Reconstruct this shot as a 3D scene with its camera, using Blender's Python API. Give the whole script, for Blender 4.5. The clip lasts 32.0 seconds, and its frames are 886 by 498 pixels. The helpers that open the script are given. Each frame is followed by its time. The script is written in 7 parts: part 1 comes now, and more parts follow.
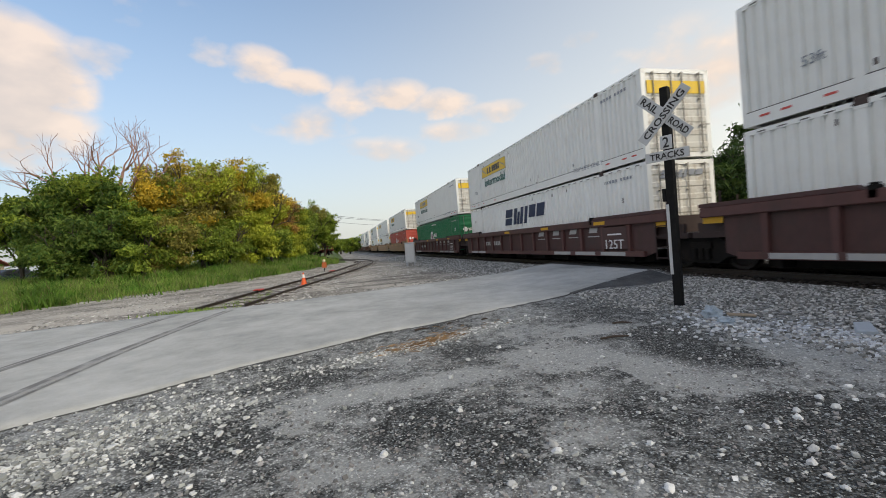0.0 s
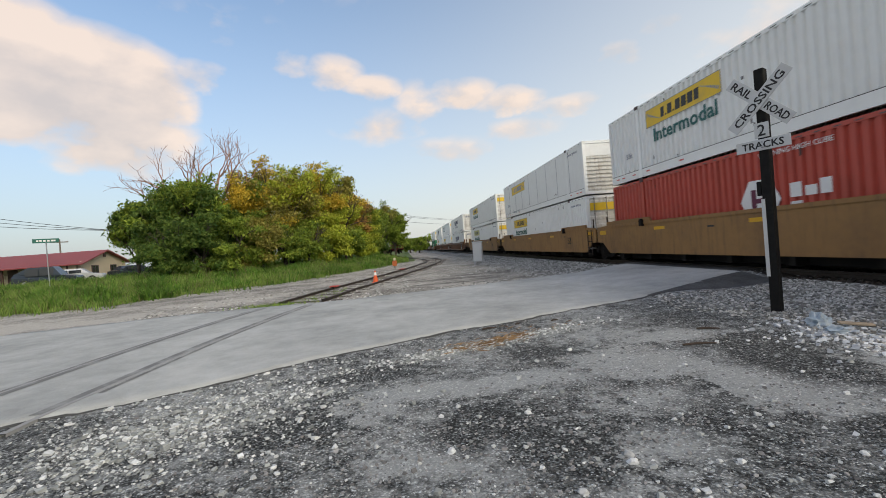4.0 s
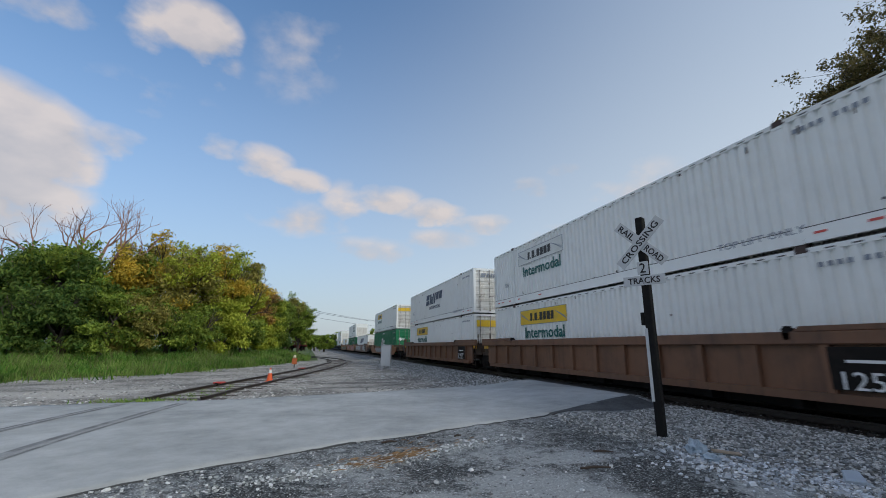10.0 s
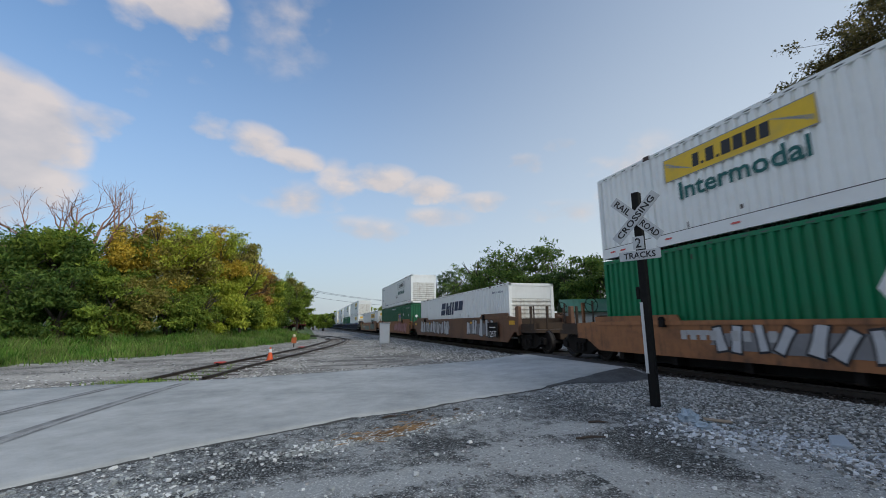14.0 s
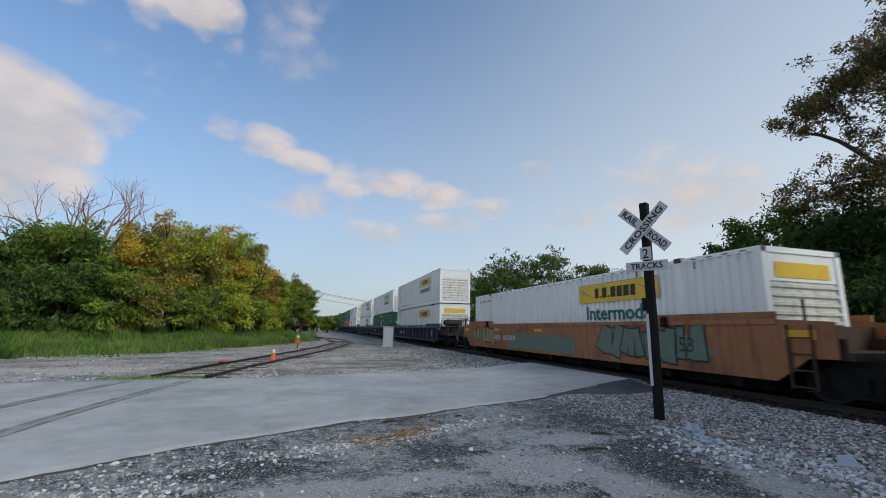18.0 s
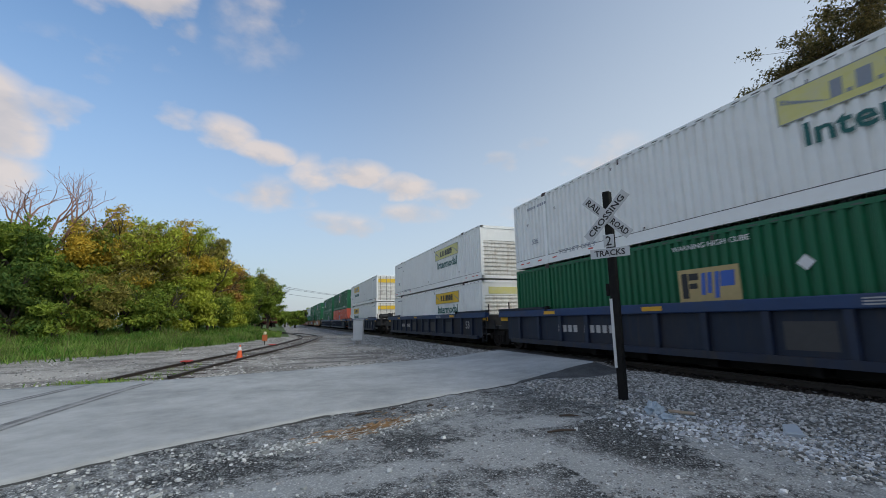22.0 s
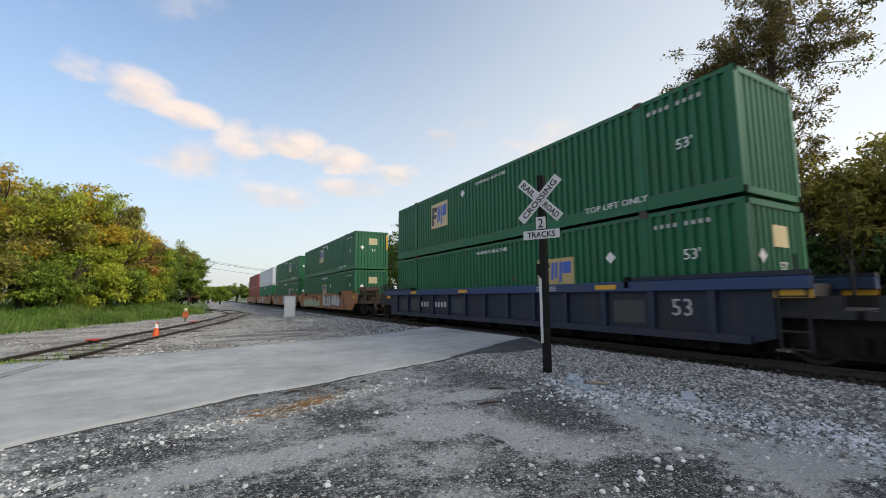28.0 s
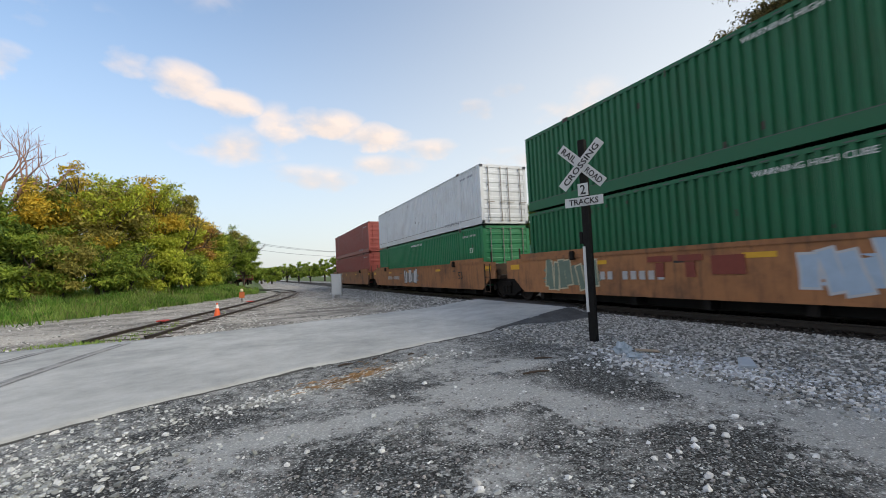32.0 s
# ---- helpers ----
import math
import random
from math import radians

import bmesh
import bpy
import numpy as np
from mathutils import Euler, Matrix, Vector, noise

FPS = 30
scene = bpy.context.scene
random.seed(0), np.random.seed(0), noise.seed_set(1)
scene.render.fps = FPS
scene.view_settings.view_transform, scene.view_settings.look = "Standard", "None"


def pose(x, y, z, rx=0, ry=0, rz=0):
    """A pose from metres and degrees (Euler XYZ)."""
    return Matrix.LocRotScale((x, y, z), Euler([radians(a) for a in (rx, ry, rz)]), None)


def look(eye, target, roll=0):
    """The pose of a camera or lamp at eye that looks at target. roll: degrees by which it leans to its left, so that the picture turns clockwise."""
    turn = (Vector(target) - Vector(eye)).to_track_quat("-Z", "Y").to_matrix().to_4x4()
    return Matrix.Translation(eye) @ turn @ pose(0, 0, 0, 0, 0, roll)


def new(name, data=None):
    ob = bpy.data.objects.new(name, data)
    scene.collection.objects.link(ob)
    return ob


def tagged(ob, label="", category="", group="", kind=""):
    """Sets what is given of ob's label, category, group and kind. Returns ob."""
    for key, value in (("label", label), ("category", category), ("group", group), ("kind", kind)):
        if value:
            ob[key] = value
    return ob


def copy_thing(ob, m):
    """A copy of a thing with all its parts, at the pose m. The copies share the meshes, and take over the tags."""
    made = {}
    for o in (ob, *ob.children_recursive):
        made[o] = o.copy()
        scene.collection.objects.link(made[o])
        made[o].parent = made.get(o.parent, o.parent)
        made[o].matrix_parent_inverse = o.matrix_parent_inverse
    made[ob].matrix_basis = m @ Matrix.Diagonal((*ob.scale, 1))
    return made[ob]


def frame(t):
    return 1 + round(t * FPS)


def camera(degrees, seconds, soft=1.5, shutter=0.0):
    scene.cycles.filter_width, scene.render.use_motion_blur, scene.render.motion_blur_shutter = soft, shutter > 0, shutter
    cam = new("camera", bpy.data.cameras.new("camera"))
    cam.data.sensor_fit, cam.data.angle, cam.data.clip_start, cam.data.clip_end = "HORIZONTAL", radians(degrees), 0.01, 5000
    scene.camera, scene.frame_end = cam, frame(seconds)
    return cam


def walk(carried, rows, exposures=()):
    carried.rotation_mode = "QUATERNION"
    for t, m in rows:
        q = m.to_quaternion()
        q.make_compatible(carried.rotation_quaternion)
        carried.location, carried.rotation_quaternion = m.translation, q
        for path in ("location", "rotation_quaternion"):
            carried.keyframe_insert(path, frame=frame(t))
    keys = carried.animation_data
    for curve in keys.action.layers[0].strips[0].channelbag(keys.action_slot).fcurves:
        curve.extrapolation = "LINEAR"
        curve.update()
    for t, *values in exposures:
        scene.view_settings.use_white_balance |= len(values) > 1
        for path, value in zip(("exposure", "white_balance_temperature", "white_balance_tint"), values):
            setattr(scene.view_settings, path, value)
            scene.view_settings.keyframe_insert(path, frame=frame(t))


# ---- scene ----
# ---- camera ----
EYE = 1.55
cam = camera(92.6, 32.0, soft=0.9, shutter=0.16)
ROWS = [
    (0.0, 0.0, 0.0, 0.0, -14.23, -1.01, 4.56),
    (0.5, 0.0, 0.0, 0.0, -14.36, -1.42, 4.15),
    (1.0, 0.0, 0.0, 0.0, -13.68, -1.45, 3.77),
    (1.5, 0.0, 0.0, 0.0, -12.55, -1.24, 3.58),
    (2.0, 0.0, 0.0, 0.0, -11.36, -1.12, 3.46),
    (2.5, 0.0, 0.0, 0.0, -9.63, -0.94, 3.68),
    (3.0, 0.0, 0.0, 0.0, -7.54, -0.78, 4.06),
    (3.5, 0.0, 0.0, 0.0, -4.93, -0.57, 4.52),
    (5.5, 0.0, 0.0, 0.0, -9.73, 0.51, 4.88),
    (6.0, 0.0, 0.0, 0.0, -13.86, 1.09, 5.11),
    (6.5, 0.0, 0.0, 0.0, -18.99, 1.63, 5.94),
    (7.0, 0.0, 0.0, 0.0, -23.15, 2.21, 5.29),
    (7.5, 0.0, 0.0, 0.0, -25.93, 2.85, 4.20),
    (8.0, 0.0, 0.0, 0.0, -24.45, 3.62, 4.00),
    (8.5, 0.0, 0.0, 0.0, -19.96, 6.24, 1.43),
    (9.0, 0.0, 0.0, 0.0, -18.67, 8.80, -0.24),
    (9.5, 0.0, 0.0, 0.0, -17.44, 11.32, -0.27),
    (10.0, 0.0, 0.0, 0.0, -17.09, 13.01, -0.25),
    (10.5, 0.0, 0.0, 0.0, -17.08, 13.81, -0.06),
    (11.0, 0.0, 0.0, 0.0, -17.27, 13.73, 0.26),
    (11.5, 0.0, 0.0, 0.0, -17.50, 13.00, 0.48),
    (12.0, 0.0, 0.0, 0.0, -17.60, 11.89, 0.52),
    (12.5, 0.0, 0.0, 0.0, -17.44, 10.77, 0.52),
    (13.0, 0.0, 0.0, 0.0, -17.28, 10.09, 0.65),
    (13.5, 0.0, 0.0, 0.0, -17.35, 10.03, 0.64),
    (14.0, 0.0, 0.0, 0.0, -17.38, 10.01, 0.70),
    (14.5, 0.0, 0.0, 0.0, -17.30, 9.78, 0.44),
    (16.5, 0.0, 0.0, 0.0, -16.56, 9.68, -0.67),
    (17.0, 0.0, 0.0, 0.0, -16.79, 10.29, -0.87),
    (17.5, 0.0, 0.0, 0.0, -16.86, 10.61, -0.98),
    (18.0, 0.0, 0.0, 0.0, -16.88, 10.73, -0.97),
    (18.5, 0.0, 0.0, 0.0, -17.12, 10.81, -0.88),
    (19.0, 0.0, 0.0, 0.0, -17.63, 10.84, -0.64),
    (19.5, 0.0, 0.0, 0.0, -18.37, 10.78, -0.41),
    (20.0, 0.0, 0.0, 0.0, -19.43, 10.46, -0.25),
    (20.5, 0.0, 0.0, 0.0, -20.34, 10.04, -0.08),
    (21.0, 0.0, 0.0, 0.0, -20.87, 9.70, 0.17),
    (21.5, 0.0, 0.0, 0.0, -20.89, 9.48, 0.58),
    (22.0, 0.0, 0.0, 0.0, -20.80, 9.51, 0.92),
    (22.5, 0.0, 0.0, 0.0, -20.62, 9.57, 1.15),
    (23.0, 0.0, 0.0, 0.0, -20.26, 9.57, 1.37),
    (23.5, 0.0, 0.0, 0.0, -19.46, 9.46, 1.55),
    (24.0, 0.0, 0.0, 0.0, -17.72, 9.25, 1.63),
    (24.5, 0.0, 0.0, 0.0, -14.88, 8.98, 1.47),
    (26.5, 0.0, 0.0, 0.0, -17.18, 5.29, -1.21),
    (27.0, 0.0, 0.0, 0.0, -23.43, 6.12, -0.65),
    (27.5, 0.0, 0.0, 0.0, -28.36, 6.82, -0.04),
    (28.0, 0.0, 0.0, 0.0, -29.41, 6.39, 0.49),
    (28.5, 0.0, 0.0, 0.0, -27.88, 5.43, 1.10),
    (29.0, 0.0, 0.0, 0.0, -26.46, 4.62, 1.47),
    (29.5, 0.0, 0.0, 0.0, -25.20, 4.14, 1.70),
    (30.0, 0.0, 0.0, 0.0, -24.59, 4.02, 1.92),
    (30.5, 0.0, 0.0, 0.0, -24.24, 4.07, 2.00),
    (31.0, 0.0, 0.0, 0.0, -23.87, 4.05, 2.06),
    (31.5, 0.0, 0.0, 0.0, -23.64, 3.73, 2.26),
    (32.0, 0.0, 0.0, 0.0, -23.78, 2.94, 2.65),
]
walk(cam, [(t, pose(x, y, EYE + z, 90 + pitch, roll, yaw)) for t, x, y, z, yaw, pitch, roll in ROWS],
     exposures=[(0.0, 0.95, 6850, 7), (6.0, 0.92, 6700, 7), (7.8, 1.03, 6750, 7), (10.0, 0.56, 5850, 5), (14.5, 0.59, 5850, 5), (19.0, 0.57, 5850, 5), (23.0, 0.67, 6000, 5), (25.5, 0.88, 6350, 6), (27.0, 1.03, 6500, 7), (32.0, 1.08, 6550, 7)])

# ---- daylight: low evening sun, blue sky with small clouds ----
SUN_AZ, SUN_EL = 146.0, 32.0
world = bpy.data.worlds.new("evening_sky")
scene.world = world
world.use_nodes = True


def nodes_of(tree):
    tree.nodes.clear()

    def add(kind, **inputs):
        node = tree.nodes.new("ShaderNode" + kind)
        for key, value in inputs.items():
            if key.startswith("_"):
                setattr_safe(node, key[1:], value)
            else:
                name = key.replace("__", " ")
                socket = node.inputs[int(name[1:])] if name[0] == "i" and name[1:].isdigit() else node.inputs[name]
                if isinstance(value, bpy.types.NodeSocket):
                    tree.links.new(value, socket)
                else:
                    socket.default_value = value
        return node
    return add


def setattr_safe(node, key, value):
    if key == "operation":
        node.operation = value
    elif key == "blend_type":
        node.blend_type = value
    elif key == "data_type":
        node.data_type = value
    elif key == "sky_type":
        node.sky_type = value
    elif key == "feature":
        node.feature = value
    elif key == "clamp":
        node.use_clamp = value


def math_node(add, op, a, b=0.0, c=0.0, clamp=False):
    n = add("Math", _operation=op, _clamp=clamp, i0=a, i1=b)
    if op in ("MULTIPLY_ADD", "SMOOTH_MIN", "SMOOTH_MAX"):
        n.inputs[2].default_value = c
    return n.outputs[0]


def mix_rgb(add, fac, a, b, mode="MIX"):
    n = add("MixRGB", _blend_type=mode, Fac=fac, Color1=a, Color2=b)
    return n.outputs[0]


HAZE_COOL, HAZE_WARM = (1.40, 1.54, 1.83, 1), (3.65, 3.5, 3.25, 1)
CLOUD_LIT, CLOUD_DIM = (3.5, 2.86, 2.5, 1), (2.4, 2.12, 2.06, 1)
SKY_GAIN = 0.76
# clouds: azimuth, elevation, half width, half height in degrees, strength
CLOUDS = [
    (-33.5, 19, 11, 6.6, 2.0), (-31.5, 14.5, 8.5, 5.2, 1.2), (-24.5, 21.4, 6.0, 2.2, 0.8), (-40, 19.5, 10, 7.6, 2.0),
    (-16.4, 35.0, 5.8, 3.8, 1.4), (-20.5, 34.5, 5.5, 4.2, 0.62), (-13.2, 32.0, 3.0, 2.4, 0.45), (-4, 36, 7, 7, 0.26), (-21, 27, 9, 2.6, 0.24), (-32, 32, 7, 3, 0.5),
    (-12.8, 23.4, 3.4, 2.2, 0.55), (-7.2, 22.7, 5.0, 2.4, 0.85), (-2.6, 20.9, 5.0, 2.0, 0.85), (3.6, 18.6, 4.2, 3.4, 0.66), (-1.5, 16.4, 8.0, 2.6, 0.46),
    (9.6, 19.5, 5.6, 2.2, 0.88), (15.4, 18.0, 5.6, 2.0, 0.88), (22.4, 16.4, 5.8, 1.6, 0.75), (7.0, 12.6, 7.5, 2.3, 0.46), (16.6, 14.4, 6.4, 1.9, 0.42),
    (29.3, 20.8, 3.4, 1.8, 0.5), (34.2, 22.6, 3.0, 1.4, 0.45), (43.5, 18.6, 8.5, 5.0, 0.66), (50, 16, 9, 6, 0.5), (34, 14.5, 6, 1.8, 0.4),
    # unseen bright clouds, added to light the container sides and the ground
    (-98, 36, 52, 32, 1.0), (-80, 58, 40, 20, 1.0), (150, 30, 30, 12, 0.7), (-150, 28, 34, 14, 0.8), (10, 62, 60, 13, 0.8), (115, 56, 50, 14, 0.8), (-115, 60, 50, 15, 0.85), (180, 50, 50, 13, 0.85),
]
add = nodes_of(world.node_tree)
sky = add("TexSky", _sky_type="NISHITA")
sky.sun_disc = False
sky.sun_elevation, sky.sun_rotation = radians(SUN_EL), radians(SUN_AZ)
sky.air_density, sky.dust_density, sky.ozone_density = 1.0, 0.7, 1.0
where = add("TexCoord").outputs["Generated"]
xyz = add("SeparateXYZ", Vector=where)
deg = 180 / math.pi
az = math_node(add, "MULTIPLY", math_node(add, "ARCTAN2", xyz.outputs[0], xyz.outputs[1]), deg)
el = math_node(add, "MULTIPLY", math_node(add, "ARCSINE", xyz.outputs[2]), deg)
flatter = add("Mapping", Vector=where)
flatter.inputs["Scale"].default_value = (1.0, 1.0, 1.6)
warp = add("TexNoise", Vector=flatter.outputs[0], Scale=5.0, Detail=5.0, Roughness=0.5)
fine = add("TexNoise", Vector=flatter.outputs[0], Scale=13.0, Detail=6.0, Roughness=0.5)
az2 = math_node(add, "ADD", az, math_node(add, "MULTIPLY_ADD", warp.outputs[0], 5.0, -2.5))
el2 = math_node(add, "ADD", el, math_node(add, "MULTIPLY_ADD", fine.outputs[0], 2.6, -1.3))
cover, lower = 0.0, 0.0
for a0, e0, wid, hei, power in CLOUDS:
    dx = math_node(add, "DIVIDE", math_node(add, "SUBTRACT", az2, a0), wid)
    dy = math_node(add, "DIVIDE", math_node(add, "SUBTRACT", el2, e0), hei)
    r2 = math_node(add, "ADD", math_node(add, "MULTIPLY", dx, dx), math_node(add, "MULTIPLY", dy, dy))
    m = math_node(add, "MULTIPLY", math_node(add, "SUBTRACT", 1.0, r2, clamp=True), power)
    low = math_node(add, "MULTIPLY", m, math_node(add, "MULTIPLY_ADD", dy, -0.8, 0.35 if power > 0.5 else 1.4, clamp=power > 0.5))
    cover = m if isinstance(cover, float) else math_node(add, "MAXIMUM", cover, m)
    lower = low if isinstance(lower, float) else math_node(add, "MAXIMUM", lower, low)
tuft = math_node(add, "ADD", math_node(add, "MULTIPLY", fine.outputs[0], 0.62), math_node(add, "MULTIPLY", warp.outputs[0], 0.38))
edge = math_node(add, "ADD", math_node(add, "MULTIPLY_ADD", tuft, 3.4, -1.78), cover)
cover = math_node(add, "MULTIPLY", math_node(add, "MULTIPLY", edge, 1.15, clamp=True), math_node(add, "MULTIPLY", cover, 3.0, clamp=True))
cover = math_node(add, "MULTIPLY", cover, 0.86)
glow = math_node(add, "MULTIPLY_ADD", math_node(add, "COSINE", math_node(add, "MULTIPLY", math_node(add, "SUBTRACT", az, 84.0), 1 / deg)), 0.5, 0.5)
reach = math_node(add, "MULTIPLY_ADD", math_node(add, "POWER", glow, 3.0), 60.0, 36.0)
haze = math_node(add, "MULTIPLY", math_node(add, "POWER", math_node(add, "SUBTRACT", 1.0, math_node(add, "DIVIDE", math_node(add, "MAXIMUM", el, 0.0), reach), clamp=True), 1.5), 0.96)
hazec = mix_rgb(add, math_node(add, "POWER", glow, 2.0), HAZE_COOL, HAZE_WARM)
skyc = mix_rgb(add, haze, add("HueSaturation", Saturation=1.04, Value=SKY_GAIN, Color=sky.outputs[0]).outputs[0], hazec)
billow = math_node(add, "MULTIPLY_ADD", tuft, -2.4, 1.2)
cloudc = mix_rgb(add, math_node(add, "MULTIPLY_ADD", math_node(add, "ADD", math_node(add, "MINIMUM", lower, 0.6), billow), 1.15, 0.0, clamp=True), CLOUD_LIT, CLOUD_DIM)
final = mix_rgb(add, cover, skyc, cloudc)
back = add("Background", Color=final, Strength=0.15)
out = add("OutputWorld", Surface=back.outputs[0])

sun = new("sun", bpy.data.lights.new("sun", "SUN"))
sun.data.energy, sun.data.angle, sun.data.color = 1.1, radians(24), (1.0, 0.87, 0.69)
sd = Vector((math.sin(radians(SUN_AZ)) * math.cos(radians(SUN_EL)), math.cos(radians(SUN_AZ)) * math.cos(radians(SUN_EL)), math.sin(radians(SUN_EL))))
sun.matrix_world = look(sd * 300, (0, 0, 0))

# ---- materials ----
MATS = {}


def material(name, color, rough=0.6, metal=0.0, grain=0.0, grain_scale=8.0, dirt=None, dirt_amount=0.0, dirt_scale=1.2, bump=0.0, bump_scale=60.0, vary=0.0, spec=0.5, streak=0.0, streak_color=(0.05, 0.035, 0.025)):
    """A surface with a base colour, a fine grain, larger patches of dirt or wear and a fine relief, at real-world size."""
    if name in MATS:
        return MATS[name]
    m = bpy.data.materials.new(name)
    m.use_nodes = True
    add = nodes_of(m.node_tree)
    where = add("TexCoord").outputs["Object"]
    col = (*color, 1)
    rgb = add("RGB")
    rgb.outputs[0].default_value = col
    c = rgb.outputs[0]
    if vary:
        info = add("ObjectInfo")
        v = math_node(add, "MULTIPLY_ADD", info.outputs["Random"], 2 * vary, 1 - vary)
        c = add("HueSaturation", Value=v, Color=c).outputs[0]
    if grain:
        n = add("TexNoise", Vector=where, Scale=grain_scale, Detail=5.0, Roughness=0.6)
        v = math_node(add, "MULTIPLY_ADD", n.outputs[0], 2 * grain, 1 - grain)
        c = add("HueSaturation", Value=v, Color=c).outputs[0]
    if dirt is not None:
        n = add("TexNoise", Vector=where, Scale=dirt_scale, Detail=7.0, Roughness=0.68)
        f = math_node(add, "MULTIPLY", math_node(add, "MULTIPLY_ADD", n.outputs[0], 4.0, -1.9, clamp=True), dirt_amount)
        c = mix_rgb(add, f, c, (*dirt, 1))
    if streak:
        runs = add("Mapping", Vector=where)
        runs.inputs["Scale"].default_value = (5.0, 5.0, 0.45)
        n = add("TexNoise", Vector=runs.outputs[0], Scale=1.3, Detail=6.0, Roughness=0.7)
        f = math_node(add, "MULTIPLY", math_node(add, "MULTIPLY_ADD", n.outputs[0], 5.0, -2.6, clamp=True), streak)
        c = mix_rgb(add, f, c, (*streak_color, 1))
    b = add("BsdfPrincipled", Base__Color=c, Roughness=rough, Metallic=metal)
    b.inputs["Specular IOR Level"].default_value = spec
    if bump:
        n = add("TexNoise", Vector=where, Scale=bump_scale, Detail=4.0, Roughness=0.6)
        bp = add("Bump", Strength=bump, Distance=0.02, Height=n.outputs[0])
        m.node_tree.links.new(bp.outputs[0], b.inputs["Normal"])
    add("OutputMaterial", Surface=b.outputs[0])
    MATS[name] = m
    return m


def two_tone(name, a, b, c, s1=0.5, s2=3.0, s3=40.0, rough=0.9, bump=0.5, bump_scale=45.0, edge=3.0, pebble=0.0, pebble_scale=60.0, patches=(), ragged=0.0):
    """Ground: two colours in large uneven patches, a third in small specks, with a grainy or pebbly relief."""
    m = bpy.data.materials.new(name)
    m.use_nodes = True
    add = nodes_of(m.node_tree)
    where = add("TexCoord").outputs["Object"]
    n1 = add("TexNoise", Vector=where, Scale=s1, Detail=6.0, Roughness=0.65)
    n2 = add("TexNoise", Vector=where, Scale=s2, Detail=7.0, Roughness=0.75)
    n3 = add("TexNoise", Vector=where, Scale=s3, Detail=4.0, Roughness=0.7)
    f1 = math_node(add, "ADD", math_node(add, "MULTIPLY", n1.outputs[0], 0.66 - ragged), math_node(add, "MULTIPLY", n2.outputs[0], 0.34 + ragged))
    if patches:
        place = add("SeparateXYZ", Vector=where)
        wob = math_node(add, "MULTIPLY_ADD", n2.outputs[0], 1.6, -0.8)
        wob2 = math_node(add, "MULTIPLY_ADD", n1.outputs[0], 1.6, -0.8)
        for px, py, rx, ry, amount in patches:
            dx = math_node(add, "DIVIDE", math_node(add, "SUBTRACT", math_node(add, "ADD", place.outputs[0], wob), px), rx)
            dy = math_node(add, "DIVIDE", math_node(add, "SUBTRACT", math_node(add, "ADD", place.outputs[1], wob2), py), ry)
            r2 = math_node(add, "ADD", math_node(add, "MULTIPLY", dx, dx), math_node(add, "MULTIPLY", dy, dy))
            f1 = math_node(add, "ADD", f1, math_node(add, "MULTIPLY", math_node(add, "SUBTRACT", 1.0, r2, clamp=True), amount))
    f1 = math_node(add, "MULTIPLY_ADD", f1, 2 * edge, 0.5 - edge, clamp=True)
    col = mix_rgb(add, f1, (*a, 1), (*b, 1))
    f3 = math_node(add, "MULTIPLY_ADD", n3.outputs[0], 9.0, -5.3, clamp=True)
    col = mix_rgb(add, f3, col, (*c, 1))
    g = math_node(add, "MULTIPLY_ADD", n3.outputs[0], 0.7, 0.65)
    n4 = add("TexNoise", Vector=where, Scale=bump_scale, Detail=5.0, Roughness=0.7)
    high = n4.outputs[0]
    if pebble:
        small = add("TexVoronoi", Vector=where, Scale=pebble_scale)
        big = add("TexVoronoi", Vector=where, Scale=pebble_scale * 0.45)
        tone = add("SeparateXYZ", Vector=small.outputs["Color"]).outputs[0]
        tone2 = add("SeparateXYZ", Vector=big.outputs["Color"]).outputs[0]
        loose = math_node(add, "SUBTRACT", 1.0, math_node(add, "MULTIPLY", f1, 0.82))
        v = math_node(add, "MULTIPLY_ADD", math_node(add, "POWER", tone, 2.2), 2.6 * pebble, 1 - 0.75 * pebble)
        v2 = math_node(add, "MULTIPLY_ADD", math_node(add, "POWER", tone2, 5.0), 1.6 * pebble, 1 - 0.2 * pebble)
        rim = math_node(add, "SUBTRACT", 1.15, math_node(add, "MULTIPLY", small.outputs["Distance"], 0.75 * pebble))
        k = math_node(add, "MULTIPLY", math_node(add, "MULTIPLY", v, v2), rim)
        k = math_node(add, "ADD", math_node(add, "MULTIPLY", k, loose), math_node(add, "SUBTRACT", 1.0, loose))
        g = math_node(add, "MULTIPLY", g, k)
        chip = add("TexVoronoi", Vector=where, Scale=pebble_scale * 0.72)
        rare = math_node(add, "GREATER_THAN", add("SeparateXYZ", Vector=chip.outputs["Color"]).outputs[1], 0.90)
        core = math_node(add, "LESS_THAN", chip.outputs["Distance"], 0.42)
        chips = math_node(add, "MULTIPLY", math_node(add, "MULTIPLY", rare, core), pebble)
        high = math_node(add, "SUBTRACT", high, math_node(add, "MULTIPLY", math_node(add, "MULTIPLY", small.outputs["Distance"], loose), 1.2))
    col = add("HueSaturation", Value=g, Color=col).outputs[0]
    if pebble:
        col = mix_rgb(add, chips, col, (0.60, 0.625, 0.625, 1))
    bs = add("BsdfPrincipled", Base__Color=col, Roughness=rough)
    bs.inputs["Specular IOR Level"].default_value = 0.3
    bp = add("Bump", Strength=bump, Distance=0.02, Height=high)
    m.node_tree.links.new(bp.outputs[0], bs.inputs["Normal"])
    add("OutputMaterial", Surface=bs.outputs[0])
    return m


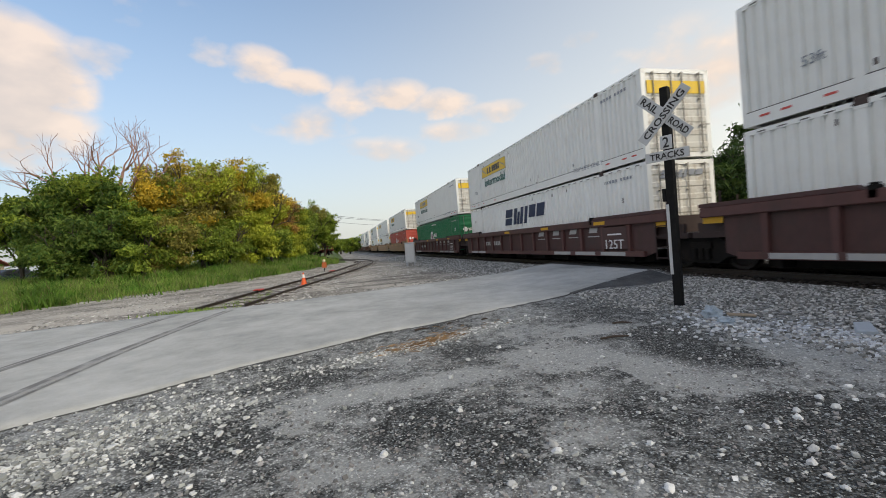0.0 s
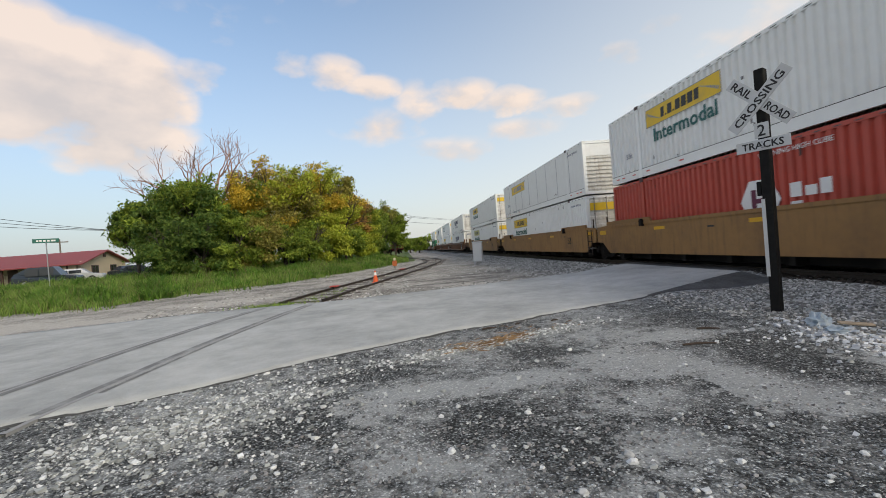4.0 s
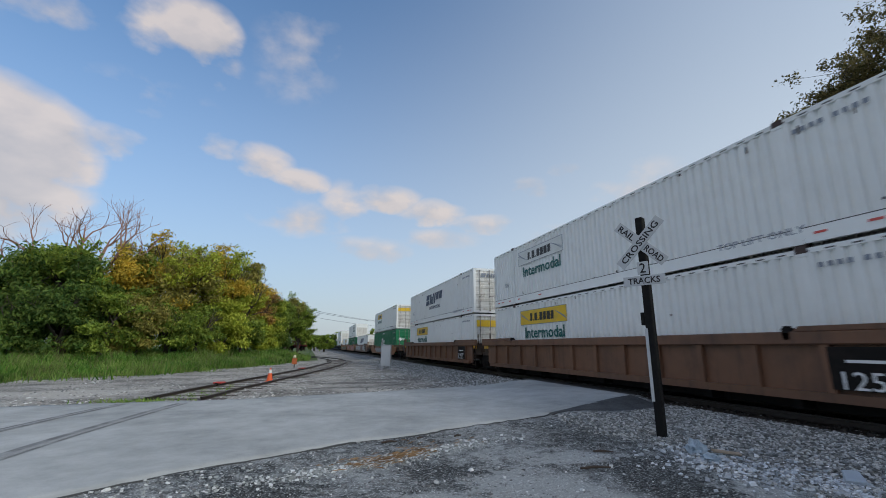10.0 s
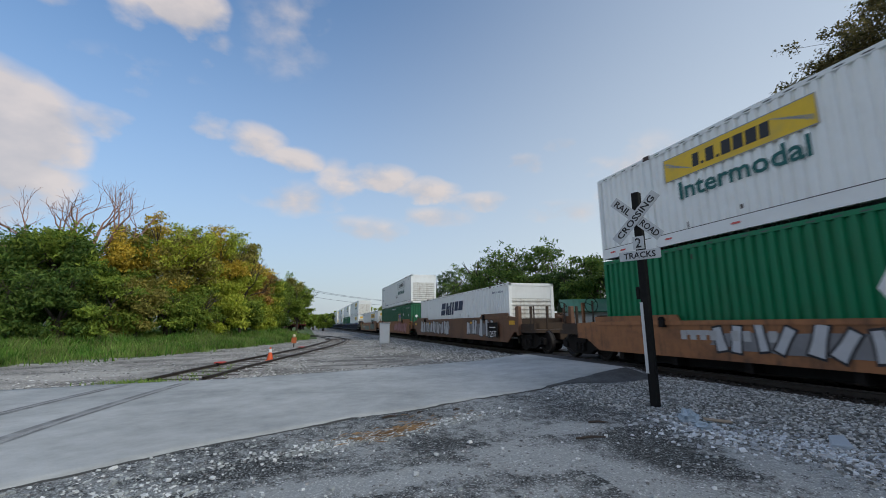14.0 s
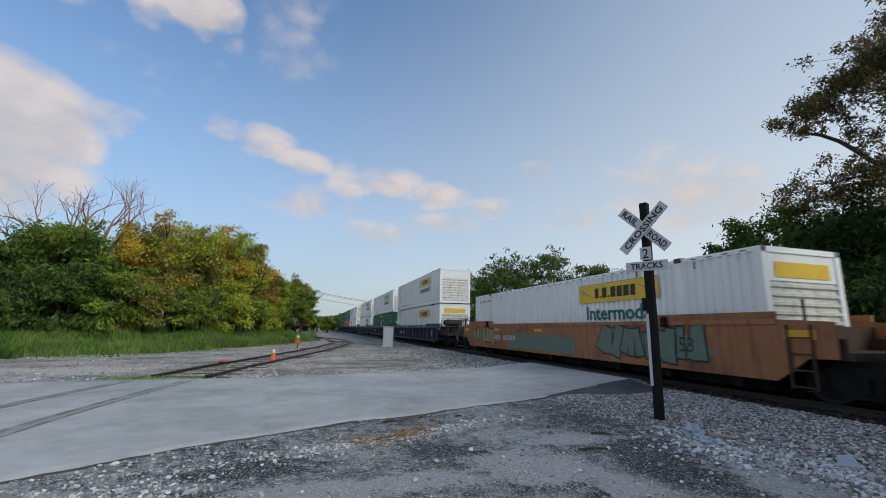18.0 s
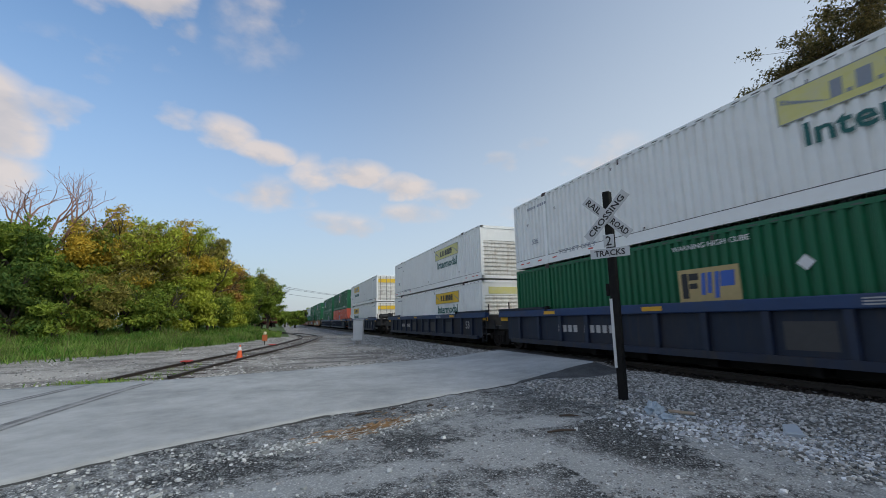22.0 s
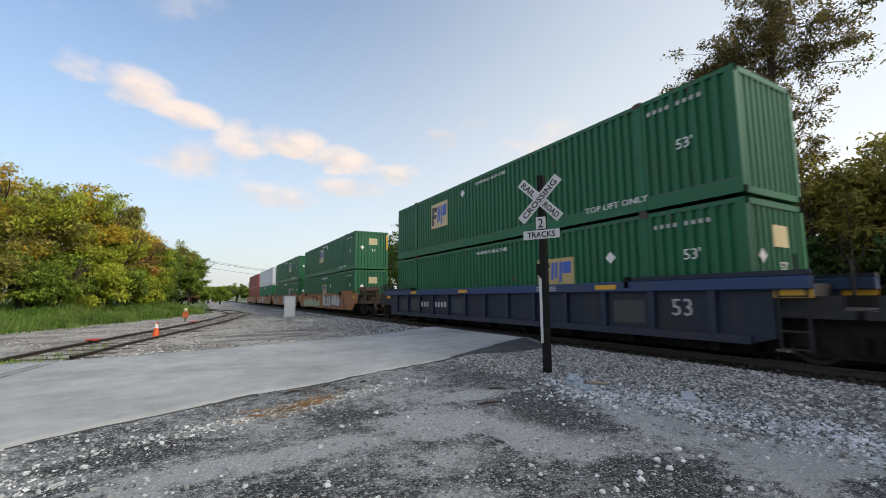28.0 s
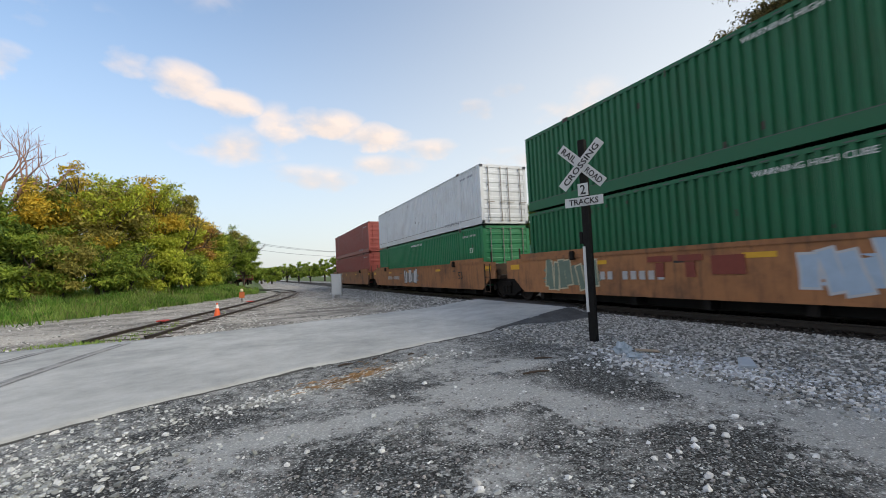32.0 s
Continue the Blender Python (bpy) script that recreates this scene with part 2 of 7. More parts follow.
def leaf_material(name, a, b, trans=0.25):
    m = bpy.data.materials.new(name)
    m.use_nodes = True
    add = nodes_of(m.node_tree)
    r = add("NewGeometry").outputs["Random Per Island"]
    col = mix_rgb(add, r, (*a, 1), (*b, 1))
    n = add("TexNoise", Vector=add("TexCoord").outputs["Object"], Scale=0.8, Detail=3.0, Roughness=0.6)
    col = add("HueSaturation", Value=math_node(add, "MULTIPLY_ADD", n.outputs[0], 2.2, -0.1), Color=col).outputs[0]
    d = add("BsdfPrincipled", Base__Color=col, Roughness=0.55)
    d.inputs["Specular IOR Level"].default_value = 0.2
    t = add("BsdfTranslucent", Color=col)
    mx = add("MixShader", Fac=trans, i1=d.outputs[0], i2=t.outputs[0])
    add("OutputMaterial", Surface=mx.outputs[0])
    return m


# ---- mesh helpers ----
def mesh_of(name, bm, mat, smooth=False):
    me = bpy.data.meshes.new(name)
    bm.to_mesh(me)
    bm.free()
    if smooth:
        for p in me.polygons:
            p.use_smooth = True
    me.materials.append(mat)
    return me


def part(name, bm, mat, parent, label="", smooth=False, m=None):
    """Links a bmesh, or a shared mesh, as one mesh object under a thing or a part."""
    me = bm if isinstance(bm, bpy.types.Mesh) else mesh_of(name, bm, mat, smooth)
    ob = new(name, me)
    ob.parent = parent
    if m is not None:
        ob.matrix_basis = m
    if label:
        ob["label"] = label
    return ob


def box(bm, x0, x1, y0, y1, z0, z1, m=None):
    vs = [bm.verts.new(v) for v in ((x0, y0, z0), (x1, y0, z0), (x1, y1, z0), (x0, y1, z0), (x0, y0, z1), (x1, y0, z1), (x1, y1, z1), (x0, y1, z1))]
    for f in ((3, 2, 1, 0), (4, 5, 6, 7), (0, 1, 5, 4), (1, 2, 6, 5), (2, 3, 7, 6), (3, 0, 4, 7)):
        bm.faces.new([vs[i] for i in f])
    if m is not None:
        bmesh.ops.transform(bm, matrix=m, verts=vs)
    return vs


def boxes(*dims):
    bm = bmesh.new()
    for d in dims:
        box(bm, *d)
    return bm


def bevelled(bm, width=0.01):
    bmesh.ops.bevel(bm, geom=bm.edges[:], offset=width, segments=1, affect="EDGES")
    return bm


def tube(bm, a, b, r0, r1=None, n=10, caps=True):
    r1 = r0 if r1 is None else r1
    a, b = Vector(a), Vector(b)
    d = b - a
    m = Matrix.Translation((a + b) / 2) @ d.to_track_quat("Z", "Y").to_matrix().to_4x4()
    return bmesh.ops.create_cone(bm, cap_ends=caps, segments=n, radius1=r0, radius2=r1, depth=d.length, matrix=m)["verts"]


def sheet(xs, ys, height):
    """A grid of the ground, height(x, y)."""
    bm = bmesh.new()
    rows = [[bm.verts.new((x, y, height(x, y))) for x in xs] for y in ys]
    for a, b in zip(rows, rows[1:]):
        for i in range(len(xs) - 1):
            bm.faces.new((a[i], a[i + 1], b[i + 1], b[i]))
    return bm


def smooth01(v, a, b):
    u = min(1.0, max(0.0, (v - a) / (b - a)))
    return u * u * (3 - 2 * u)

# ---- plan ----
TRACK_X = 10.34          # centre of the main line beside the crossing
RAIL_Z = 0.28            # top of its rails
SPEED = 13.2             # the train's speed once it has slowed a little


def rolled(t):
    """How far the train has rolled: a little faster at first."""
    return SPEED * t + 0.45 * (t if t < 7 else (t - (t - 7) ** 2 / 8 if t < 11 else 9.0))



def track_x(y):
    """The main line is straight past the crossing and bends to the left far off."""
    return TRACK_X - (max(0.0, y - 150.0) ** 2) / 9000.0


SIDING = [(-5.2, -6.0), (-4.95, 2.0), (-4.66, 7.5), (-4.25, 11.2), (-3.65, 14.4), (-2.9, 17.8), (-1.3, 24.0), (0.9, 32.9), (2.5, 41.5), (3.1, 48.0), (2.6, 56.0), (1.2, 63.0), (-1.0, 72.0), (-4.0, 83.0), (-8.0, 96.0)]


def along(points, step):
    """Evenly spaced places and headings on a smooth line through the points."""
    fine = []
    p = [Vector((*q, 0)) for q in points]
    p = [2 * p[0] - p[1]] + p + [2 * p[-1] - p[-2]]
    for a, b, c, d in zip(p, p[1:], p[2:], p[3:]):
        for k in range(24):
            t = k / 24
            fine.append(0.5 * (2 * b + (c - a) * t + (2 * a - 5 * b + 4 * c - d) * t * t + (3 * b - a - 3 * c + d) * t ** 3))
    fine.append(p[-2])
    res, gone = [fine[0]], 0.0
    for a, b in zip(fine, fine[1:]):
        gone += (b - a).length
        if gone >= step:
            res.append(b)
            gone -= step
    res2 = []
    for i, q in enumerate(res):
        d = res[min(i + 1, len(res) - 1)] - res[max(i - 1, 0)]
        res2.append((q, math.atan2(-d.x, d.y)))
    return res2


SIDE_LINE = along(SIDING, 0.5)


def road_near(x):
    """The near edge of the asphalt, y for a given x."""
    pts = [(-40, -9), (-12, 1.6), (-3.3, 5.15), (-2.2, 5.75), (-1.55, 6.3), (-0.45, 6.8), (0.9, 7.5), (2.0, 7.75), (3.2, 8.35), (4.6, 8.75), (6.7, 9.5), (8.6, 10.2), (14, 12), (40, 21)]
    return np.interp(x, [p[0] for p in pts], [p[1] for p in pts])


def road_far(x):
    pts = [(-40, 12), (-12, 12.4), (-7, 13.8), (-4.9, 14.0), (-2.6, 13.9), (1.3, 14.7), (4.2, 15.6), (6.4, 15.3), (8.4, 16.0), (14, 17.5), (40, 26)]
    return np.interp(x, [p[0] for p in pts], [p[1] for p in pts])


def patch_near(x):
    """The near edge of the dark asphalt laid against the road beside the rails."""
    return road_near(x) - 0.08 - 1.05 * smooth01(x, 5.6, 8.4)


def on_road(x, y, edge=0.0):
    return (patch_near(x) if 5.3 < x < TRACK_X else road_near(x)) - edge < y < road_far(x) + edge


def grass_edge(x):
    pts = [(-60, 14), (-30, 15.5), (-19, 17.5), (-13.6, 21.0), (-11.0, 24.5), (-8.6, 26.5), (-6.6, 30.0), (-4.7, 34.5), (-2.4, 40.5), (-0.5, 50)]
    return float(np.interp(x, [p[0] for p in sorted(pts)], [p[1] for p in sorted(pts)]))


def ground_z(x, y):
    z = 0.02 * noise.noise((x * 0.35, y * 0.35, 0.3)) + 0.008 * noise.noise((x * 1.7, y * 1.7, 4.0))
    u = abs(x - track_x(y))
    bal = 0.13 * (1 - smooth01(u, 1.9, 4.2))
    z = z * smooth01(u, 1.5, 3.0) + bal
    rn, rf = road_near(x), road_far(x)
    onr = smooth01(y, rn - 0.9, rn + 0.15) * (1 - smooth01(y, rf - 0.15, rf + 0.9))
    ramp = RAIL_Z - 0.03 - (RAIL_Z - 0.06) * smooth01(u, 1.7, 6.5)
    z = z * (1 - onr) + (ramp + 0.01 * noise.noise((x * 0.3, y * 0.3, 9.0))) * onr
    if x < 0.5:
        e = y - grass_edge(x)
        z += 0.75 * smooth01(e, -1.5, 13) * smooth01(-x, -0.5, 4)
    return z


# ---- ground ----
asphalt = two_tone("asphalt", (0.29, 0.305, 0.30), (0.50, 0.518, 0.508), (0.24, 0.255, 0.25), s1=0.4, s2=2.4, s3=75, bump=0.35, bump_scale=60, edge=2.0)
# pale dust and dark damp patches on the dirt: x, y, half widths, lighter or darker
DUST = [(0.1, 4.5, 1.0, 0.38, 0.16), (-0.5, 4.15, 0.5, 0.28, 0.13), (1.2, 4.55, 0.7, 0.35, 0.14), (3.6, 5.85, 0.75, 0.32, 0.20), (2.55, 4.9, 0.85, 0.8, 0.10), (3.15, 3.75, 0.42, 0.95, 0.15), (2.1, 3.5, 0.6, 0.5, 0.10), (1.7, 2.75, 0.5, 0.4, 0.10), (-0.2, 3.1, 0.45, 0.3, 0.09), (5.3, 3.6, 0.9, 1.0, 0.10),
        (4.9, 2.0, 0.9, 0.6, 0.16), (2.9, 1.75, 0.8, 0.5, -0.2), (4.15, 4.3, 0.6, 1.0, -0.12), (3.55, 2.45, 0.6, 0.6, -0.18), (4.5, 5.3, 0.8, 0.4, -0.11), (0.55, 3.55, 0.6, 0.42, -0.14), (1.1, 3.0, 0.5, 0.45, -0.13), (-1.1, 3.9, 0.7, 0.5, -0.14), (-0.6, 5.4, 0.9, 0.4, -0.13), (1.9, 5.6, 0.7, 0.3, -0.10)]
# oil-dark streaks across the gravel beyond the road
OILED = [(2.2, 19.6, 2.3, 0.5, -0.3), (1.4, 17.6, 1.6, 0.35, -0.3), (3.6, 21.0, 1.6, 0.5, -0.3), (0.2, 20.4, 0.8, 0.3, -0.25), (-12, 15, 5, 2.5, 0.12), (-7.5, 17.5, 3, 1.6, 0.12)]
dirt_mat = two_tone("dark_dirt_and_gravel", (0.105, 0.115, 0.117), (0.37, 0.39, 0.39), (0.34, 0.36, 0.36), s1=0.5, s2=4.5, s3=85, bump=1.0, bump_scale=50, edge=3.8, pebble=1.0, pebble_scale=66, patches=DUST, ragged=0.22)
gravel_far = two_tone("dusty_grey_gravel", (0.155, 0.148, 0.132), (0.43, 0.412, 0.37), (0.46, 0.455, 0.44), s1=0.35, s2=1.8, s3=26, bump=0.7, bump_scale=22, edge=2.6, pebble=0.5, pebble_scale=26, patches=OILED)
ballast_mat = two_tone("track_ballast", (0.13, 0.132, 0.128), (0.28, 0.285, 0.28), (0.46, 0.46, 0.45), s1=0.8, s2=5.0, s3=14, bump=1.0, bump_scale=13, edge=1.6, pebble=0.9, pebble_scale=20)
soil_mat = two_tone("soil_under_grass", (0.06, 0.10, 0.025), (0.11, 0.15, 0.05), (0.18, 0.17, 0.09), s1=0.3, s2=2, s3=9, bump=0.8, bump_scale=9, edge=2)
# Near-black ballast: the train's shade is put into the ground colour.
shade_ballast_mat = two_tone("shade_dark_ballast", (0.028, 0.025, 0.022), (0.06, 0.053, 0.047), (0.09, 0.08, 0.07), s1=0.8, s2=5.0, s3=14, bump=1.0, bump_scale=13, edge=1.6, pebble=0.8, pebble_scale=20)
GROUND_MATS = [dirt_mat, gravel_far, ballast_mat, soil_mat, shade_ballast_mat]


def ground_kind(x, y):
    jag = 0.35 * noise.noise((x * 0.8, y * 0.8, 2.0)) + 0.2 * noise.noise((x * 3.1, y * 3.1, 7.0))
    if x > TRACK_X + 8.5 + jag * 3:
        return 3
    # 4: strip under and just behind the train, coloured as if in its shade
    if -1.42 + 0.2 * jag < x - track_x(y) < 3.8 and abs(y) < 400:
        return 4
    if abs(x - track_x(y)) < (4.0 + jag * 1.5 if x < track_x(y) else 9.0) and x > 5:
        return 2
    if x < 1 and y > grass_edge(x) + jag * 3:
        return 3
    if y > road_far(x) - 0.3 or x < -9:
        return 1
    return 0


def grow(values, ratio, end):
    step = values[-1] - values[-2]
    while values[-1] < end:
        step *= ratio
        values.append(values[-1] + step)
    return values


gx = [-v for v in grow([8.0 + 0.25 * i for i in range(3)], 1.12, 3000)][::-1] + [-7.95 + 0.25 * i for i in range(44)] + [3.05 + 0.125 * i for i in range(102)] 
gx = sorted(set(round(v, 3) for v in gx + grow([15.6, 15.9, 16.2], 1.12, 3000)))
gy = [-v for v in grow([4.0, 4.3, 4.6], 1.15, 3000)][::-1] + [-3.7 + 0.25 * i for i in range(150)]
gy = sorted(set(round(v, 3) for v in gy + grow([33.6, 33.9, 34.3], 1.07, 3000)))
bm = sheet(gx, gy, ground_z)
ground = new("ground", mesh_of("ground", bm, dirt_mat, smooth=True))
for extra in GROUND_MATS[1:]:
    ground.data.materials.append(extra)
for poly in ground.data.polygons:
    c = poly.center
    poly.material_index = ground_kind(c.x, c.y)
tagged(ground, "grey gravel, dark dirt and grassy verge around the crossing", "ground", kind="structure")

# asphalt road: a sheet of its own, just over the ground, with ragged edges
bm = bmesh.new()
prev = None
rx = [-40 + 2 * i for i in range(15)] + [-11.5 + 0.12 * i for i in range(172)]
rx = [v for v in rx if v < TRACK_X - 1.75] + [TRACK_X - 1.72]
for x in rx:
    jn = 0.10 * noise.noise((x * 1.3, 0, 1)) + 0.07 * noise.noise((x * 5, 0, 3)) + 0.03 * noise.noise((x * 13, 0, 4))
    jf = 0.16 * noise.noise((x * 0.9, 5, 1)) + 0.05 * noise.noise((x * 4, 9, 3))
    a, b = road_near(x) + jn, road_far(x) + jf
    lip = 0.010 + 0.022 * max(0.0, noise.noise((x * 1.1, 3, 5)) + 0.35)
    col = []
    for k in range(31):
        u = (k - 1) / 28
        y = a + (b - a) * u if 0 < k < 30 else (a - 0.012 if k == 0 else b + 0.012)
        lift = (lip if k == 1 else 0.03) if 0 < k < 30 else -0.02
        col.append(bm.verts.new((x, y, ground_z(x, y) + lift)))
    if prev:
        for k in range(30):
            fc = bm.faces.new((prev[k], col[k], col[k + 1], prev[k + 1]))
            fc.material_index = 1 if k == 0 else 0
    prev = col
# Near-black edge faces: the shadow at the road's lip is put into their colour.
shaded_broken_edge = material("shaded_broken_asphalt_edge", (0.065, 0.068, 0.07), rough=0.95, grain=0.4, grain_scale=20, bump=0.6, bump_scale=40)
road = new("road", mesh_of("road", bm, asphalt, smooth=True))
road.data.materials.append(shaded_broken_edge)
tagged(road, "worn pale grey asphalt road ramping up to the crossing", "road", kind="structure")

bm = bmesh.new()
prev = None
for k in range(25):
    x = 5.3 + (TRACK_X - 1.74 - 5.3) * k / 24
    a, b = patch_near(x) + 0.10 * noise.noise((x * 2.2, 1, 1)) + 0.05 * noise.noise((x * 6.1, 1, 1)), road_near(x) + 0.06
    col = [bm.verts.new((x, a + (b - a) * n / 8, ground_z(x, a + (b - a) * n / 8) + (0.024 if n else -0.02))) for n in range(9)]
    if prev:
        for n in range(8):
            bm.faces.new((prev[n], col[n], col[n + 1], prev[n + 1]))
    prev = col
patch_mat = two_tone("dark_patching_asphalt", (0.05, 0.053, 0.055), (0.11, 0.115, 0.118), (0.15, 0.155, 0.158), s1=0.9, s2=4, s3=70, bump=0.5, bump_scale=60, edge=2.0)
tagged(new("road_patch", mesh_of("road_patch", bm, patch_mat, smooth=True)), "dark patch of newer asphalt beside the rails", "road", kind="structure")

# ---- tracks ----
steel = material("worn_rail_steel", (0.055, 0.045, 0.039), rough=0.5, metal=0.4, grain=0.25, grain_scale=14, dirt=(0.045, 0.029, 0.02), dirt_amount=0.7, dirt_scale=3)
tie_mat = material("weathered_tie", (0.085, 0.07, 0.06), rough=0.9, grain=0.4, grain_scale=12, bump=0.6, bump_scale=30, vary=0.3)


def rail_profile(bm, line, off, top_of, height=0.17):
    """A rail with head, web and foot along a line of places and headings."""
    prof = [(-0.07, 0), (0.07, 0), (0.07, 0.015), (0.012, 0.035), (0.012, height - 0.045), (0.036, height - 0.035), (0.036, height), (-0.036, height), (-0.036, height - 0.035), (-0.012, height - 0.045), (-0.012, 0.035), (-0.07, 0.015)]
    prev = None
    for q, a in line:
        side = Vector((math.cos(a), math.sin(a), 0))
        base = q + side * off
        base.z = top_of(base.x, base.y) - height
        ring = [bm.verts.new(base + side * u + Vector((0, 0, w))) for u, w in prof]
        if prev:
            for i in range(12):
                bm.faces.new((prev[i], prev[(i + 1) % 12], ring[(i + 1) % 12], ring[i]))
        prev = ring


main_line = []
for y in [-60 + 10 * i for i in range(22)] + [160 + 6 * i for i in range(75)]:
    main_line.append((Vector((track_x(y), y, 0)), math.atan2(track_x(y) - track_x(y + 1), 1.0)))
main_track = tagged(new("railway_track"), "worn steel rails on weathered timber ties in grey ballast", "track", kind="structure")
for off in (-0.753, 0.753):
    bm = bmesh.new()
    rail_profile(bm, main_line, off, lambda x, y: RAIL_Z)
    part("rail", bm, steel, main_track)
side_track = tagged(new("siding_track"), "rusty siding rails curving through gravel and weeds", "track", kind="structure")
dusty = material("dusty_embedded_rail", (0.30, 0.305, 0.30), rough=0.7, metal=0.1, grain=0.25, grain_scale=10)
for off in (-0.753, 0.753):
    for embedded in (True, False):
        bm = bmesh.new()
        runs, run = [], []
        for q, a in SIDE_LINE:
            if bool(on_road(q.x, q.y, 0.15)) == embedded:
                run.append((q, a))
            elif run:
                runs.append(run)
                run = []
        for r in runs + [run]:
            if len(r) > 1:
                rail_profile(bm, r, off, lambda x, y: ground_z(x, y) + (0.034 if embedded else 0.10))
        part("rail", bm, dusty if embedded else steel, side_track)


# dark flangeway grooves beside the siding rails where they cross the asphalt
GROOVE = material("grimy_flangeway", (0.17, 0.175, 0.172), rough=0.9, grain=0.45, grain_scale=3, dirt=(0.36, 0.375, 0.37), dirt_amount=0.9, dirt_scale=2.2)
for off in (-0.753, 0.753):
    for d in (-0.09, 0.09):
        bm = bmesh.new()
        prev = None
        for q, a in SIDE_LINE:
            side = Vector((math.cos(a), math.sin(a), 0))
            c = q + side * (off + d)
            if on_road(c.x, c.y, -0.1):
                z = ground_z(c.x, c.y) + 0.034
                ring = [bm.verts.new((*(c + side * w).to_2d(), z)) for w in ((-0.075, 0.06) if (d > 0) == (off < 0) else (-0.03, 0.05))]
                if prev:
                    bm.faces.new((prev[0], prev[1], ring[1], ring[0]))
                prev = ring
        part("flangeway", bm, GROOVE, side_track)
# ---- train: containers ----
CL, CW, CH = 16.9, 2.44, 2.655     # length, width, height of a long container
LOWER_Z, UPPER_Z = 0.80, 3.545    # floor of the lower and of the upper one
CAR_TOP, CAR_LOW = 1.86, 0.66
UPPER_Z_GAP = LOWER_Z + CH + 0.035 - UPPER_Z
SHARED = {}


def shared(key, build, mat, smooth=False):
    """One mesh per kind and material, used by all alike pieces."""
    k = (key, mat.name)
    if k not in SHARED:
        SHARED[k] = mesh_of(key if isinstance(key, str) else key[0], build(), mat, smooth)
    return SHARED[k]


def paint(name, color, rust=0.45, rough=0.5):
    return material(name, color, rough=rough, grain=0.06, grain_scale=3.0, dirt=(color[0] * 0.55 + 0.03, color[1] * 0.5 + 0.02, color[2] * 0.45 + 0.012), dirt_amount=rust, dirt_scale=0.9, bump=0.06, bump_scale=5, vary=0.06, streak=min(0.22, rust * 0.6), streak_color=(color[0] * 0.45 + 0.03, color[1] * 0.43 + 0.028, color[2] * 0.4 + 0.025))


PAINTS = {
    "white": paint("white_container_paint", (0.86, 0.88, 0.86), 0.12),
    "cream": paint("cream_container_paint", (0.62, 0.60, 0.52), 0.6),
    "green": paint("green_container_paint", (0.006, 0.118, 0.046), 0.35),
    "hub_green": paint("bright_green_container_paint", (0.006, 0.179, 0.068), 0.35),
    "red": paint("red_container_paint", (0.46, 0.075, 0.05), 0.45),
    "orange": paint("orange_red_container_paint", (0.62, 0.13, 0.075), 0.35),
    "silver": paint("silver_container_paint", (0.66, 0.70, 0.74), 0.3, 0.4),
    "maroon": paint("faded_maroon_container_paint", (0.27, 0.052, 0.042), 0.4),
}
YELLOW = material("yellow_sign_paint", (0.78, 0.52, 0.02), rough=0.5, grain=0.08, grain_scale=4, dirt=(0.45, 0.34, 0.1), dirt_amount=0.5, dirt_scale=1.5)
PALE_YELLOW = material("faded_yellow_sign_paint", (0.66, 0.63, 0.24), rough=0.6, grain=0.1, grain_scale=4, dirt=(0.6, 0.58, 0.42), dirt_amount=0.8, dirt_scale=2)
BLEACHED = material("bleached_white_panel", (0.72, 0.74, 0.72), rough=0.5, grain=0.1, grain_scale=5, dirt=(0.55, 0.56, 0.50), dirt_amount=0.5, dirt_scale=2)
NAVY = material("navy_lettering", (0.016, 0.03, 0.085), rough=0.5, grain=0.1)
BLACK = material("black_lettering", (0.018, 0.018, 0.02), rough=0.5, grain=0.1)
TEAL = material("dark_green_lettering", (0.01, 0.11, 0.10), rough=0.5, grain=0.1)
BLUE = material("blue_lettering", (0.05, 0.12, 0.45), rough=0.5, grain=0.1)
FADED = material("faded_grey_lettering", (0.26, 0.29, 0.34), rough=0.6, grain=0.15)
WHITE_INK = material("white_lettering", (0.75, 0.76, 0.76), rough=0.5, grain=0.06)
FADED_WHITE = material("worn_white_stencil", (0.42, 0.42, 0.42), rough=0.6, grain=0.2, grain_scale=6)
CREAM_INK = material("cream_sign_paint", (0.56, 0.47, 0.27), rough=0.6, grain=0.1, grain_scale=5)
GALV = material("galvanised_steel", (0.42, 0.43, 0.45), rough=0.4, metal=0.7, grain=0.15, grain_scale=20)
DARKSTEEL = material("grimy_dark_steel", (0.011, 0.010, 0.0095), rough=0.8, grain=0.35, grain_scale=10, dirt=(0.028, 0.021, 0.017), dirt_amount=0.6, dirt_scale=3, spec=0.2)
REFLECT = material("red_white_reflector", (0.6, 0.08, 0.06), rough=0.3)


def corrugated(length, height, pitch=0.24, depth=0.066):
    """A corrugated wall along y, facing -x, with its outer face at x = 0."""
    bm = bmesh.new()
    pts, y = [], 0.0
    n = max(2, round(length / pitch))
    p = length / n
    for i in range(n):
        y = i * p
        pts += [(0, y), (0, y + p * 0.42), (depth, y + p * 0.56), (depth, y + p * 0.86)]
    pts.append((0, length))
    low = [bm.verts.new((a, b, 0)) for a, b in pts]
    high = [bm.verts.new((a, b, height)) for a, b in pts]
    for i in range(len(pts) - 1):
        bm.faces.new((low[i + 1], low[i], high[i], high[i + 1]))
    return bm


SIDE = Matrix(((0, 0, -1, 0), (-1, 0, 0, 0), (0, 1, 0, 0), (0, 0, 0, 1)))   # x of a sign runs along -y, its front faces -x
FRONT = Matrix(((1, 0, 0, 0), (0, 0, -1, 0), (0, 1, 0, 0), (0, 0, 0, 1)))   # its front faces -y


